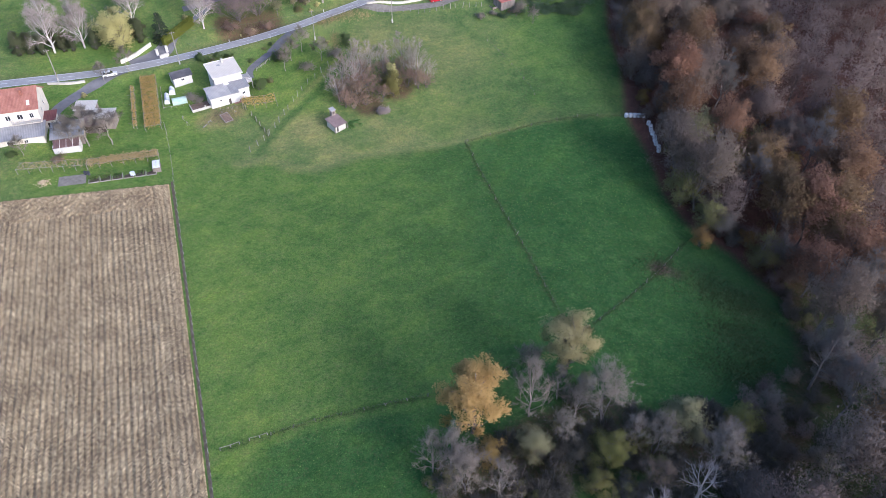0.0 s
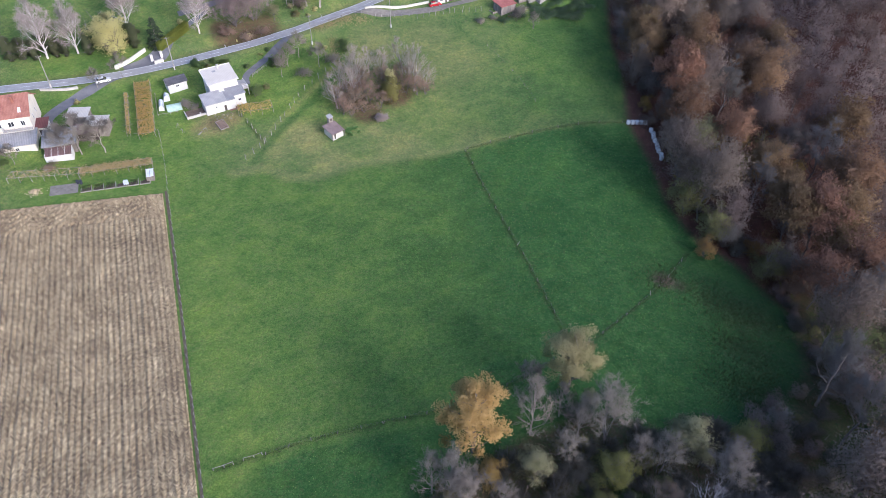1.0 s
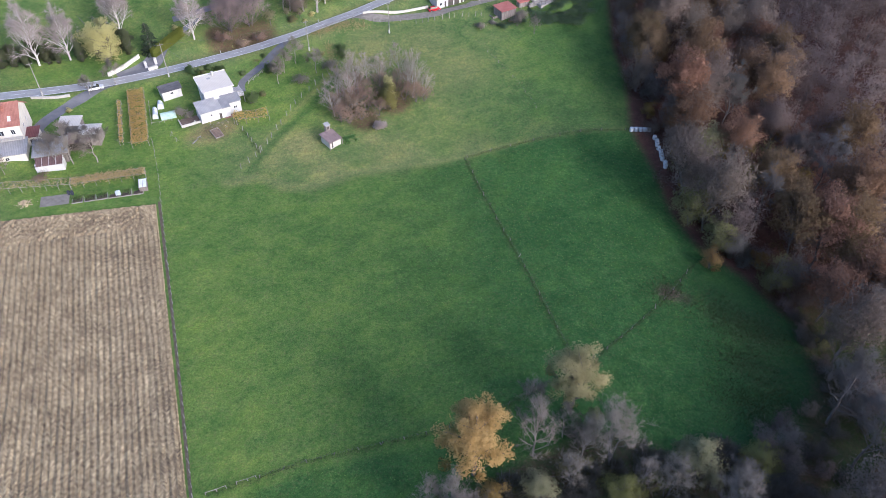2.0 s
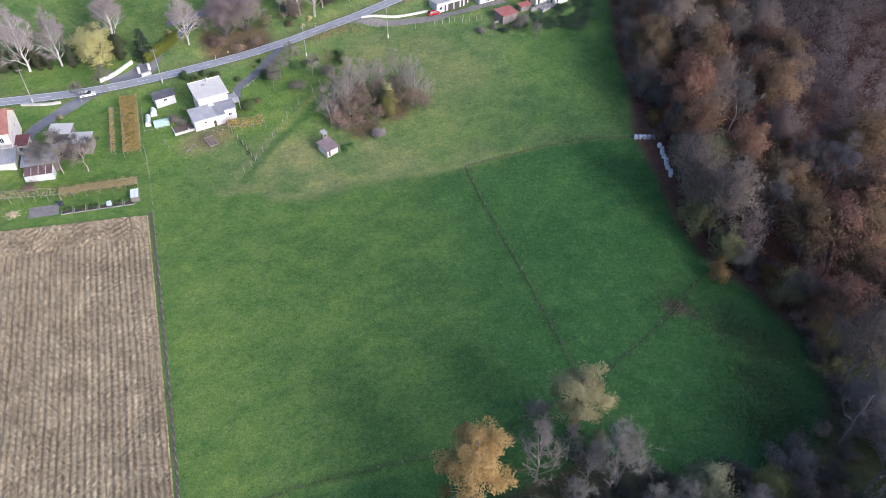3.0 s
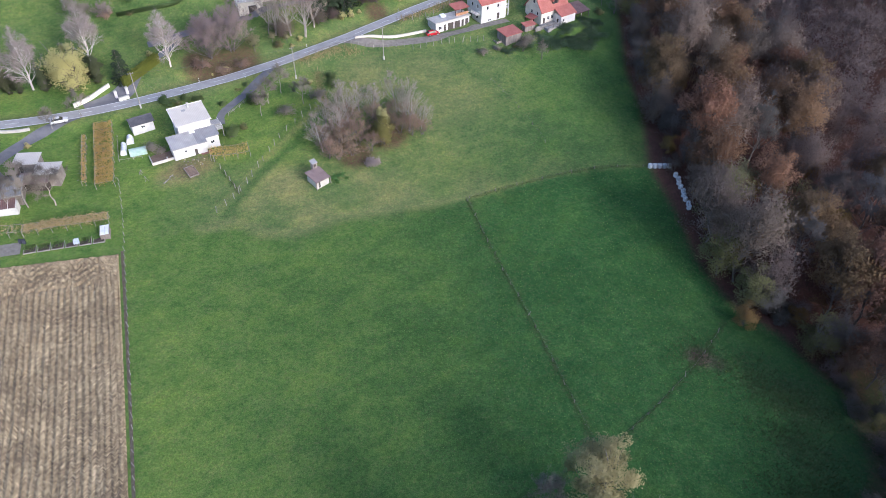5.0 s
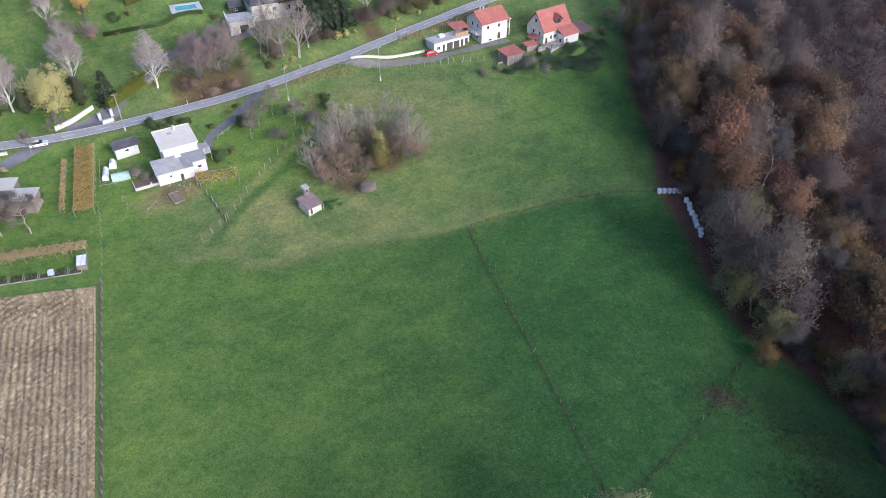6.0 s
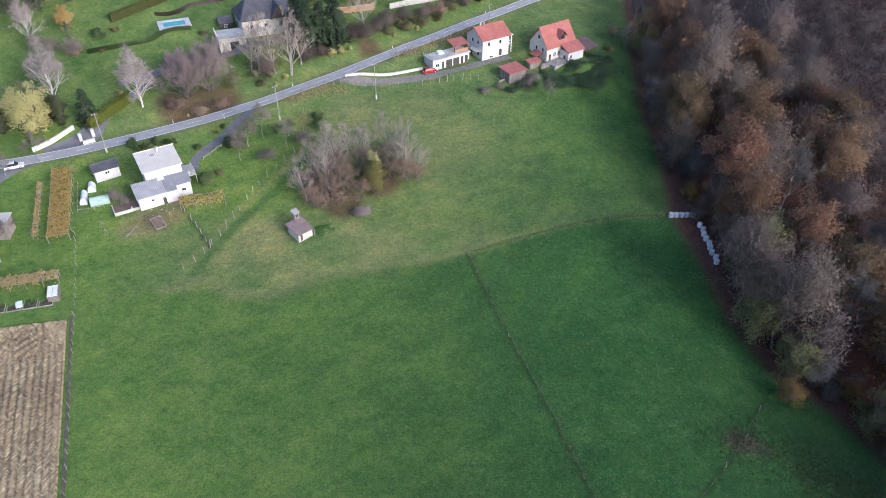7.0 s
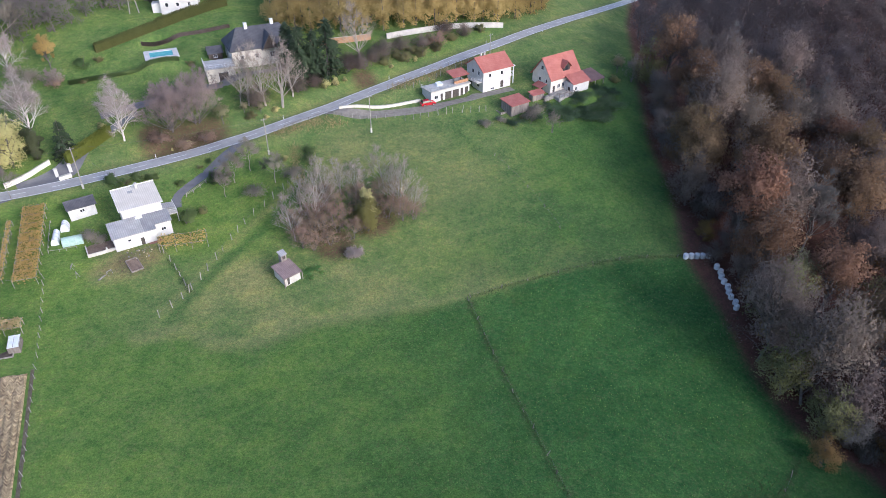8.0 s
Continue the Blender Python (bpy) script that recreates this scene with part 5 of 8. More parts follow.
M_GREYROOF = ribbed("grey_sheet_roof", (0.29, 0.292, 0.296), (0.42, 0.42, 0.418), 0.4, 0.0, 0.7)
M_SLATEGREY = ribbed("slate_grey_sheet_roof", (0.19, 0.20, 0.215), (0.30, 0.305, 0.32), 0.4, 0.0, 0.7)
M_PALEROOF = ribbed("pale_grey_sheet_roof", (0.54, 0.505, 0.44), (0.66, 0.62, 0.55), 0.4, 0.0, 0.7, depth=0.02)
M_DARKROOF = ribbed("dark_slate_roof", (0.060, 0.060, 0.068), (0.12, 0.12, 0.13), 0.3, 0.0, 0.7)
M_UMBERROOF = ribbed("dark_umber_sheet_roof", (0.12, 0.072, 0.066), (0.21, 0.13, 0.118), 0.4, 0.0, 0.7)
M_STONE = plain("grey_fieldstone", (0.20, 0.19, 0.17), (0.36, 0.34, 0.31), 1.2, 7.0, 0.95, bump=0.04, spread=0.35)
M_BROWNROOF = ribbed("brown_sheet_roof", (0.19, 0.135, 0.125), (0.31, 0.235, 0.215), 0.4, 0.0, 0.7)
M_PLANK = plain("grey_planks", (0.17, 0.145, 0.125), (0.34, 0.30, 0.27), 1.0, 7.0, 0.9, stretch=(2.0, 2.0, 0.3), spread=0.35)
M_DARKWOOD = plain("dark_wood", (0.05, 0.04, 0.035), (0.11, 0.09, 0.075), 1.0, 7.0, 0.85)
M_CONCRETE = plain("pale_concrete", (0.44, 0.42, 0.38), (0.60, 0.58, 0.53), 0.8, 6.0, 0.9)
M_FRAME = plain("white_frame_paint", (0.70, 0.70, 0.70), (0.82, 0.82, 0.82), 2, 9, 0.5, bump=0)
M_SHADOWY = plain("dark_door_and_bay_shade_paint", (0.05, 0.045, 0.04), (0.10, 0.085, 0.07), 2, 9, 0.6, bump=0)
M_RUBBER = plain("black_rubber", (0.015, 0.015, 0.015), (0.03, 0.03, 0.03), 3, 9, 0.8, bump=0)
M_STEEL = plain("galvanised_steel", (0.42, 0.43, 0.44), (0.58, 0.59, 0.60), 2, 9, 0.45, 0.7, bump=0)
M_SHEETING = plain("milky_plastic_sheeting", (0.60, 0.64, 0.66), (0.80, 0.83, 0.84), 1.5, 8, 0.4, bump=0.01)
M_MINT = plain("pale_green_sheeting", (0.30, 0.44, 0.38), (0.44, 0.58, 0.51), 1.5, 8, 0.45, bump=0.01)
M_WRAP = plain("white_bale_wrap", (0.50, 0.52, 0.53), (0.70, 0.72, 0.72), 2, 9, 0.4, bump=0.01, spread=0.25)
M_STRAW = plain("pale_straw", (0.42, 0.34, 0.20), (0.66, 0.57, 0.40), 2, 12, 0.95, bump=0.05)
M_DIRT = plain("dry_brown_dirt", (0.13, 0.095, 0.07), (0.24, 0.18, 0.14), 1.2, 8, 0.95, bump=0.04)
M_SOIL = plain("dark_garden_soil", (0.055, 0.042, 0.035), (0.12, 0.095, 0.075), 1.2, 8, 0.95, bump=0.04)
L_VINE = leafy("yellowed_vine_leaves", ((0.36, 0.25, 0.095), (0.55, 0.385, 0.135), (0.74, 0.57, 0.22)), 0.02, 0.2, 0.4, rounded=0.0, calm=0.25)
L_DRYVINE = leafy("withered_vine_leaves", ((0.22, 0.155, 0.075), (0.42, 0.31, 0.16), (0.58, 0.46, 0.26)), 0.02, 0.2, rounded=0.0)
L_LIME = leafy("yellow_green_hedge_leaves", ((0.11, 0.14, 0.03), (0.19, 0.23, 0.045), (0.28, 0.32, 0.075)), 0.02, 0.15, 0.45, rounded=0.0)
L_HEDGE = leafy("dull_green_hedge_leaves", ((0.09, 0.115, 0.04), (0.15, 0.17, 0.06), (0.23, 0.235, 0.09)), 0.02, 0.15, 0.45, rounded=0.0)
L_WEED = leafy("rank_grass_blades", ((0.030, 0.060, 0.024), (0.050, 0.085, 0.032), (0.13, 0.14, 0.06)), 0.0, 0.0, 0.2, 0.0)


def glass_material():
    m, nodes, links, bsdf = nodes_of("window_glass")
    bsdf.inputs["Base Color"].default_value = (0.035, 0.04, 0.045, 1)
    bsdf.inputs["Roughness"].default_value = 0.08
    bsdf.inputs["Specular IOR Level"].default_value = 0.7
    return m


def water_material():
    m, nodes, links, bsdf = nodes_of("pool_water")
    n = noise_node(m.node_tree, 1.2, 3)
    links.new(ramp_node(m.node_tree, n.outputs[0], ((0.3, (0.10, 0.42, 0.48)), (0.7, (0.20, 0.58, 0.62)))), bsdf.inputs["Base Color"])
    bsdf.inputs["Roughness"].default_value = 0.06
    bump_node(m.node_tree, bsdf, n.outputs[0], 0.2, 0.03)
    return m


M_GLASS, M_WATER = glass_material(), water_material()


# ---- houses ----
def wall_panel(b, p, q, z0, z1, holes=(), thick=0.3):
    """A straight wall from p to q with openings (start, end, sill, head) right through it; its outer face lies to the right of the way from p to q."""
    p, q = Vector((*p, 0)), Vector((*q, 0))
    along = (q - p).normalized()
    inward = Vector((-along.y, along.x, 0))
    length = (q - p).length
    cuts = sorted({0.0, length, *(h[0] for h in holes), *(h[1] for h in holes)})
    rows = sorted({z0, z1, *(h[2] for h in holes), *(h[3] for h in holes)})
    for s0, s1 in zip(cuts, cuts[1:]):
        for t0, t1 in zip(rows, rows[1:]):
            s, t = (s0 + s1) / 2, (t0 + t1) / 2
            if any(h[0] < s < h[1] and h[2] < t < h[3] for h in holes):
                continue
            ring = [p + along * s0, p + along * s1, p + along * s1 + inward * thick, p + along * s0 + inward * thick]
            b.hull([(c.x, c.y, t0) for c in ring], [(c.x, c.y, t1) for c in ring])


def opening(parent, name, p, q, hole, thick=0.3, frame=None, pane=None):
    """A window or door set back in its opening: a frame with a pane or leaf in it, and a sill under a window."""
    p, q = Vector((*p, 0)), Vector((*q, 0))
    along = (q - p).normalized()
    inward = Vector((-along.y, along.x, 0))
    s0, s1, t0, t1 = hole

    def bar(b, a0, a1, c0, c1, d0, d1):
        ring = [p + along * a0 + inward * d0, p + along * a1 + inward * d0, p + along * a1 + inward * d1, p + along * a0 + inward * d1]
        b.hull([(c.x, c.y, c0) for c in ring], [(c.x, c.y, c1) for c in ring])

    b, w = Build(), 0.08
    for a0, a1, c0, c1 in ((s0, s0 + w, t0, t1), (s1 - w, s1, t0, t1), (s0 + w, s1 - w, t1 - w, t1), (s0 + w, s1 - w, t0, t0 + w)):
        bar(b, a0, a1, c0, c1, 0.06, 0.16)
    if name == "window" and s1 - s0 > 0.9:
        bar(b, (s0 + s1) / 2 - 0.03, (s0 + s1) / 2 + 0.03, t0 + w, t1 - w, 0.07, 0.15)
    ob = part(name, b, frame or M_FRAME, parent)
    g = Build()
    bar(g, s0 + w, s1 - w, t0 + w, t1 - w, 0.10, 0.13)
    part("pane" if name == "window" else "leaf", g, pane or (M_GLASS if name == "window" else M_SHADOWY), ob)
    if name == "window":
        g = Build()
        bar(g, s0 - 0.08, s1 + 0.08, t0 - 0.06, t0 - 0.004, -0.10, 0.05)
        part("sill", g, M_CONCRETE, ob)
    return ob


def weld(ob):
    """Joins the corners that neighbouring pieces of a wall share."""
    bm = bmesh.new()
    bm.from_mesh(ob.data)
    bmesh.ops.remove_doubles(bm, verts=bm.verts, dist=0.002)
    bm.to_mesh(ob.data)
    bm.free()


def block(parent, x0, y0, x1, y1, z0, z1, material, front=(), right=(), back=(), left=(), tops=None, thick=0.3, label=""):
    """Four walls on a rectangle. tops: heights of the gable peaks (left and right) or None. Openings: (kind, start, end, sill, head)."""
    sides = (((x0, y0), (x1, y0), front), ((x1, y0 + thick), (x1, y1 - thick), right), ((x1, y1), (x0, y1), back), ((x0, y1 - thick), (x0, y0 + thick), left))
    for k, (p, q, holes) in enumerate(sides):
        b = Build()
        wall_panel(b, p, q, z0, z1, [h[1:] for h in holes], thick)
        if tops and k in (1, 3):
            xa, xb = (x1 - thick, x1) if k == 1 else (x0, x0 + thick)
            ridge = (y0 + y1) / 2 if len(tops) == 1 else tops[1]
            low = [(xa, y0, z1), (xb, y0, z1), (xb, y1, z1), (xa, y1, z1)]
            b.hull(low, [(xa, ridge - 0.01, tops[0]), (xb, ridge - 0.01, tops[0]), (xb, ridge + 0.01, tops[0]), (xa, ridge + 0.01, tops[0])])
        weld(part("wall", b, material, parent, label))
        for h in holes:
            opening(parent, h[0], p, q, h[1:], thick)


def gable_roof(parent, x0, y0, x1, y1, z, peak, material, over=0.45, thick=0.2, label=""):
    """Two slopes with the ridge along x."""
    ym = (y0 + y1) / 2
    fall = (peak - z) / (ym - y0)
    lift = thick * 1.15
    for ya, yb in ((y0, ym), (y1, ym)):
        s = -1 if ya < ym else 1
        low = (ya + s * over, z - fall * over + lift)
        corners = [(x0 - over, low[0], low[1]), (x1 + over, low[0], low[1]), (x1 + over, ym, peak + lift), (x0 - over, ym, peak + lift)]
        part("roof", Build().slab(corners if s < 0 else corners[::-1], thick), material, parent, label)
    b = Build().hull([(x0 - over, ym - 0.18, peak + lift - 0.1), (x1 + over, ym - 0.18, peak + lift - 0.1), (x1 + over, ym + 0.18, peak + lift - 0.1), (x0 - over, ym + 0.18, peak + lift - 0.1)],
                     [(x0 - over, ym - 0.05, peak + lift + 0.07), (x1 + over, ym - 0.05, peak + lift + 0.07), (x1 + over, ym + 0.05, peak + lift + 0.07), (x0 - over, ym + 0.05, peak + lift + 0.07)])
    part("ridge_cap", b, material, parent)


def shed_roof(parent, x0, y0, x1, y1, front, back, material, over=0.3, thick=0.16, label=""):
    """One slope, falling from back to front."""
    fall = (back - front) / (y1 - y0)
    a, c = front - fall * over + thick, back + fall * over + thick
    part("roof", Build().slab([(x0 - over, y0 - over, a), (x1 + over, y0 - over, a), (x1 + over, y1 + over, c), (x0 - over, y1 + over, c)], thick), material, parent, label)


def chimney(parent, x, y, z0, z1, s=0.5, material=None):
    b = Build().box(x - s / 2, y - s / 2, z0, x + s / 2, y + s / 2, z1).box(x - s / 2 - 0.07, y - s / 2 - 0.07, z1, x + s / 2 + 0.07, y + s / 2 + 0.07, z1 + 0.12)
    part("chimney", b, material or M_CONCRETE, parent)


def rail(parent, points, high, gap=1.2, material=None, name="railing"):
    """A railing with posts and two bars along a line of points."""
    b = Build()
    for p, q in zip(points, points[1:]):
        p, q = Vector(p), Vector(q)
        n = max(1, int((q - p).length / gap))
        for k in range(n + 1):
            c = p + (q - p) * k / n
            b.box(c.x - 0.04, c.y - 0.04, c.z, c.x + 0.04, c.y + 0.04, c.z + high)
        for f in (0.5, 1.0):
            b.tube(p + Vector((0, 0, high * f)), q + Vector((0, 0, high * f)), 0.04, 0.04, 5)
    part(name, b, material or M_FRAME, parent)


def white_house():
    ob = thing("house", "white two-storey house with a pale grey roof and low wings", "house", pose(-65.5, 177.9, 10.1, 0, 0, 32))
    block(ob, 0, 0, 8.0, 6.2, 0, 7.0, M_WHITE, back=(("window", 1, 2.2, 4.4, 5.6), ("window", 5.4, 6.6, 4.4, 5.6)),
          left=(("window", 1.2, 2.3, 4.4, 5.6), ("window", 3.8, 4.9, 4.4, 5.6)), right=(("window", 2.4, 3.6, 4.6, 5.8),), label="bright white rendered wall")
    b = Build()
    for xa, xb in ((0, 0.3), (7.7, 8.0)):
        b.hull([(xa, 0, 7.0), (xb, 0, 7.0), (xb, 6.2, 7.0), (xa, 6.2, 7.0)], [(xa, 0, 7.02), (xb, 0, 7.02), (xb, 6.2, 8.4), (xa, 6.2, 8.4)])
    b.box(0.3, 5.9, 7.0, 7.7, 6.2, 8.4)
    part("gable_wall", b, M_WHITE, ob)
    shed_roof(ob, 0, 0, 8.0, 6.2, 7.03, 8.42, M_PALEROOF, 0.4, 0.18, "pale grey sheet roof")
    part("fascia", Build().box(-0.45, 6.64, 8.35, 8.45, 6.72, 8.85), M_FRAME, ob, "white fascia board")
    part("fascia", Build().slab([(-0.52, -0.4, 7.3), (-0.44, -0.4, 7.3), (-0.44, 6.6, 8.85), (-0.52, 6.6, 8.85)], 0.3), M_FRAME, ob, "white verge board")
    chimney(ob, 4.6, 5.6, 8.2, 9.5, 0.45)
    part("roof_hatch", Build().slab([(2.6, 4.4, 8.26), (3.6, 4.4, 8.26), (3.6, 5.1, 8.42), (2.6, 5.1, 8.42)], 0.1), M_GREYROOF, ob)
    part("gutter", Build().tube((-0.4, -0.5, 6.98), (8.4, -0.5, 6.98), 0.09, 0.09, 6), M_STEEL, ob)
    part("downpipe", Build().tube((-0.08, -0.1, 3.6), (-0.08, -0.1, 6.95), 0.05, 0.05, 6), M_STEEL, ob)
    block(ob, -3.2, -4.2, 5.0, -0.02, 0, 3.4, M_WHITE, front=(("window", 2.6, 3.3, 1.8, 2.4), ("door", 5.0, 5.9, 0.05, 2.1)), left=(("window", 1.2, 2.0, 1.4, 2.2),), label="whitewashed wall of the low wing")
    shed_roof(ob, -3.2, -4.2, 2.6, -0.3, 3.42, 4.75, M_GREYROOF, 0.3, 0.15, "weathered grey roof of the low wing")
    shed_roof(ob, 3.21, -4.2, 5.0, -0.3, 3.36, 4.69, M_SLATEGREY, 0.28, 0.15, "darker grey roof of the low wing")
    block(ob, 5.02, -3.0, 8.6, -0.02, 0, 3.5, M_WHITE, front=(("window", 1.4, 2.4, 1.6, 2.4),))
    shed_roof(ob, 5.59, -3.0, 8.6, -0.3, 3.72, 4.64, M_SLATEGREY, 0.28, 0.15, "darker grey roof of the low wing")
    part("skylight", Build().slab([(2.2, -1.1, 4.90), (3.6, -1.1, 4.90), (3.6, -0.4, 5.14), (2.2, -0.4, 5.14)], 0.12), M_SHEETING, ob)
    part("balcony", Build().box(8.05, 0.2, 3.0, 10.9, 4.6, 3.2).box(10.7, 0.3, 0, 10.85, 0.45, 3.0).box(10.7, 4.3, 0, 10.85, 4.45, 3.0), M_CONCRETE, ob, "grey concrete balcony")
    part("canopy", Build().slab([(8.1, 0.4, 4.9), (10.6, 0.4, 4.6), (10.6, 2.6, 4.7), (8.1, 2.6, 5.0)], 0.08), M_GREYROOF, ob, "blue-grey sheet canopy over the balcony")
    rail(ob, [(8.1, 0.3, 3.2), (10.8, 0.3, 3.2), (10.8, 4.5, 3.2)], 0.95)
    part("steps", Build().box(3.2, -5.0, 0, 6.0, -3.35, 0.35).box(3.4, -5.6, 0, 5.8, -5.0, 0.18), plain("brick_red_steps", (0.22, 0.11, 0.085), (0.34, 0.19, 0.15), 2, 8), ob, "brick-red steps before the wing")


def yard_walls():
    ob = thing("yard_wall", "low pale wall round a cluttered yard", "wall", pose(-70.9, 170.8, 10.45, 0, 0, 31))
    part("wall", Build().box(0, 0, -0.7, 5.4, 0.22, 0.55), M_CONCRETE, ob)
    part("wall", Build().box(-0.22, 0, -0.4, 0, 3.6, 0.75), M_CONCRETE, ob)
    part("post", Build().box(3.4, -0.04, -0.3, 3.7, 0.26, 1.1), M_CONCRETE, ob)
    part("floor", Build().box(0.0, 0.22, -0.7, 5.3, 3.8, 0.36), M_DIRT, ob, "bare dark earth inside the yard")
    pit = thing("sand_pit", "rough-edged pit of dark earth framed with boards", "pit", pose(-61.2, 167.2, ground_z(-61.2, 167.2) + 0.05, 15, 0, 40))
    part("soil", Build().box(0.1, 0.1, -0.5, 2.3, 3.4, 0.10), M_DIRT, pit)
    for c in ((0, 0, 0.1, 3.5), (2.3, 0, 2.4, 3.5), (0.1, 0, 2.3, 0.1), (0.1, 3.4, 2.3, 3.5)):
        part("board", Build().box(c[0], c[1], -0.25, c[2], c[3], 0.3), M_PLANK, pit)


def garden_shed():
    z = ground_z(-76.5, 184.5)
    ob = thing("garden_shed", "small white shed with a dark felt roof", "shed", pose(-78.6, 181.3, z, 0, 0, 35))
    block(ob, 0, 0, 5.4, 3.6, -0.4, 2.5, M_WHITE, front=(("window", 2.2, 3.2, 1.1, 1.8),), right=(("door", 1.0, 1.9, -0.3, 1.8),), thick=0.2)
    gable_roof(ob, 0, 0, 5.4, 3.6, 2.5, 3.5, M_DARKROOF, 0.35, 0.14, "dark felt roof")
    b = Build()
    for xa, xb in ((0, 0.2), (5.2, 5.4)):
        b.hull([(xa, 0, 2.5), (xb, 0, 2.5), (xb, 3.6, 2.5), (xa, 3.6, 2.5)], [(xa, 1.79, 3.5), (xb, 1.79, 3.5), (xb, 1.81, 3.5), (xa, 1.81, 3.5)])
    part("gable_wall", b, M_WHITE, ob)


def tunnel(name, label, x, y, turn, wide, long, high, skin):
    """A small polytunnel: hoops under a stretched sheet, with closed ends."""
    ob = thing(name, label, "greenhouse", pose(x, y, ground_z(x, y), 0, 0, turn))
    ring = [(math.cos(a) * wide / 2, math.sin(a) * high) for a in np.linspace(0, math.pi, 10)]
    b = Build()
    b.hull([(c[0], 0, c[1] if 0 < k < 9 else -0.2) for k, c in enumerate(ring)], [(c[0], long, c[1] if 0 < k < 9 else -0.2) for k, c in enumerate(ring)])
    part("sheeting", b, skin, ob)
    for t in np.linspace(0, long, 4):
        h = Build()
        for c, d in zip(ring, ring[1:]):
            h.tube((c[0] * 1.02, t, c[1] * 1.02), (d[0] * 1.02, t, d[1] * 1.02), 0.03, 0.03, 4)
        part("hoop", h, M_STEEL, ob)


def hut():
    ob = thing("hut", "small pale hut with a faded brown roof and wooden turret", "hut", pose(-30.3, 165.8, 7.0, 0, 0, 44) @ Matrix.Scale(0.92, 4))
    block(ob, 0, 0, 3.9, 4.3, -0.4, 1.9, M_CONCRETE, front=(("door", 0.5, 1.3, -0.3, 1.6),), thick=0.2)
    b = Build()
    for xa, xb in ((0, 0.2), (3.7, 3.9)):
        b.hull([(xa, 0, 1.9), (xb, 0, 1.9), (xb, 4.3, 1.9), (xa, 4.3, 1.9)], [(xa, 0, 1.92), (xb, 0, 1.92), (xb, 4.3, 2.7), (xa, 4.3, 2.7)])
    b.box(0.2, 4.1, 1.9, 3.7, 4.3, 2.7)
    part("gable_wall", b, M_PLANK, ob)
    shed_roof(ob, 0, 0, 3.9, 4.3, 1.92, 2.72, M_BROWNROOF, 0.4, 0.12, "faded reddish brown sheet roof")
    part("turret", Build().box(2.3, 4.4, -0.5, 3.6, 5.6, 4.4), M_PLANK, ob, "grey weathered wooden turret")
    part("turret_roof", Build().slab([(2.1, 4.2, 4.55), (3.8, 4.2, 4.55), (3.8, 5.8, 5.05), (2.1, 5.8, 5.05)], 0.1), M_GREYROOF, ob)
    part("hatch", Build().box(2.6, 4.36, 3.4, 3.3, 4.398, 4.1), M_SHADOWY, ob)
    part("post", Build().box(-0.4, -0.4, -0.6, -0.25, -0.25, 1.75), M_PLANK, ob)
    part("post", Build().box(4.15, -0.4, -0.6, 4.3, -0.25, 1.75), M_PLANK, ob)


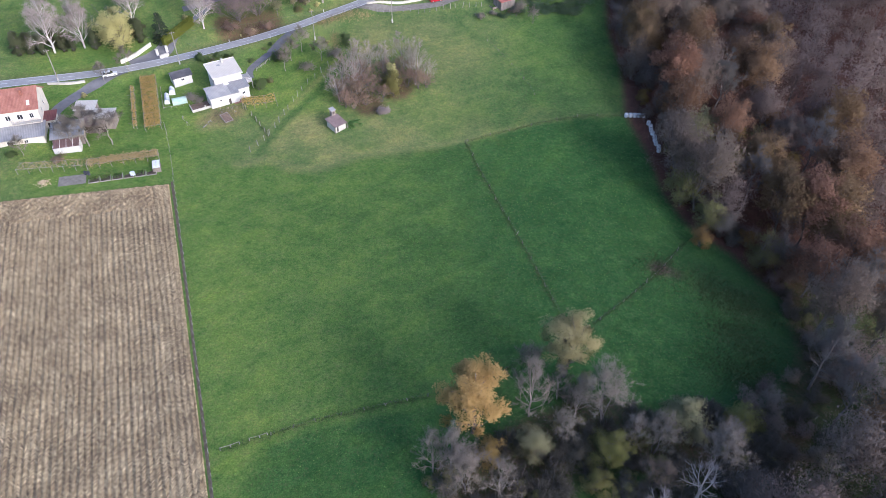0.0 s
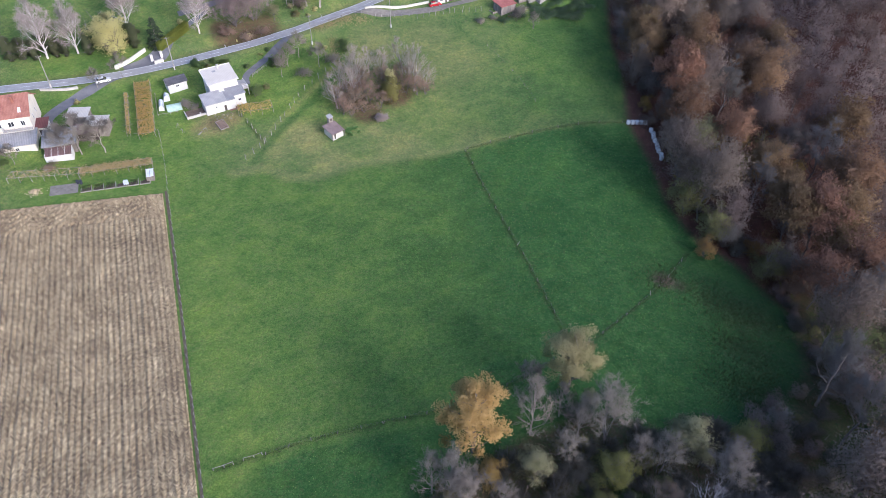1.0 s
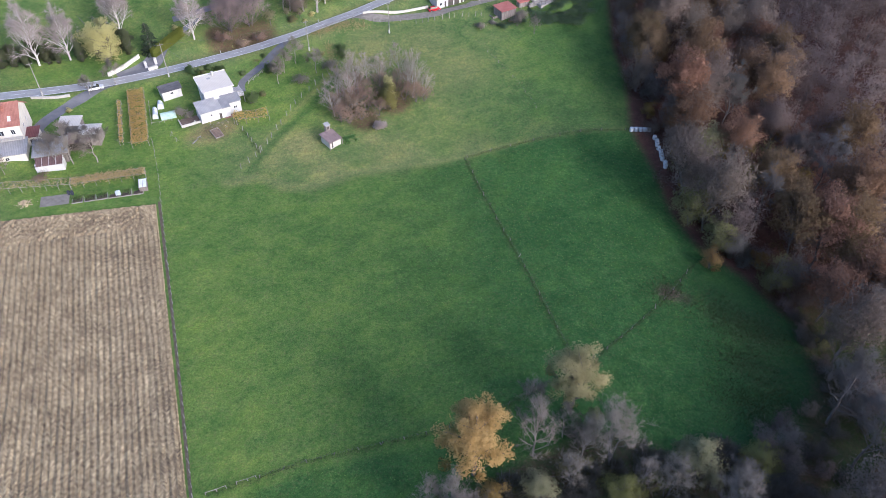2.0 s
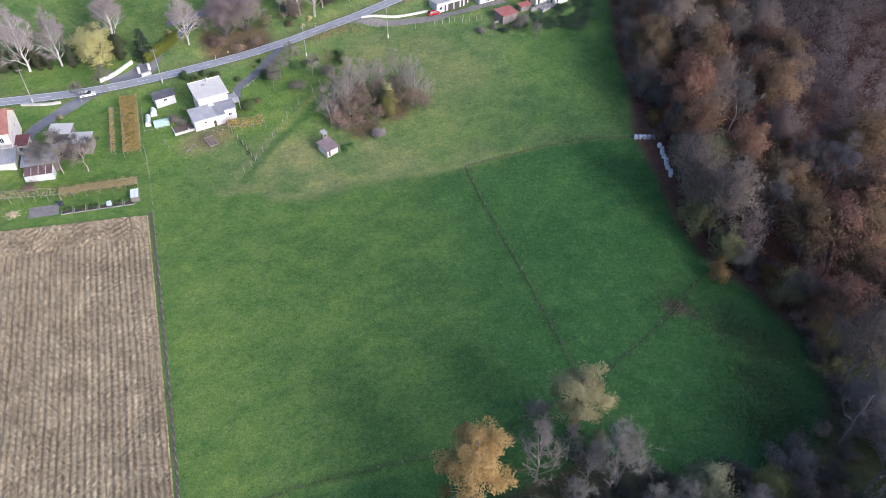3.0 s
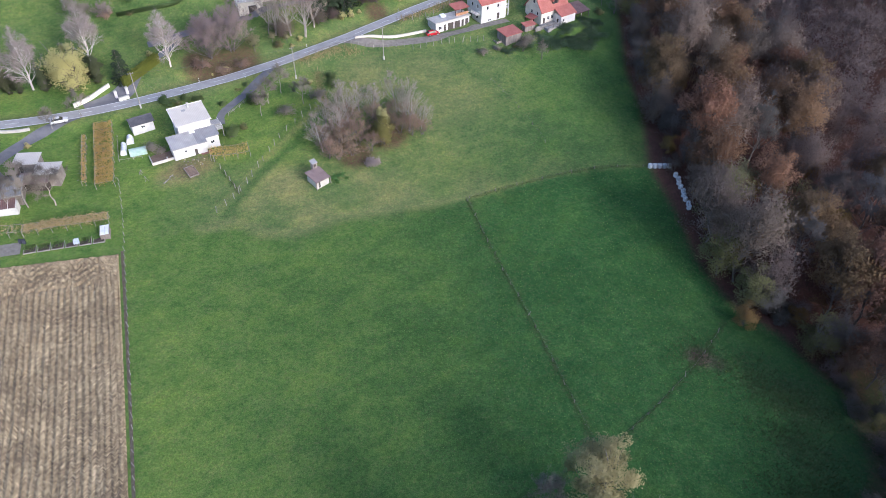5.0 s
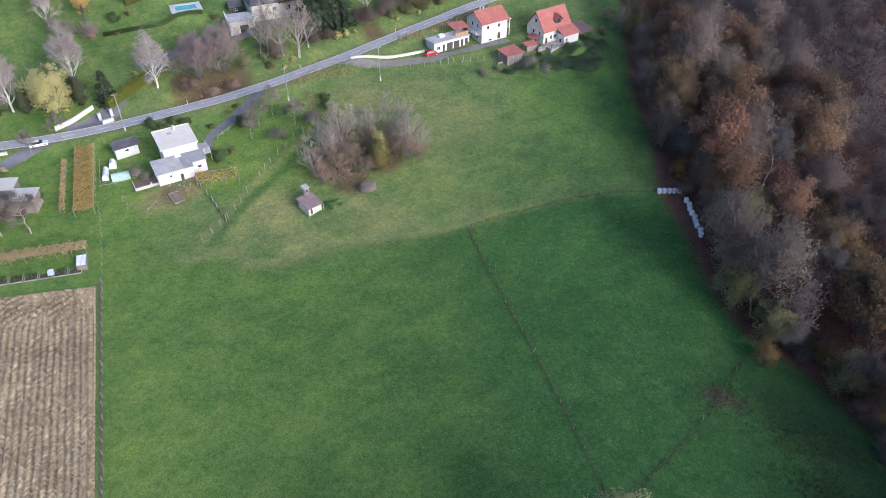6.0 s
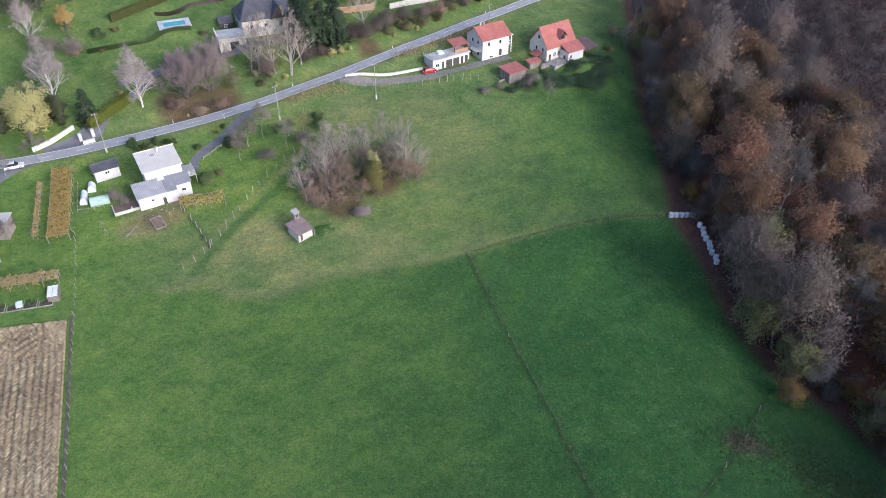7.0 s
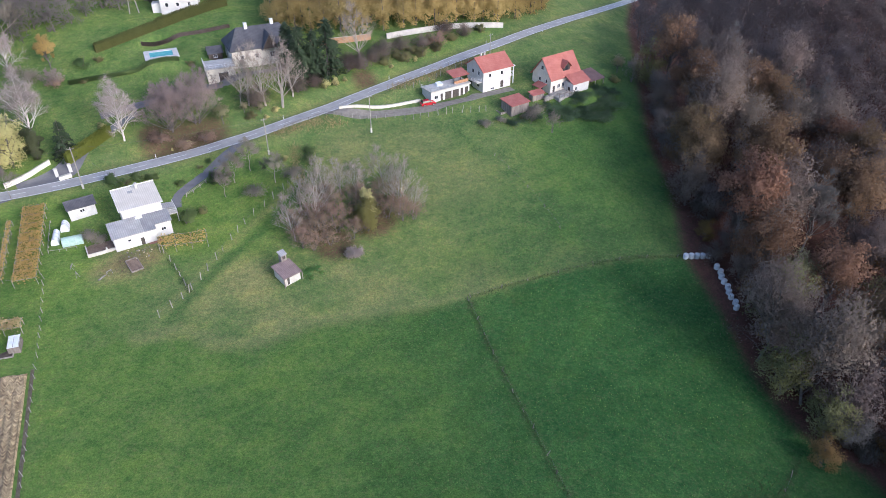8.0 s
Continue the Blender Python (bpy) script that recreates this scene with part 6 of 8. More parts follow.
def road_house():
    ob = thing("house", "white two-storey house with a bright red tiled roof", "house", pose(12.2, 233.9, 20.3, 0, 0, 34))
    block(ob, 0, 0, 9.4, 7.6, -0.6, 6.0, M_WHITE, tops=(8.5,),
          front=(("window", 1.9, 2.7, 3.9, 5.0), ("window", 5.9, 6.8, 3.9, 5.0), ("door", 5.9, 7.1, 0.2, 2.3), ("window", 2.6, 3.9, 0.3, 0.9)),
          left=(("window", 2.0, 2.9, 4.2, 5.4), ("window", 4.6, 5.5, 4.2, 5.4), ("door", 0.8, 2.3, 0.2, 2.5), ("window", 4.4, 5.6, 1.0, 2.3)),
          right=(("window", 2.4, 3.4, 3.8, 5.0),), back=(("window", 2, 3, 3.8, 5.0),))
    gable_roof(ob, 0, 0, 9.4, 7.6, 6.0, 8.5, M_RED, 0.5, 0.2, "bright red tiled roof")
    chimney(ob, 2.4, 4.6, 7.8, 9.2, 0.42)
    chimney(ob, 3.6, 4.6, 7.9, 9.1, 0.4)
    part("balcony", Build().box(9.45, 0.4, 2.6, 10.9, 5.4, 2.8), M_CONCRETE, ob)
    part("balcony_roof", Build().box(9.45, 0.2, 5.3, 11.1, 5.6, 5.5), M_FRAME, ob)
    for y in (0.5, 5.2):
        part("post", Build().box(10.7, y, -0.6, 10.9, y + 0.2, 5.3), M_FRAME, ob)
    rail(ob, [(9.5, 0.5, 2.8), (10.85, 0.5, 2.8), (10.85, 5.3, 2.8)], 0.95)
    part("balcony", Build().box(-1.6, 0.6, 2.7, -0.02, 4.6, 2.9), M_CONCRETE, ob)
    rail(ob, [(-0.1, 0.65, 2.9), (-1.55, 0.65, 2.9), (-1.55, 4.5, 2.9)], 0.95)
    g = thing("garage", "flat-roofed white garage block with open bays", "garage", pose(-1.7, 227.2, 20.0, 0, 0, 34))
    block(g, 0, 0, 12.3, 4.4, -0.6, 3.0, M_WHITE, front=(("window", 1.0, 2.2, 0.9, 1.9), ("door", 2.9, 3.8, -0.3, 2.2)), thick=0.25)
    # flat dark panels on the closed wall, painted as the shade inside open bays
    for x0, x1 in ((4.4, 6.4), (6.8, 8.8), (9.4, 10.2), (10.8, 11.8)):
        part("bay_shadow_gap", Build().box(x0, -0.03, -0.3, x1, -0.004, 2.3), M_SHADOWY, g, "flat dark panel painted as the shade inside an open bay")
    part("roof", Build().box(-0.3, -0.4, 3.0, 12.6, 4.7, 3.3), M_CONCRETE, g, "flat grey concrete roof terrace")
    rail(g, [(-0.2, 4.5, 3.3), (-0.2, -0.3, 3.3), (7.6, -0.3, 3.3)], 0.8, 1.6, M_STEEL)
    part("box", Build().hull([(3.4, 2.2, 3.3), (5.2, 2.2, 3.3), (5.2, 3.6, 3.3), (3.4, 3.6, 3.3)], [(3.5, 2.3, 3.8), (5.1, 2.3, 3.8), (5.1, 3.5, 4.1), (3.5, 3.5, 4.1)]), M_SHEETING, g, "white covered box on the roof")
    part("porch_roof", Build().slab([(7.8, 1.0, 5.2), (13.0, 1.0, 5.2), (13.0, 4.8, 5.9), (7.8, 4.8, 5.9)], 0.15), M_RED, g, "red tiled porch roof")
    for x in (8.0, 10.2, 12.3):
        part("post", Build().box(x, 1.15, 3.3, x + 0.15, 1.3, 5.1), M_DARKWOOD, g)
    part("parapet", Build().box(8.0, 0.9, 3.3, 12.5, 1.1, 4.1), plain("orange_brown_boards", (0.32, 0.17, 0.09), (0.46, 0.27, 0.15), 2, 8), g, "orange-brown boarded parapet")


def steep_house():
    ob = thing("house", "cream house with a steep red roof and a dormer", "house", pose(30.6, 234.8, 19.9, 0, 0, 36))
    block(ob, 0, 0, 10.6, 7.4, -1.0, 4.0, M_CREAM, tops=(8.6,), left=(("window", 2.2, 3.0, 2.2, 3.3), ("window", 4.8, 5.6, 2.2, 3.3), ("window", 3.3, 4.1, -0.2, 1.2)),
          front=(("door", 0.8, 1.8, -0.4, 1.8), ("window", 2.6, 3.6, 0.8, 2.0), ("window", 4.2, 5.2, 0.8, 2.0)), back=(("window", 3, 4, 1.5, 2.7),))
    part("window", Build().box(-0.03, 3.3, 5.6, 0.0, 4.1, 6.6), M_GLASS, ob)
    gable_roof(ob, 0, 0, 10.6, 7.4, 4.0, 8.6, M_RED, 0.5, 0.2, "steep red tiled roof")
    d = Build().hull([(4.9, 0.6, 4.6), (7.3, 0.6, 4.6), (7.3, 3.2, 4.6), (4.9, 3.2, 4.6)], [(4.9, 0.6, 6.2), (7.3, 0.6, 6.2), (7.3, 3.2, 6.2), (4.9, 3.2, 6.2)])
    d.hull([(4.9, 0.6, 6.2), (7.3, 0.6, 6.2), (7.3, 0.7, 6.2), (4.9, 0.7, 6.2)], [(6.09, 0.6, 7.4), (6.11, 0.6, 7.4), (6.11, 0.7, 7.4), (6.09, 0.7, 7.4)])
    dormer = part("dormer", d, M_DARKWOOD, ob, "boarded dormer")
    part("pane", Build().box(5.6, 0.56, 5.1, 6.6, 0.595, 6.3), M_GLASS, dormer)
    part("dormer_roof", Build().slab([(4.5, 0.1, 6.0), (6.1, 0.1, 7.65), (6.1, 3.4, 7.65), (4.5, 3.4, 6.0)], 0.14), M_RED, dormer)
    part("dormer_roof", Build().slab([(6.1, 0.1, 7.65), (7.7, 0.1, 6.0), (7.7, 3.4, 6.0), (6.1, 3.4, 7.65)], 0.14), M_RED, dormer)
    block(ob, 5.2, -3.4, 11.2, -0.03, -1.4, 2.4, M_WHITE, front=(("window", 0.8, 1.6, 0.4, 1.4),), left=(("door", 1.0, 2.0, -1.0, 1.2),))
    shed_roof(ob, 5.2, -3.4, 11.2, -0.5, 2.42, 3.75, M_RED, 0.35, 0.15, "lower red roof of the wing")
    part("porch_roof", Build().slab([(-2.6, 1.2, 1.6), (-0.35, 1.2, 2.3), (-0.35, 4.6, 2.3), (-2.6, 4.6, 1.6)], 0.12), M_RED, ob)
    for y in (1.3, 4.3):
        part("post", Build().box(-2.5, y, -1.2, -2.35, y + 0.15, 1.5), M_DARKWOOD, ob)
    part("porch_wall", Build().box(-2.5, 1.5, -1.2, -2.36, 4.2, 0.1), M_DARKWOOD, ob)
    terrace = part("terrace", Build().hull([(-1.0, -4.6, -3.0), (5.0, -4.6, -3.0), (5.0, -0.1, -3.0), (-1.0, -0.1, -3.0)], [(-0.8, -4.4, 0.1), (5.0, -4.4, 0.1), (5.0, -0.1, 0.1), (-0.8, -0.1, 0.1)]), M_STONE, ob, "grey stone terrace before the house")
    for x in (-0.7, 1.2, 3.1, 4.8):
        part("terrace_post", Build().box(x, -4.35, 0.1, x + 0.12, -4.23, 1.05), M_PLANK, terrace)
    part("terrace_rail", Build().box(-0.7, -4.36, 1.05, 4.92, -4.22, 1.14), M_PLANK, terrace)
    c = thing("open_shed", "low open shed with a dark brown roof", "shed", pose(40.1, 241.4, 18.3, 0, 0, 36))
    part("roof", Build().slab([(0.1, -2.2, 2.7), (7.3, -2.2, 2.7), (7.3, 3.6, 3.9), (0.1, 3.6, 3.9)], 0.15), M_UMBERROOF, c)
    for x in (0.4, 3.6, 6.9):
        part("post", Build().box(x, -2.0, -1.2, x + 0.15, -1.85, 2.6), M_PLANK, c)
        part("post", Build().box(x, 3.2, -1.2, x + 0.15, 3.35, 3.7), M_PLANK, c)
    part("back_wall", Build().box(0.2, 3.4, -1.2, 7.1, 3.5, 3.7), M_DARKWOOD, c)
    part("rail", Build().box(0.5, -2.0, 0.2, 6.9, -1.92, 0.35), M_STEEL, c)


def plank_barn():
    ob = thing("barn", "grey plank barn with a red sheet roof", "barn", pose(19.2, 223.3, 18.0, 0, 0, 35) @ Matrix.Diagonal((0.88, 0.95, 1, 1)))
    for k in range(22):
        part("plank", Build().box(k * 0.3, 0, -1.0, k * 0.3 + 0.28, 0.05, 2.9), M_PLANK, ob)
    for k in range(15):
        part("plank", Build().box(-0.05, 0.05 + k * 0.3, -1.0, 0.0, k * 0.3 + 0.33, 2.9 + 0.02 * k), M_PLANK, ob)
    part("frame", Build().box(0.0, 0.06, -1.0, 6.55, 4.5, 2.8), M_DARKWOOD, ob)
    shed_roof(ob, 0, 0, 6.6, 4.6, 2.92, 3.5, M_RED, 0.35, 0.12, "red sheet roof")
    part("pen", Build().box(-2.2, 2.0, -0.8, -2.1, 4.4, 1.0).box(-2.1, 2.0, -0.8, -0.1, 2.1, 1.0), M_PLANK, ob)
    s = thing("lean_to", "low lean-to with a red roof between barn and house", "shed", pose(25.4, 230.2, 18.9, 0, 0, 31) @ Matrix.Diagonal((0.85, 0.85, 0.9, 1)))
    part("wall", Build().box(0.2, 0.3, -1.0, 4.6, 2.4, 2.1), M_PLANK, s)
    part("roof", Build().slab([(-0.1, 0, 2.3), (5.0, 0, 2.3), (5.0, 2.7, 2.9), (-0.1, 2.7, 2.9)], 0.12), M_RED, s)
    w = thing("stone_wall", "pale crumbling stone retaining wall", "wall", pose(28.6, 230.9, ground_z(31.5, 232.4) - 0.2, 0, 0, 30))
    rng = random.Random(8)
    for row in range(4):
        for k in range(12):
            x = k * 0.68 + (row % 2) * 0.3
            part("stone", Build().box(x, rng.uniform(-0.06, 0.04), row * 0.42 - 0.4, x + 0.64, 0.6, row * 0.42 - 0.02), M_STONE, w)


def villa():
    ob = thing("villa", "large villa with a dark hipped roof and pale walls", "house", pose(-54.6, 235.6, 26.0, 0, 0, 26))
    block(ob, 0, 0, 17.5, 10.5, -1.2, 5.0, M_CREAM, front=(("window", 2.0, 3.0, 2.6, 3.7), ("window", 6.0, 7.0, 2.6, 3.7), ("window", 10.0, 11.4, 2.2, 3.7), ("door", 12.2, 13.4, 0.0, 2.2)),
          left=(("window", 2.0, 3.4, 2.4, 3.8), ("window", 6.0, 7.4, 2.4, 3.8)))
    z, pk, o = 5.0, 9.4, 0.6
    a, b2, c, d = (-o, -o, z), (17.5 + o, -o, z), (17.5 + o, 10.5 + o, z), (-o, 10.5 + o, z)
    r0, r1 = (2.8, 5.25, pk), (14.7, 5.25, pk)
    t = 0.25
    up = lambda p: (p[0], p[1], p[2] + t)
    for face in ((a, b2, r1, r0), (c, d, r0, r1)):
        part("roof", Build().slab([up(p) for p in face], t), M_DARKROOF, ob, "dark slate roof slope")
    for face in ((b2, c, r1), (d, a, r0)):
        part("roof", Build().slab([up(p) for p in face], t), M_DARKROOF, ob, "dark slate roof slope")
    cg = Build().hull([(8.2, -1.2, 5.0), (12.2, -1.2, 5.0), (12.2, 4, 5.0), (8.2, 4, 5.0)], [(10.19, -1.2, 8.6), (10.21, -1.2, 8.6), (10.21, 4, 8.6), (10.19, 4, 8.6)])
    part("cross_gable", cg, M_DARKWOOD, ob)
    for s in (-1, 1):
        pts = [(10.2 + s * 2.4, -1.5, 4.9), (10.2, -1.5, 8.85), (10.2, 4.5, 8.85), (10.2 + s * 2.4, 4.5, 4.9)]
        part("roof", Build().slab(pts if s < 0 else pts[::-1], 0.2), M_DARKROOF, ob)
    chimney(ob, 5.4, 4.9, 8.8, 10.6, 0.8, M_FRAME)
    chimney(ob, 12.6, 5.4, 9.0, 10.7, 0.8, M_FRAME)
    te = thing("terrace", "pale walled roof terrace with a balustrade", "terrace", pose(-55.8, 231.2, 25.2, 0, 0, 24))
    block(te, -4.6, 0, 2.6, 6.6, -1.5, 3.1, M_CREAM, front=(("door", 2.8, 5.4, -0.6, 2.0),))
    part("deck", Build().box(-4.8, -0.2, 3.1, 2.8, 6.8, 3.3), M_CONCRETE, te)
    rail(te, [(2.7, -0.1, 3.3), (-4.7, -0.1, 3.3), (-4.7, 6.7, 3.3)], 1.0, 0.8)
    s = thing("garden_pavilion", "small dark garden pavilion beside the villa", "shed", pose(-62.2, 239.6, 27.0, 0, 0, 24))
    block(s, 0, 0, 3.6, 3.2, -0.8, 2.2, M_DARKWOOD, front=(("window", 1.2, 2.2, 0.9, 1.7),), thick=0.15)
    gable_roof(s, 0, 0, 3.6, 3.2, 2.2, 3.5, M_DARKROOF, 0.3, 0.12)
    t2 = thing("house", "white house with small windows beyond a tall hedge", "house", pose(-80.0, 258.6, 34.0, 0, 0, 14))
    block(t2, 0, 0, 10.5, 8, -0.8, 5.6, M_WHITE, front=(("window", 1.4, 2.3, 2.2, 3.4), ("window", 4.4, 5.3, 2.2, 3.4), ("window", 7.6, 8.5, 2.2, 3.4), ("window", 3.0, 3.8, 0.2, 1.0), ("window", 6.2, 7.0, 0.2, 1.0)), left=(("window", 3, 4, 2.2, 3.4),), tops=(8.2,))
    gable_roof(t2, 0, 0, 10.5, 8, 5.6, 8.2, M_DARKROOF, 0.5, 0.2)
    part("porch", Build().box(-2.4, 1.0, -0.8, -0.02, 4.0, 3.2), M_WHITE, t2)


def farm():
    ob = thing("house", "cream farmhouse with a faded red tiled roof", "house", pose(-120.3, 154.0, 12.6, 0, 0, 17))
    block(ob, 0, 0, 14.4, 11, -0.6, 6.6, M_CREAM, tops=(9.9,), front=(("window", 3.0, 4.2, 3.8, 5.2), ("window", 6.2, 7.4, 3.8, 5.2), ("window", 9.0, 10.4, 3.8, 5.2), ("window", 12.0, 13.0, 3.8, 5.2)),
          right=(("window", 3.0, 4.0, 3.6, 4.8), ("window", 6.6, 7.6, 3.6, 4.8)))
    gable_roof(ob, 0, 0, 14.4, 11, 6.6, 9.9, M_OLDRED, 0.5, 0.2, "faded patchy red tiled roof")
    chimney(ob, 11.2, 3.6, 8.4, 10.4, 0.6, M_OLDRED)
    part("skylight", Build().slab([(12.2, 0.7, 7.35), (12.9, 0.7, 7.35), (12.9, 1.9, 8.07), (12.2, 1.9, 8.07)], 0.1), M_FRAME, ob)
    part("balcony", Build().box(7.6, -1.5, 3.0, 14.4, -0.02, 3.2), M_CONCRETE, ob)
    rail(ob, [(7.7, -0.1, 3.2), (7.7, -1.45, 3.2), (14.3, -1.45, 3.2)], 0.95, 0.9, M_STEEL)
    b1 = thing("barn", "long low barn with a ribbed grey sheet roof", "barn", pose(-116.8, 149.8, 11.3, 0, 0, 17))
    block(b1, 0, 0, 12.6, 5.4, -0.6, 2.4, M_CREAM, front=(("door", 3.5, 5.0, -0.3, 1.9), ("window", 7.6, 8.6, 0.8, 1.7)))
    shed_roof(b1, 0, 0, 12.6, 5.4, 2.42, 3.5, M_GREYROOF, 0.4, 0.15, "ribbed blue-grey sheet roof")
    b2 = thing("barn", "weathered barn with a grey sheet roof", "barn", pose(-102.2, 152.0, 10.9, 0, 0, 18))
    block(b2, 0, 0, 7.6, 6.0, -0.6, 2.5, M_PLANK, front=(("door", 2.0, 3.4, -0.3, 1.9),))
    shed_roof(b2, 0, 0, 7.6, 6.0, 2.52, 3.5, M_GREYROOF, 0.4, 0.15, "weathered grey sheet roof")
    cf = thing("lean_to", "whitewashed lean-to with brown glazed panels", "shed", pose(-101.2, 149.4, 10.7, 0, 0, 16))
    part("wall", Build().box(0, 0, -0.5, 6.6, 0.2, 1.3).box(0, 0.2, -0.5, 0.2, 2.4, 1.8).box(6.4, 0.2, -0.5, 6.6, 2.4, 1.8), M_WHITE, cf)
    for k in range(4):
        part("panel", Build().slab([(0.1 + k * 1.62, 0.0, 1.5), (1.62 + k * 1.62, 0.0, 1.5), (1.62 + k * 1.62, 2.5, 2.4), (0.1 + k * 1.62, 2.5, 2.4)], 0.08), M_UMBERROOF, cf)
        part("batten", Build().slab([(1.63 + k * 1.62, 0.0, 1.56), (1.71 + k * 1.62, 0.0, 1.56), (1.71 + k * 1.62, 2.5, 2.46), (1.63 + k * 1.62, 2.5, 2.46)], 0.12), M_FRAME, cf)
    for name, text, x, y, turn, w, d, z, hf, hb, roof, wall in (
        ("outbuilding", "small outbuilding with a pale grey sheet roof", -100.8, 164.5, 5, 5.2, 3.6, 12.2, 2.5, 3.1, M_PALEROOF, M_PLANK),
        ("outbuilding", "plank outbuilding with a pale grey flat roof", -94.6, 160.8, 5, 5.2, 4.0, 11.2, 3.2, 3.6, M_PALEROOF, M_PLANK),
        ("outbuilding", "open-sided shelter with a brown roof among sheds", -97.8, 158.2, 12, 6.6, 3.6, 11.0, 2.2, 2.8, M_BROWNROOF, M_DARKWOOD),
        ("outbuilding", "small annex with a dark maroon roof", -106.8, 158.8, 15, 2.9, 4.0, 12.2, 2.6, 3.1, ribbed("maroon_sheet_roof", (0.13, 0.04, 0.04), (0.21, 0.075, 0.07), 0.4, 0.0), M_CREAM),
    ):
        o = thing(name, text, "shed", pose(x, y, z, 0, 0, turn))
        block(o, 0, 0, w, d, -0.6, hf, wall, front=(("door", 0.8, 1.8, -0.3, 1.9),), thick=0.18)
        shed_roof(o, 0, 0, w, d, hf + 0.02, hb, roof, 0.3, 0.12)


white_house(), yard_walls(), garden_shed(), hut(), road_house(), steep_house(), plank_barn(), villa(), farm()
tunnel("polytunnel", "small tunnel greenhouse in milky white sheeting", -78.9, 173.7, 19, 1.5, 4.2, 1.5, M_SHEETING)
tunnel("polytunnel", "short white-sheeted garden cloche", -78.6, 178.0, 20, 1.7, 2.2, 1.7, M_SHEETING)
tunnel("polytunnel", "low tunnel greenhouse in pale green sheeting", -77.6, 174.2, -66, 2.1, 4.0, 1.5, M_MINT)



# ---- fences, walls, hedges ----
def fence(points, gap, high, label, wires=2, thick=0.07, name="fence", bars=False, timber=None):
    """Posts along a line, each a little out of true, with wires or bars between them."""
    line = smooth_line(points, 0.5)
    run = np.r_[0, np.cumsum(np.linalg.norm(np.diff(line, axis=0), axis=1))]
    ob = thing(name, label, "fence")
    rng = random.Random(int(run[-1] * 10))
    tops = []
    me = Build().hull([(-thick, -thick, -0.4), (thick, -thick, -0.4), (thick, thick, -0.4), (-thick, thick, -0.4)], [(-thick * 0.8, -thick * 0.8, 1), (thick * 0.8, -thick * 0.8, 1), (thick * 0.8, thick * 0.8, 1), (-thick * 0.8, thick * 0.8, 1)]).mesh("post")
    for s in np.arange(0, run[-1] + 0.01, gap):
        s += rng.uniform(-0.15, 0.15) * gap
        x, y = np.interp(s, run, line[:, 0]), np.interp(s, run, line[:, 1])
        z = ground_z(x, y)
        h = high * rng.uniform(0.85, 1.1)
        m = pose(x, y, z, rng.gauss(0, 12 if timber else 4), rng.gauss(0, 12 if timber else 4), rng.uniform(0, 90)) @ Matrix.Diagonal((1, 1, h, 1))
        part("post", me, timber or M_POST, ob, m=m)
        tops.append((Vector((x, y, z)), h))
    w = Build()
    for (a, ha), (b, hb) in zip(tops, tops[1:]):
        for k in range(wires):
            f = 0.92 - 0.35 * k
            w.tube(a + Vector((0, 0, ha * f)), b + Vector((0, 0, hb * f)), *((0.05, 0.05) if bars else (0.008, 0.008)), 4 if bars else 3)
    part("rail" if bars else "wire", w, M_POST if bars else M_WIRE, ob)
    return ob


fence(FENCE_FIELD, 2.4, 1.4, "wire fence on pale wooden posts beside the ploughed field", thick=0.05)
fence(FENCE_MID, 4.6, 1.1, "sagging wire fence on leaning grey posts across the meadow", timber=M_OLDPOST)
fence(FENCE_LOW[3:7], 4.2, 1.1, "wire fence on short dark posts at the meadow's foot", timber=M_OLDPOST)
fence(FENCE_LOW[6:], 4.6, 1.1, "old wire fence on leaning posts running to the wood", timber=M_OLDPOST)
fence([(-40.3, 68.0), (-38.4, 68.7), (-36.6, 69.4)], 1.8, 0.9, "short run of low grey wooden rails in the grass", wires=1, thick=0.05, bars=True)
fence([(-35.4, 69.9), (-33.6, 70.6), (-32.0, 71.2)], 1.7, 0.9, "broken low wooden rails in the grass", wires=1, thick=0.05, bars=True)
fence(FENCE_LOW[1:4], 4.4, 0.9, "sagging wire fence on short posts in the grass", timber=M_OLDPOST)
fence(FENCE_TRACK, 3.0, 1.8, "wire fence on tall white posts along a grass track")
fence(FENCE_YARD, 2.6, 1.7, "garden fence on pale posts")
fence(FENCE_CROSS, 7.0, 0.8, "low wire fence on dark posts along the meadow's edge", timber=M_OLDPOST)
fence(FENCE_UP, 7.0, 0.8, "low wire fence on dark posts in the upper meadow", timber=M_OLDPOST)
fence([(-38, 213.6), (-33, 216.6), (-27.5, 219.2), (-19, 221.0 - 1.6), (-10.5, 220.6)], 2.2, 1.0, "white post-and-rail guard beside the road", 1, 0.09, bars=True)
fence([(-8.5, 219.4), (-2, 221.6), (4, 223.3), (10, 224.4), (14.5, 225.6)], 2.2, 1.8, "tall wire fence on pale posts below the drive", 2)
fence([(-13.5, 233.2 - 3.0), (-6, 236.0 - 3.4), (2, 242.0 - 3.0), (12, 250.0 - 2.4)], 2.4, 1.6, "wire fence on posts below the road", 2)
fence([(-79.3, 171.3), (-75.8, 172.7), (-72.8, 174.2)], 1.8, 0.6, "low garden fence of pale boards", 1, 0.05, bars=True)
fence([(-79.3, 171.3), (-81.2, 176.4), (-82.9, 181.3)], 2.0, 0.6, "low garden fence of pale boards", 1, bars=True)
fence([(-52.5, 197.0), (-55.0, 193.2), (-57.2, 190.4)], 1.8, 1.0, "pale wooden rail beside a drive", 2, 0.08, bars=True)


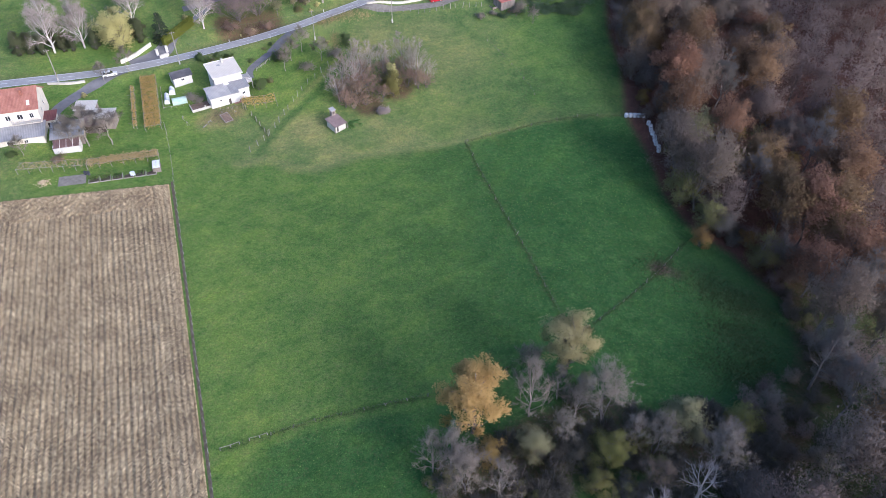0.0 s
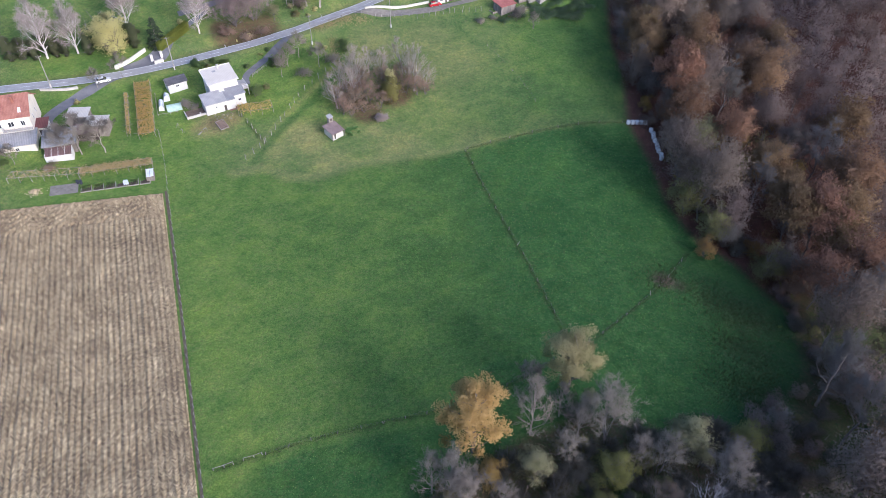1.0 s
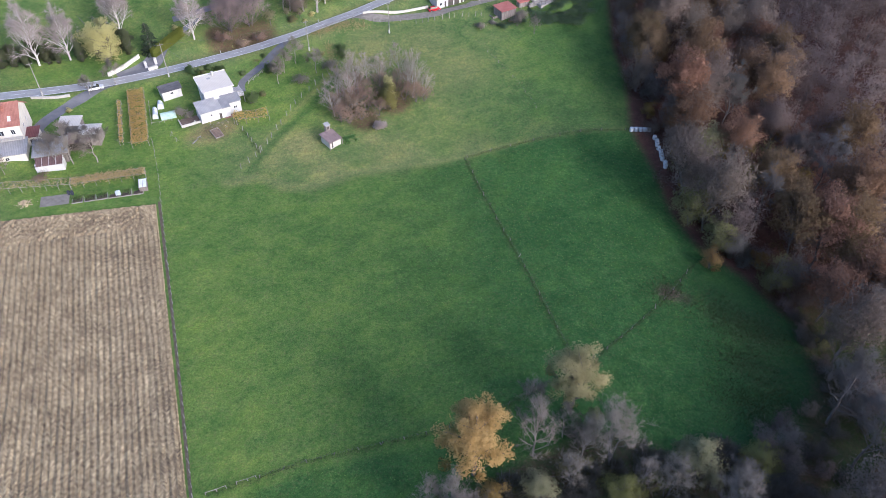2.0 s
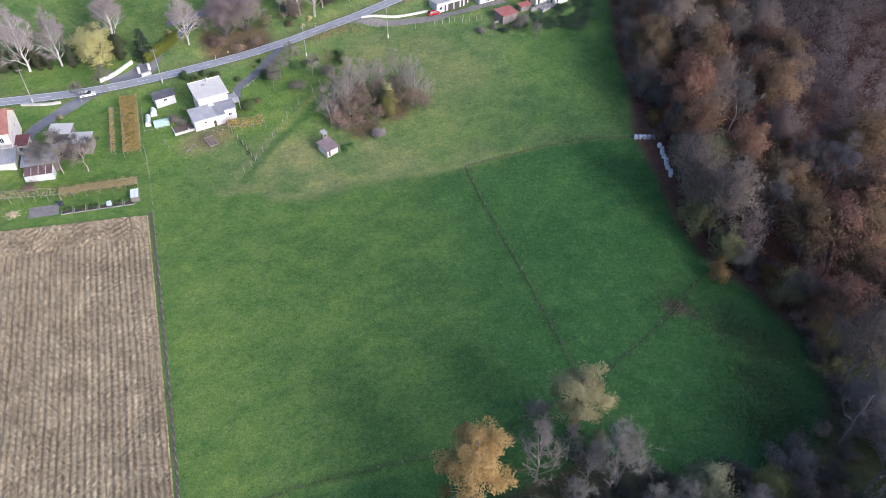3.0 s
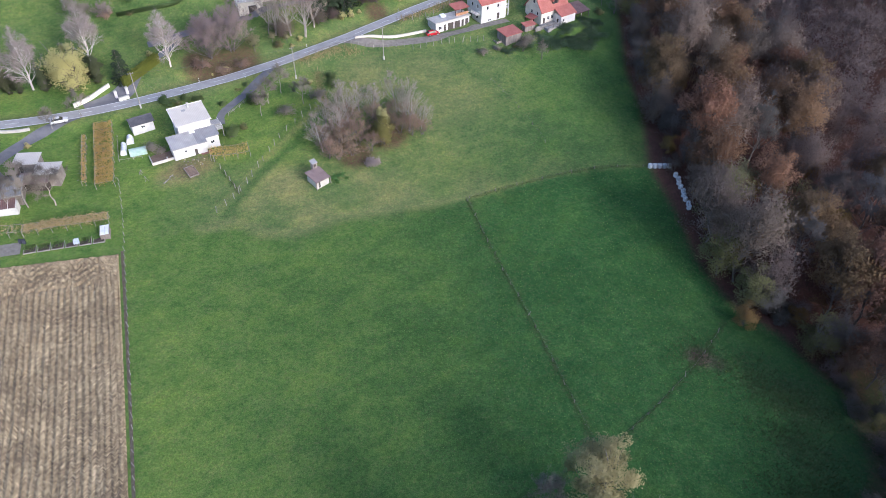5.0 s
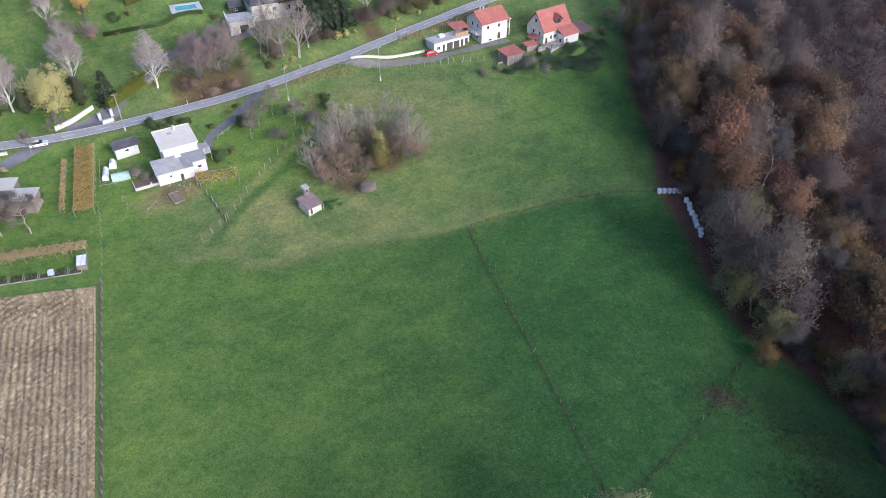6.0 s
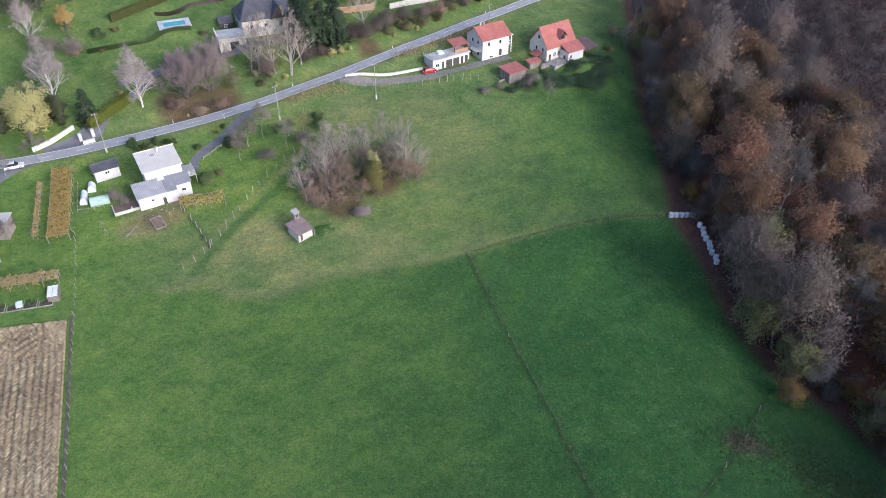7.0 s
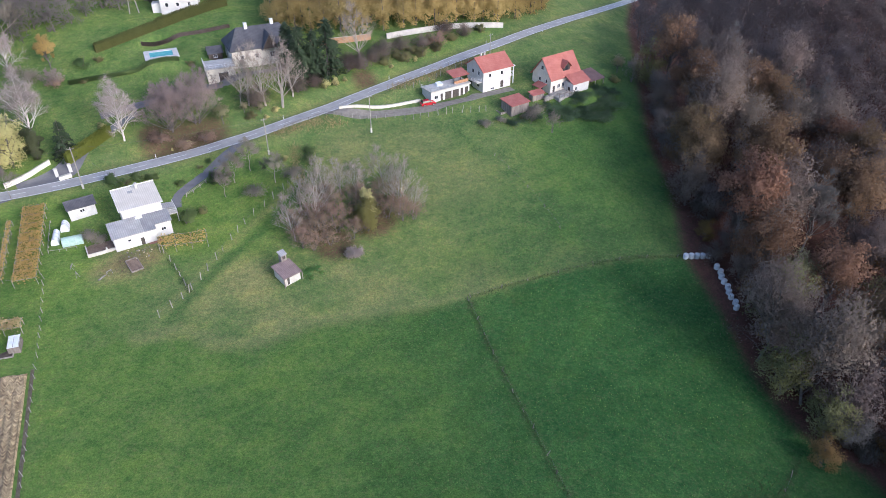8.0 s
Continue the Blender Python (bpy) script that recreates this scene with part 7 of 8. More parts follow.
def wall_run(points, high, thick, material, name, label, gap=2.0):
    """A garden wall in panels that step with the ground, with a coping."""
    ob = thing(name, label, "wall")
    line = smooth_line(points, gap)
    for p, q in zip(line, line[1:]):
        d = (q - p) / np.linalg.norm(q - p)
        s = np.array([-d[1], d[0]]) * thick / 2
        z = [ground_z(*c) for c in (p, q)]
        ring = [p - s, q - s, q + s, p + s]
        zz = [z[0], z[1], z[1], z[0]]
        part("panel", Build().hull([(*c, h - 0.4) for c, h in zip(ring, zz)], [(*c, h + high) for c, h in zip(ring, zz)]), material, ob)
        ring = [p - s * 1.4, q - s * 1.4, q + s * 1.4, p + s * 1.4]
        part("coping", Build().hull([(*c, h + high) for c, h in zip(ring, zz)], [(*c, h + high + 0.08) for c, h in zip(ring, zz)]), M_CONCRETE, ob)
    return ob


wall_run([(-25.3, 221.8), (-14, 224.0), (-4.6, 227.4)], 0.65, 0.25, M_CREAM, "garden_wall", "low cream wall along a gravel drive")
wall_run([(-97.0, 191.0), (-93.2, 195.0), (-90.1, 199.2)], 1.1, 0.3, M_CREAM, "garden_wall", "curved cream wall beside a gateway")
wall_run([(-86.4, 194.6), (-84.2, 196.2)], 0.9, 0.5, M_CREAM, "garden_wall", "short white wall at a gateway")
M_ORANGEBOARD = plain("orange_boards", (0.36, 0.20, 0.11), (0.52, 0.33, 0.20), 1.0, 7.0, 0.85)
wall_run([(-36, 248.5), (-27, 251.5), (-19.5, 254.4)], 1.7, 0.15, M_ORANGEBOARD, "garden_wall", "orange-brown board fence before the wood")
wall_run([(-15, 255.5), (-5, 261.0), (6, 266.5), (20, 271.0)], 1.5, 0.3, M_CONCRETE, "garden_wall", "long pale concrete wall before the wood")
wall_run([(-113, 177.2), (-107, 178.2), (-103.5, 179.6)], 0.6, 0.4, M_CONCRETE, "garden_wall", "low curved pale stone border", 1.5)
wall_run([(-84.0, 203.5), (-79.5, 211.0), (-75.0, 217.0)], 1.5, 0.12, plain("blue_grey_fence", (0.10, 0.12, 0.15), (0.17, 0.19, 0.23), 2, 8), "garden_wall", "blue-grey panel fence behind a hedge")
for x, y in ((-87.6, 196.2), (-85.2, 198.0)):
    g = thing("gate_pillar", "white gate pillar with a flat cap", "pillar", pose(x, y, ground_z(x, y), 0, 0, 35))
    part("shaft", Build().box(-0.35, -0.35, -0.3, 0.35, 0.35, 1.7), M_WHITE, g)
    part("cap", Build().hull([(-0.45, -0.45, 1.7), (0.45, -0.45, 1.7), (0.45, 0.45, 1.7), (-0.45, 0.45, 1.7)], [(-0.3, -0.3, 1.95), (0.3, -0.3, 1.95), (0.3, 0.3, 1.95), (-0.3, 0.3, 1.95)]), M_CONCRETE, g)


def hedge(points, high, wide, leaves, label, flake=0.16, dense=40):
    """A clipped hedge: a twiggy core under a coat of small leaves."""
    ob = thing("hedge", label, "hedge")
    line = smooth_line(points, 1.0)
    rng = np.random.default_rng(int(high * 100 + len(line)))
    core, pieces = Build(), []
    for p, q in zip(line, line[1:]):
        d = (q - p) / np.linalg.norm(q - p)
        s = np.array([-d[1], d[0]])
        z = [ground_z(*p), ground_z(*q)]
        ring, zz = [p - s * wide * 0.36, q - s * wide * 0.36, q + s * wide * 0.36, p + s * wide * 0.36], [z[0], z[1], z[1], z[0]]
        core.hull([(*c, h - 0.2) for c, h in zip(ring, zz)], [(*c, h + high * 0.88) for c, h in zip(ring, zz)])
        n = int(dense * (wide + 2 * high))
        t, a = rng.uniform(0, 1, n), rng.uniform(-1, 1, n)
        up = rng.uniform(0, 1, n)
        on_top = rng.random(n) < wide / (wide + 2 * high)
        side = np.where(on_top, a * wide / 2, np.sign(a) * wide / 2 * rng.uniform(0.8, 1.05, n))
        h = np.where(on_top, high * rng.uniform(0.88, 1.06, n), up * high)
        base = z[0] + (z[1] - z[0]) * t
        pieces.append(flakes(rng, np.stack([p[0] + (q - p)[0] * t + s[0] * side, p[1] + (q - p)[1] * t + s[1] * side, base + h], -1), flake))
    v, f = join(pieces)
    me = bpy.data.meshes.new("leaves")
    me.from_pydata(v, [], f)
    part("core", core, leaves, ob)
    part("leaves", me, leaves, ob)


hedge([(-86.3, 199.6), (-83.0, 204.6), (-79.6, 209.9)], 2.6, 1.6, L_LIME, "tall clipped yellow-green hedge by a gateway")
hedge([(-95.3, 226.6), (-82, 231.8), (-69.6, 237.2)], 0.9, 1.0, L_GREEN, "low dark green hedge along a garden")
hedge([(-92.5, 239.3), (-86, 245.0), (-79.2, 251.4)], 2.2, 1.6, L_HEDGE, "long clipped olive-green hedge")
hedge([(-79.2, 251.4), (-72, 259.0), (-64, 268.5)], 2.6, 1.8, L_HEDGE, "tall dull green hedge before a white house")
hedge([(-82, 244.6), (-76, 247.6), (-68, 250.5), (-60, 255.0)], 0.8, 0.9, T_BROWN, "low brown leafless hedge round a lawn", 0.14, 30)


# ---- vines and garden ----
def trellis(name, label, corners, high, leaves, dense, leaf=0.17, rows=0, sparse=0.0):
    """A pergola on the four corners (front left, front right, back right, back left) with posts, rails and vines over it."""
    ob = thing(name, label, "trellis")
    c = [np.array(p, float) for p in corners]
    rng = np.random.default_rng(len(label) * 7 + dense)
    rnd = random.Random(len(label))
    long = max(np.linalg.norm(c[3] - c[0]), np.linalg.norm(c[2] - c[1]))
    n = max(2, int(long / 2.6))

    def at(u, t):
        p = (c[0] * (1 - u) + c[1] * u) * (1 - t) + (c[3] * (1 - u) + c[2] * u) * t
        return (*p, ground_z(*p))

    for u in (0.0, 1.0):
        tops = []
        for k in range(n + 1):
            x, y, z = at(u, k / n)
            part("post", Build().tube((x, y, z - 0.4), (x + rnd.gauss(0, 0.05), y + rnd.gauss(0, 0.05), z + high), 0.07, 0.055, 5), M_POST, ob)
            tops.append((x, y, z + high))
        b = Build()
        for p, q in zip(tops, tops[1:]):
            b.tube(p, q, 0.05, 0.05, 4)
        part("rail", b, M_POST, ob)
    for k in range(n + 1):
        p, q = at(0, k / n), at(1, k / n)
        part("crossbar", Build().tube((p[0], p[1], p[2] + high), (q[0], q[1], q[2] + high), 0.045, 0.045, 4), M_POST, ob)
    u, t = rng.uniform(0, 1, dense), rng.uniform(0, 1, dense)
    keep = rng.random(dense) > sparse * t
    pts = np.array([at(a, b) for a, b in zip(u[keep], t[keep])])
    pts[:, 2] += high + rng.normal(0.05, 0.24, len(pts)) + 0.25 * np.sin(pts[:, 0] * 2.1) * np.sin(pts[:, 1] * 1.7)
    pts[:, :2] += rng.normal(0, 0.14, (len(pts), 2))
    hang = rng.random(len(pts)) < 0.12
    pts[hang, 2] -= rng.uniform(0.2, high * 0.7, hang.sum())
    v, f = flakes(rng, pts, leaf)
    me = bpy.data.meshes.new("vine")
    me.from_pydata(v.tolist(), [], f.tolist())
    part("vine", me, leaves, ob)
    for k in range(int(n * 6)):
        x, y, z = at(rnd.random(), rnd.random())
        a = rnd.uniform(0, math.tau)
        cane = Build().limb((x, y, z + high + rnd.uniform(-0.1, 0.2)), (x + math.cos(a) * 1.1, y + math.sin(a) * 1.1, z + high + rnd.uniform(-0.1, 0.45)), 0.035, 0.02, 3)
        part("cane", cane, M_POST, ob)
    for k in range(int(n * 2)):
        x, y, z = at(rnd.random(), rnd.random())
        part("stem", Build().tube((x, y, z - 0.2), (x + rnd.gauss(0, 0.2), y + rnd.gauss(0, 0.2), z + high), 0.035, 0.02, 4), M_BARK, ob)


trellis("vine_trellis", "long pergola of orange-brown autumn vines on posts", ((-81.2, 160.9), (-77.4, 162.5), (-84.9, 184.4), (-88.8, 182.6)), 1.7, L_VINE, 5200, 0.15)
trellis("vine_trellis", "narrow row of yellowed vines on a wire", ((-84.7, 161.8), (-83.9, 162.0), (-89.6, 178.7), (-90.4, 178.5)), 1.3, L_VINE, 600)
trellis("vine_trellis", "low pergola of withered tan vines above the garden", ((-91.0, 144.3), (-91.4, 146.5), (-75.4, 152.0), (-74.6, 149.8)), 1.6, L_DRYVINE, 3000)
trellis("vine_trellis", "sparse pergola of withered vines beside the garden", ((-107.2, 141.1), (-106.8, 143.6), (-91.5, 146.6), (-91.1, 144.3)), 1.6, L_DRYVINE, 420)
trellis("vine_trellis", "small pergola of yellow-leaved vines below the house", ((-57.3, 173.2), (-58.3, 176.0), (-49.4, 179.3), (-48.3, 176.3)), 1.7, L_VINE, 1100, 0.18, sparse=0.5)


def vegetable_garden():
    z = lambda x, y: ground_z(x, y)
    a, b = np.array([-89.2, 139.3]), np.array([-73.0, 144.4])
    d = (b - a) / np.linalg.norm(b - a)
    turn = math.degrees(math.atan2(d[1], d[0]))
    for k in range(6):
        p = a + d * (k * 2.75)
        ob = thing("garden_bed", "dug vegetable bed with a board edge", "garden bed", pose(*p, z(*(p + d)) + 0.02, 0, 0, turn), "beds of the vegetable garden")
        part("soil", Build().hull([(0.1, 0.1, -0.3), (2.4, 0.1, -0.3), (2.4, 3.5, -0.3), (0.1, 3.5, -0.3)], [(0.2, 0.2, 0.16), (2.3, 0.2, 0.16), (2.3, 3.4, 0.16), (0.2, 3.4, 0.16)]), M_SOIL, ob)
        for x0, y0, x1, y1 in ((0, 0, 2.5, 0.1), (0, 3.5, 2.5, 3.6), (0, 0.1, 0.1, 3.5), (2.4, 0.1, 2.5, 3.5)):
            part("board", Build().box(x0, y0, -0.3, x1, y1, 0.22), M_POST, ob)
        if k in (0, 1, 2, 4):
            rng = np.random.default_rng(k)
            v, f = flakes(rng, np.stack([rng.uniform(0.3, 2.2, 90), rng.uniform(0.3, 2.5, 90), rng.uniform(0.15, 0.5, 90)], -1), 0.16)
            me = bpy.data.meshes.new("greens")
            me.from_pydata(v.tolist(), [], f.tolist())
            part("greens", me, L_GREEN, ob)
    ribbon("garden_bed", smooth_line([(-96.6, 139.3), (-93.4, 140.2), (-90.4, 141.1)], 0.8), 1.8, M_GRAVEL, 0.06, False, label="grey-brown raked fallow bed in the grass", category="garden bed")
    cf = thing("cold_frame", "small glazed cold frame with white bars", "cold frame", pose(-74.7, 144.8, z(-74, 146) + 0.5, 0, 0, turn))
    part("base", Build().box(0, 0, -0.9, 1.9, 2.8, 0.7), M_PLANK, cf)
    part("pane", Build().slab([(0.0, 0.0, 0.85), (1.9, 0.0, 0.85), (1.9, 2.8, 1.3), (0.0, 2.8, 1.3)], 0.1), M_SHEETING, cf)
    for k in range(3):
        part("bar", Build().slab([(0.0 + k * 0.92, 0.0, 0.9), (0.06 + k * 0.92, 0.0, 0.9), (0.06 + k * 0.92, 3.2, 1.35), (0.0 + k * 0.92, 3.2, 1.35)], 0.05), M_PLANK, cf)
    sheet = thing("plastic_sheet", "crumpled white plastic sheet on a garden bed", "sheet", pose(-79.6, 143.6, z(-79.6, 143.6) + 0.2, 0, 0, 30))
    g, rng = Build(), np.random.default_rng(4)
    gx, gy = np.meshgrid(np.linspace(-0.6, 0.6, 7), np.linspace(-1.1, 1.1, 11))
    gz = rng.uniform(0.0, 0.3, gx.shape) + 0.05
    g.v = np.stack([gx, gy, gz], -1).reshape(-1, 3).tolist()
    g.f = [(r * 7 + c, r * 7 + c + 1, r * 7 + c + 8, r * 7 + c + 7) for r in range(10) for c in range(6)]
    part("sheet", g, M_SHEETING, sheet)
    pile = thing("straw_heap", "small scattered heap of pale straw on grass", "straw", pose(-100.2, 138.8, z(-100.2, 138.8)), kind="stuff")
    rng = np.random.default_rng(9)
    r = np.abs(rng.normal(0, 0.9, 420))
    a2 = rng.uniform(0, math.tau, 420)
    v, f = flakes(rng, np.stack([r * np.cos(a2) * 1.3, r * np.sin(a2), np.clip(0.5 - r * 0.35, 0.03, 1) * rng.uniform(0.3, 1, 420)], -1), 0.2)
    me = bpy.data.meshes.new("straw")
    me.from_pydata(v.tolist(), [], f.tolist())
    part("straw", me, M_STRAW, pile)
    bags = thing("water_barrel", "dark water barrels beside the garden trellis", "barrel", pose(-91.0, 142.6, z(-91.0, 142.6)))
    for x in (0, 0.8):
        part("barrel", Build().tube((x, 0, -0.1), (x, 0, 0.5), 0.34, 0.38, 12).tube((x, 0, 0.5), (x, 0, 1.0), 0.38, 0.33, 12), plain("blue_black_plastic", (0.03, 0.035, 0.05), (0.06, 0.065, 0.085), 2, 8, 0.5, bump=0), bags)


vegetable_garden()

# ---- silage bales ----
BALE = Build()
ring = [(math.cos(a), math.sin(a)) for a in np.linspace(0, math.tau, 20, endpoint=False)]
BALE.hull([(x * 0.48, y * 0.48, 0) for x, y in ring], [(x * 0.58, y * 0.58, 0.1) for x, y in ring])
BALE.hull([(x * 0.58, y * 0.58, 0.1) for x, y in ring], [(x * 0.58, y * 0.58, 1.1) for x, y in ring])
BALE.hull([(x * 0.58, y * 0.58, 1.1) for x, y in ring], [(x * 0.44, y * 0.44, 1.24) for x, y in ring])
BALE_MESH = BALE.mesh("bale")
spots = [(54.6 + 1.36 * k, 179.3 + 0.28 * k) for k in range(5)] + [(61.1 + 0.12 * k + (0.35 if k % 3 == 1 else 0), 177.4 - 1.38 * k) for k in range(9)]
for x, y in spots:
    b = part("silage_bale", BALE_MESH, M_WRAP)
    b.matrix_basis = pose(x, y, ground_z(x, y) - 0.04, random.gauss(0, 2), random.gauss(0, 2), random.uniform(0, 360))
    tagged(b, "round silage bale in white wrap beside the wood", "bale", "row of silage bales")


# ---- poles and cables ----
def utility_pole(x, y, high, turn, label="grey wooden utility pole with a short crossarm"):
    z = ground_z(x, y)
    ob = thing("utility_pole", label, "pole", pose(x, y, z, 0, 0, turn))
    part("shaft", Build().tube((0, 0, -0.6), (0, 0, high), 0.15, 0.10, 8), M_POST, ob)
    part("footing", Build().box(-0.2, -0.2, -0.5, 0.2, 0.2, 1.1), M_CONCRETE, ob)
    part("crossarm", Build().box(-0.7, -0.05, high - 0.5, 0.7, 0.05, high - 0.38), M_POST, ob)
    for k in (-0.6, 0.6):
        part("insulator", Build().tube((k, 0, high - 0.38), (k, 0, high - 0.2), 0.05, 0.04, 6), M_WHITE, ob)
    return Vector((x, y, z + high - 0.25))


poles = [utility_pole(x, y, h, a) for x, y, h, a in ((-142, 168, 10, 20), (-110.8, 179.2, 9.8, 22), (-79.4, 191.0, 10.2, 26), (-40.6, 205.6, 9.4, 30), (-16.6, 214.6, 9.8, 35), (14.5, 231.5 + 14, 9.5, 40))]


def cable(a, b, sag, label="thin dark overhead cable"):
    w = Build()
    pts = [a + (b - a) * t - Vector((0, 0, sag * 4 * t * (1 - t))) for t in np.linspace(0, 1, 13)]
    for p, q in zip(pts, pts[1:]):
        w.tube(p, q, 0.018, 0.018, 3)
    tagged(part("overhead_cable", w, M_WIRE), label, "cable")


for a, b in zip(poles, poles[1:]):
    cable(a, b, 0.9)
cable(poles[2], Vector((-64, 184.5, 18.2)), 0.4)
zf = ground_z(-87.6, 258)
mast = thing("utility_pole", "tall wooden A-frame power pole beyond the lawn", "pole", pose(-87.6, 258.0, zf, 0, 0, 20))
for s in (-1, 1):
    part("leg", Build().tube((s * 1.3, 0, -0.5), (s * 0.2, 0, 11.5), 0.16, 0.12, 7), M_POST, mast)
part("crossarm", Build().box(-1.6, -0.08, 10.6, 1.6, 0.08, 10.8), M_POST, mast)
cable(Vector((-87.6, 258, zf + 10.7)), Vector((-150, 236, 44)), 2.0)
for s, x in ((2.6, -66.0), (2.6, -38), (-2.6, -55), (2.6, -12), (-2.6, 2), (2.6, 16), (-2.6, 30)):
    i = int(np.argmin(np.abs(FINE_ROAD[:, 0] - x)))
    p = shifted(FINE_ROAD, s)[i]
    mk = thing("marker_post", "white roadside marker post with a dark band", "post", pose(*p, ground_z(*p)))
    part("shaft", Build().box(-0.06, -0.05, -0.2, 0.06, 0.05, 0.95), M_FRAME, mk)
    part("band", Build().box(-0.066, -0.056, 0.66, 0.066, 0.056, 0.82), M_RUBBER, mk)


# ---- cars ----
def car(x, y, turn, paint, label, lift=0.08):
    ob = thing("car", label, "car", pose(x, y, ground_z(x, y) + lift, 0, 0, turn))
    side = [(-2.0, 0.25), (-2.05, 0.55), (-1.95, 0.85), (-1.2, 0.92), (0.9, 0.95), (1.75, 0.82), (2.0, 0.6), (2.02, 0.28)]
    b = Build()
    b.hull([(sx, -0.82, sz) for sx, sz in side][::-1], [(sx, 0.82, sz) for sx, sz in side][::-1])
    part("body", b, paint, ob)
    roof = [(-1.75, 0.90), (-1.45, 1.40), (0.25, 1.44), (0.95, 0.95)]
    g = Build()
    g.hull([(sx, -0.76 if sz < 1 else -0.62, sz) for sx, sz in roof][::-1], [(sx, 0.76 if sz < 1 else 0.62, sz) for sx, sz in roof][::-1])
    part("windows", g, M_GLASS, ob)
    part("roof", Build().hull([(-1.42, -0.62, 1.39), (0.28, -0.62, 1.43), (0.28, 0.62, 1.43), (-1.42, 0.62, 1.39)], [(-1.3, -0.52, 1.46), (0.15, -0.52, 1.49), (0.15, 0.52, 1.49), (-1.3, 0.52, 1.46)]), paint, ob)
    for sx in (-1.25, 1.3):
        for s in (-1, 1):
            w = part("wheel", Build().tube((sx, s * 0.66, 0.3), (sx, s * 0.86, 0.3), 0.31, 0.31, 14), M_RUBBER, ob)
            part("rim", Build().tube((sx, s * 0.85, 0.3), (sx, s * 0.875, 0.3), 0.19, 0.19, 10), M_STEEL, w)
    for s in (-1, 1):
        part("headlight", Build().box(1.86, s * 0.6 - 0.16, 0.6, 2.03, s * 0.6 + 0.16, 0.74), M_SHEETING, ob)
        part("tail_light", Build().box(-2.06, s * 0.62 - 0.12, 0.66, -1.96, s * 0.62 + 0.12, 0.84), M_RED, ob)


def gloss(name, c):
    m = plain(name, c, tuple(min(1, v * 1.1) for v in c), 1, 4, 0.25, bump=0)
    m.node_tree.nodes["Principled BSDF"].inputs["Coat Weight"].default_value = 0.6
    return m


car(-97.6, 183.4, 24, gloss("white_car_paint", (0.72, 0.73, 0.74)), "white hatchback parked beside the road")
car(-2.6, 226.1, 24, gloss("red_car_paint", (0.42, 0.02, 0.03)), "bright red hatchback parked by the garage")


# ---- pool ----
def pool():
    ob = thing("swimming_pool", "turquoise swimming pool with a white surround", "pool", pose(-75.4, 240.5, 28.72, 0, 0, 24))
    ring = [(-4.4, -2.4), (4.4, -2.4), (4.4, 2.4), (-4.4, 2.4)]
    for x0, y0, x1, y1 in ((-4.4, -3.6, 4.4, -2.2), (-4.4, 2.2, 4.4, 3.6), (-4.4, -2.2, -3.0, 2.2), (3.0, -2.2, 4.4, 2.2)):
        part("paving", Build().box(x0, y0, -2.2, x1, y1, 0.24), M_WHITE, ob, "white pool surround")
    part("water", Build().box(-3.0, -2.2, -1.5, 3.0, 2.2, 0.12), M_WATER, ob, "clear turquoise water")


pool()


def rubble():
    """Pale broken stones and bricks below the house, and odd logs about the yard."""
    rng = random.Random(31)
    for k in range(26):
        x, y = -61.2 + rng.gauss(0, 1.6), 172.6 + rng.gauss(0, 0.9)
        s = rng.uniform(0.1, 0.22)
        ob = part("rubble_stone", Build().hull([(-s, -s * 0.7, -0.1), (s, -s * 0.8, -0.1), (s * 0.9, s * 0.7, -0.1), (-s * 0.8, s * 0.8, -0.1)], [(-s * 0.7, -s * 0.5, s * 0.8), (s * 0.8, -s * 0.5, s * 0.7), (s * 0.6, s * 0.5, s * 0.9), (-s * 0.6, s * 0.6, s * 0.7)]), M_GRAVEL if k % 3 else M_STRAW)
        ob.matrix_basis = pose(x, y, ground_z(x, y), rng.gauss(0, 6), rng.gauss(0, 6), rng.uniform(0, 360))
        tagged(ob, "pale broken stone in the rubble below the house", "stone", "rubble below the white house")
    for x, y, turn in ((-66.4, 165.3, 70),):
        lg = thing("log", "short grey log lying in trampled grass", "log", pose(x, y, ground_z(x, y) + 0.12, 0, 0, turn))
        part("wood", Build().tube((-0.9, 0, 0), (0.9, 0, 0), 0.16, 0.13, 8), M_POST, lg)


rubble()


def sawhorse(x, y, turn):
    ob = thing("sawhorse", "small pale wooden sawhorse standing in the grass", "sawhorse", pose(x, y, ground_z(x, y), 0, 0, turn))
    part("beam", Build().box(-0.6, -0.06, 0.72, 0.6, 0.06, 0.84), M_POST, ob)
    for sx in (-0.5, 0.5):
        for sy in (-0.35, 0.35):
            part("leg", Build().tube((sx, sy, -0.1), (sx, sy * 0.1, 0.74), 0.045, 0.04, 4), M_POST, ob)


for x, y, turn in ((-73.0, 167.5, 100), (-71.2, 165.4, 130), (-65.4, 166.6, 60)):
    sawhorse(x, y, turn)


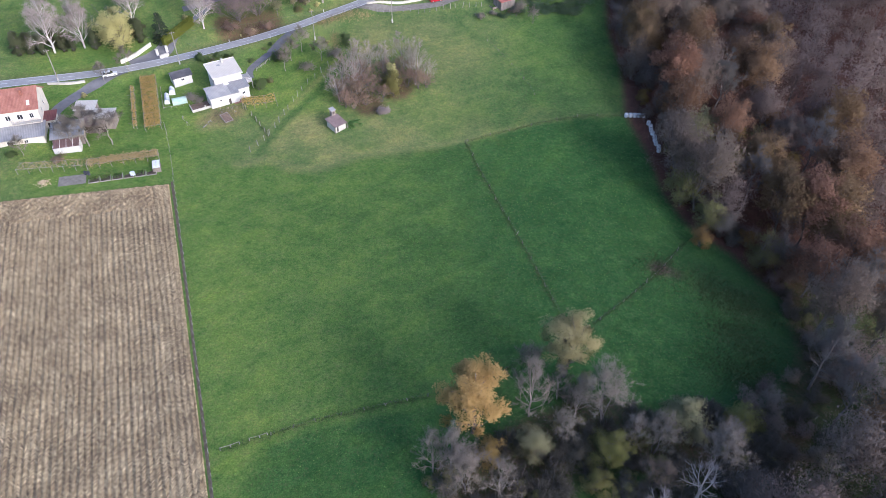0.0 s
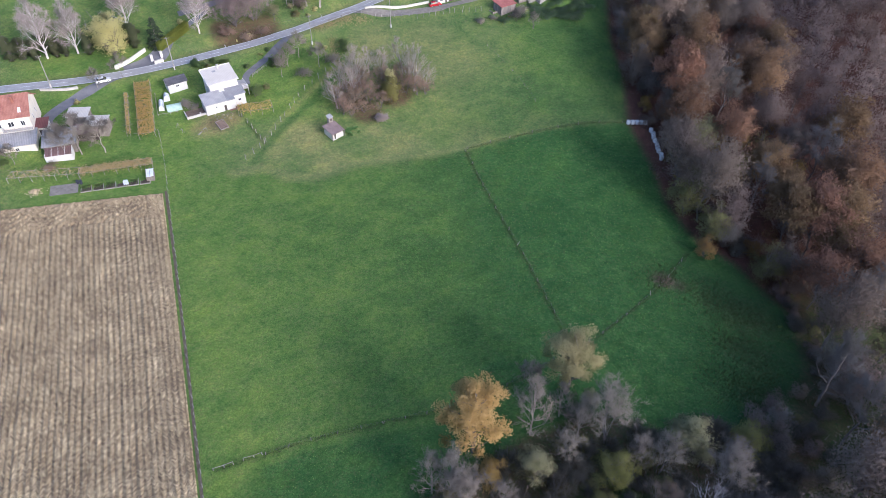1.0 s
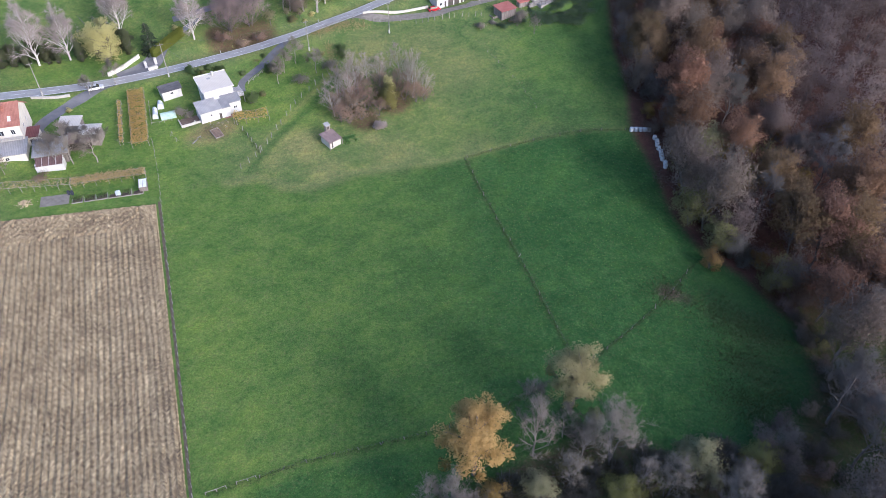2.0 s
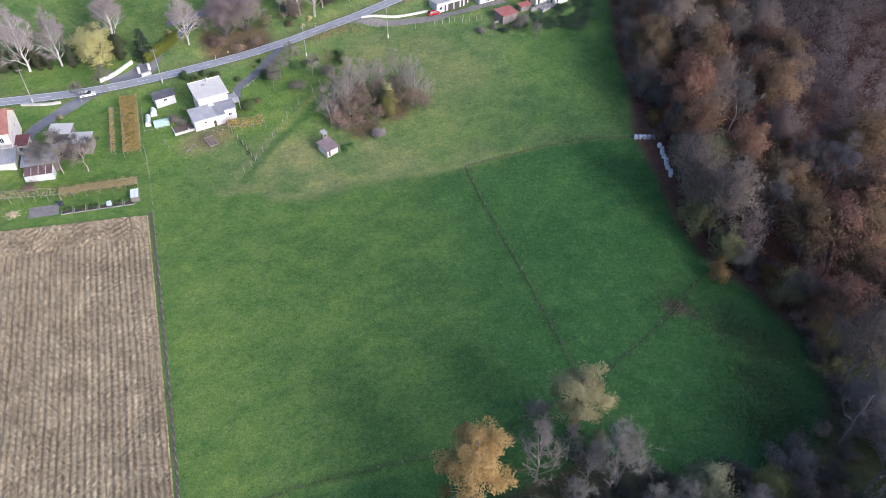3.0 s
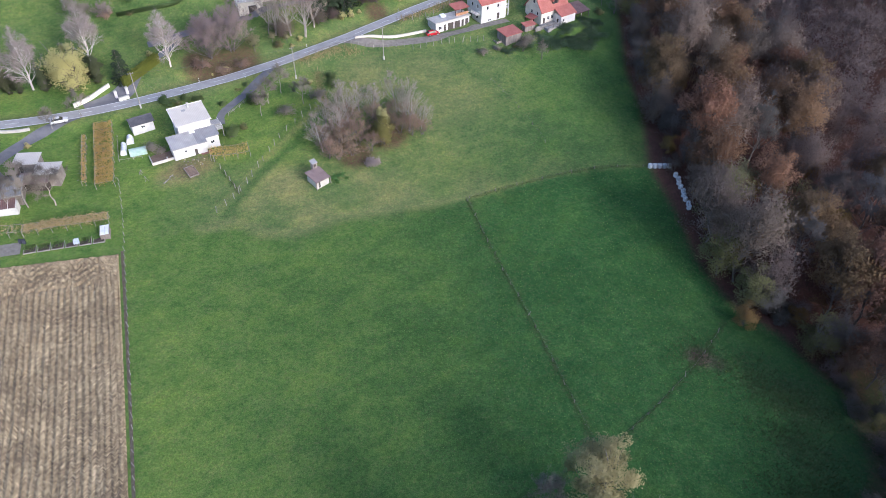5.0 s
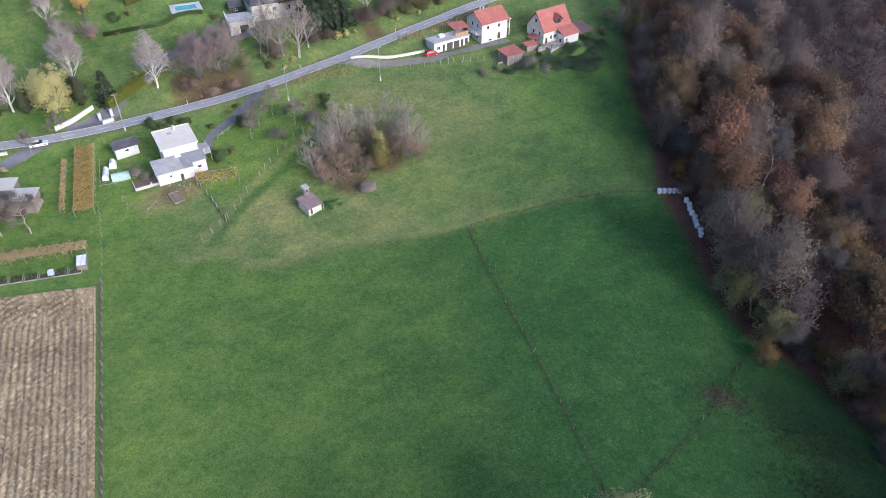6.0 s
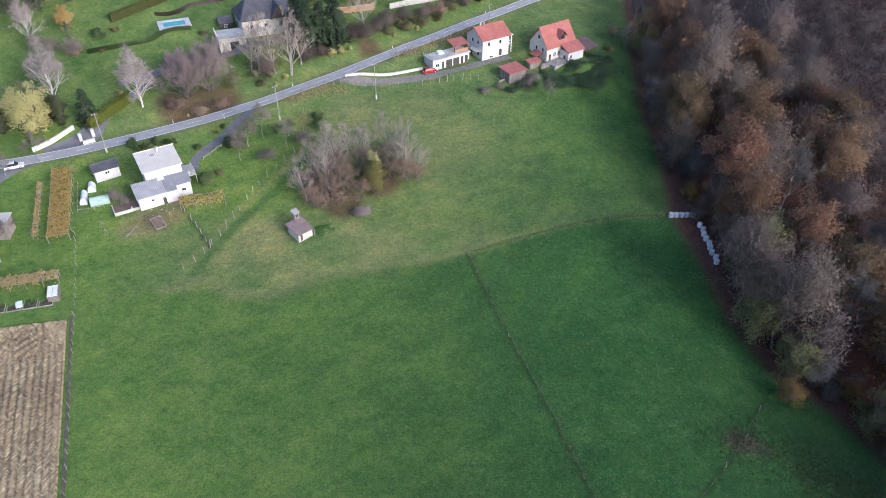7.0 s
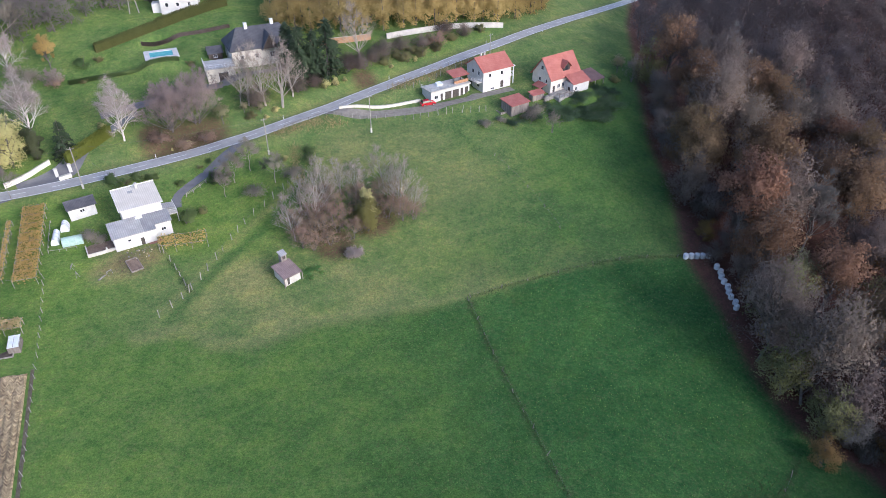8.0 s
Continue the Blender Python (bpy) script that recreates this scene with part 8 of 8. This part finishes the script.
# ---- rank grass along fences, clods and tufts ----
def tufts(name, label, lines, count, high, spread, leaves, seed):
    rng = np.random.default_rng(seed)
    pieces = []
    for line in lines:
        line = smooth_line(line, 0.5)
        n = int(count * len(line) * 0.5)
        k = rng.integers(0, len(line), n)
        x, y = line[k, 0] + rng.normal(0, spread, n), line[k, 1] + rng.normal(0, spread, n)
        root = np.stack([x, y, land(x, y) - 0.03], -1)
        pieces.append(twigs(rng, root, np.tile((0, 0, 0.9), (n, 1)), high, 0.07))
    v, f = join(pieces)
    me = bpy.data.meshes.new(name)
    me.from_pydata(v, [], f)
    ob = part(name, me, leaves)
    tagged(ob, label, "grass", kind="stuff")


tufts("fence_weeds", "rank dry grass and weeds under the fences", [FENCE_MID, FENCE_LOW, FENCE_CROSS, FENCE_YARD], 18, 0.45, 0.35, L_WEED, 1)
tufts("roadside_weeds", "tall yellowed weeds below the road", [[(-40, 211.5), (-30, 216.0), (-24, 217.5)], [(-12, 231.5), (-2, 237.5), (10, 247)], [(-35, 208), (-33, 200), (-31, 196)]], 40, 0.9, 0.9, L_DRYVINE, 2)


tufts("dark_weeds", "dark coarse weeds in the wet corner of the meadow", [[(60, 118), (68, 112), (76, 110)], [(60, 104), (68, 100)], [(56, 92), (64, 88), (70, 96)], [(50, 121), (54, 122)]], 190, 0.75, 3.6, L_WEED, 5)


def meadow_tufts():
    rng = np.random.default_rng(21)
    n = 14000
    x, y = rng.uniform(-68, 60, n), rng.uniform(60, 215, n)
    inside = (from_line(x, y, WOOD_EDGE)[2] < 0) & (from_line(x, y, FENCE_FIELD)[2] < 0) & (from_line(x, y, ROAD)[0] > 5)
    x, y = x[inside], y[inside]
    root = np.stack([x, y, land(x, y) - 0.02], -1)
    v, f = twigs(rng, root, np.tile((0, 0, 0.8), (len(x), 1)), 0.3, 0.12)
    me = bpy.data.meshes.new("grass_tufts")
    me.from_pydata(v.tolist(), [], f.tolist())
    ob = part("grass_tufts", me, L_TUFT)
    tagged(ob, "scattered coarse grass tufts in the meadow", "grass", kind="stuff")


L_TUFT = leafy("coarse_grass", ((0.075, 0.17, 0.035), (0.12, 0.22, 0.05), (0.24, 0.29, 0.09)), 0.0, 0.0, 0.2, 0.0)
meadow_tufts()
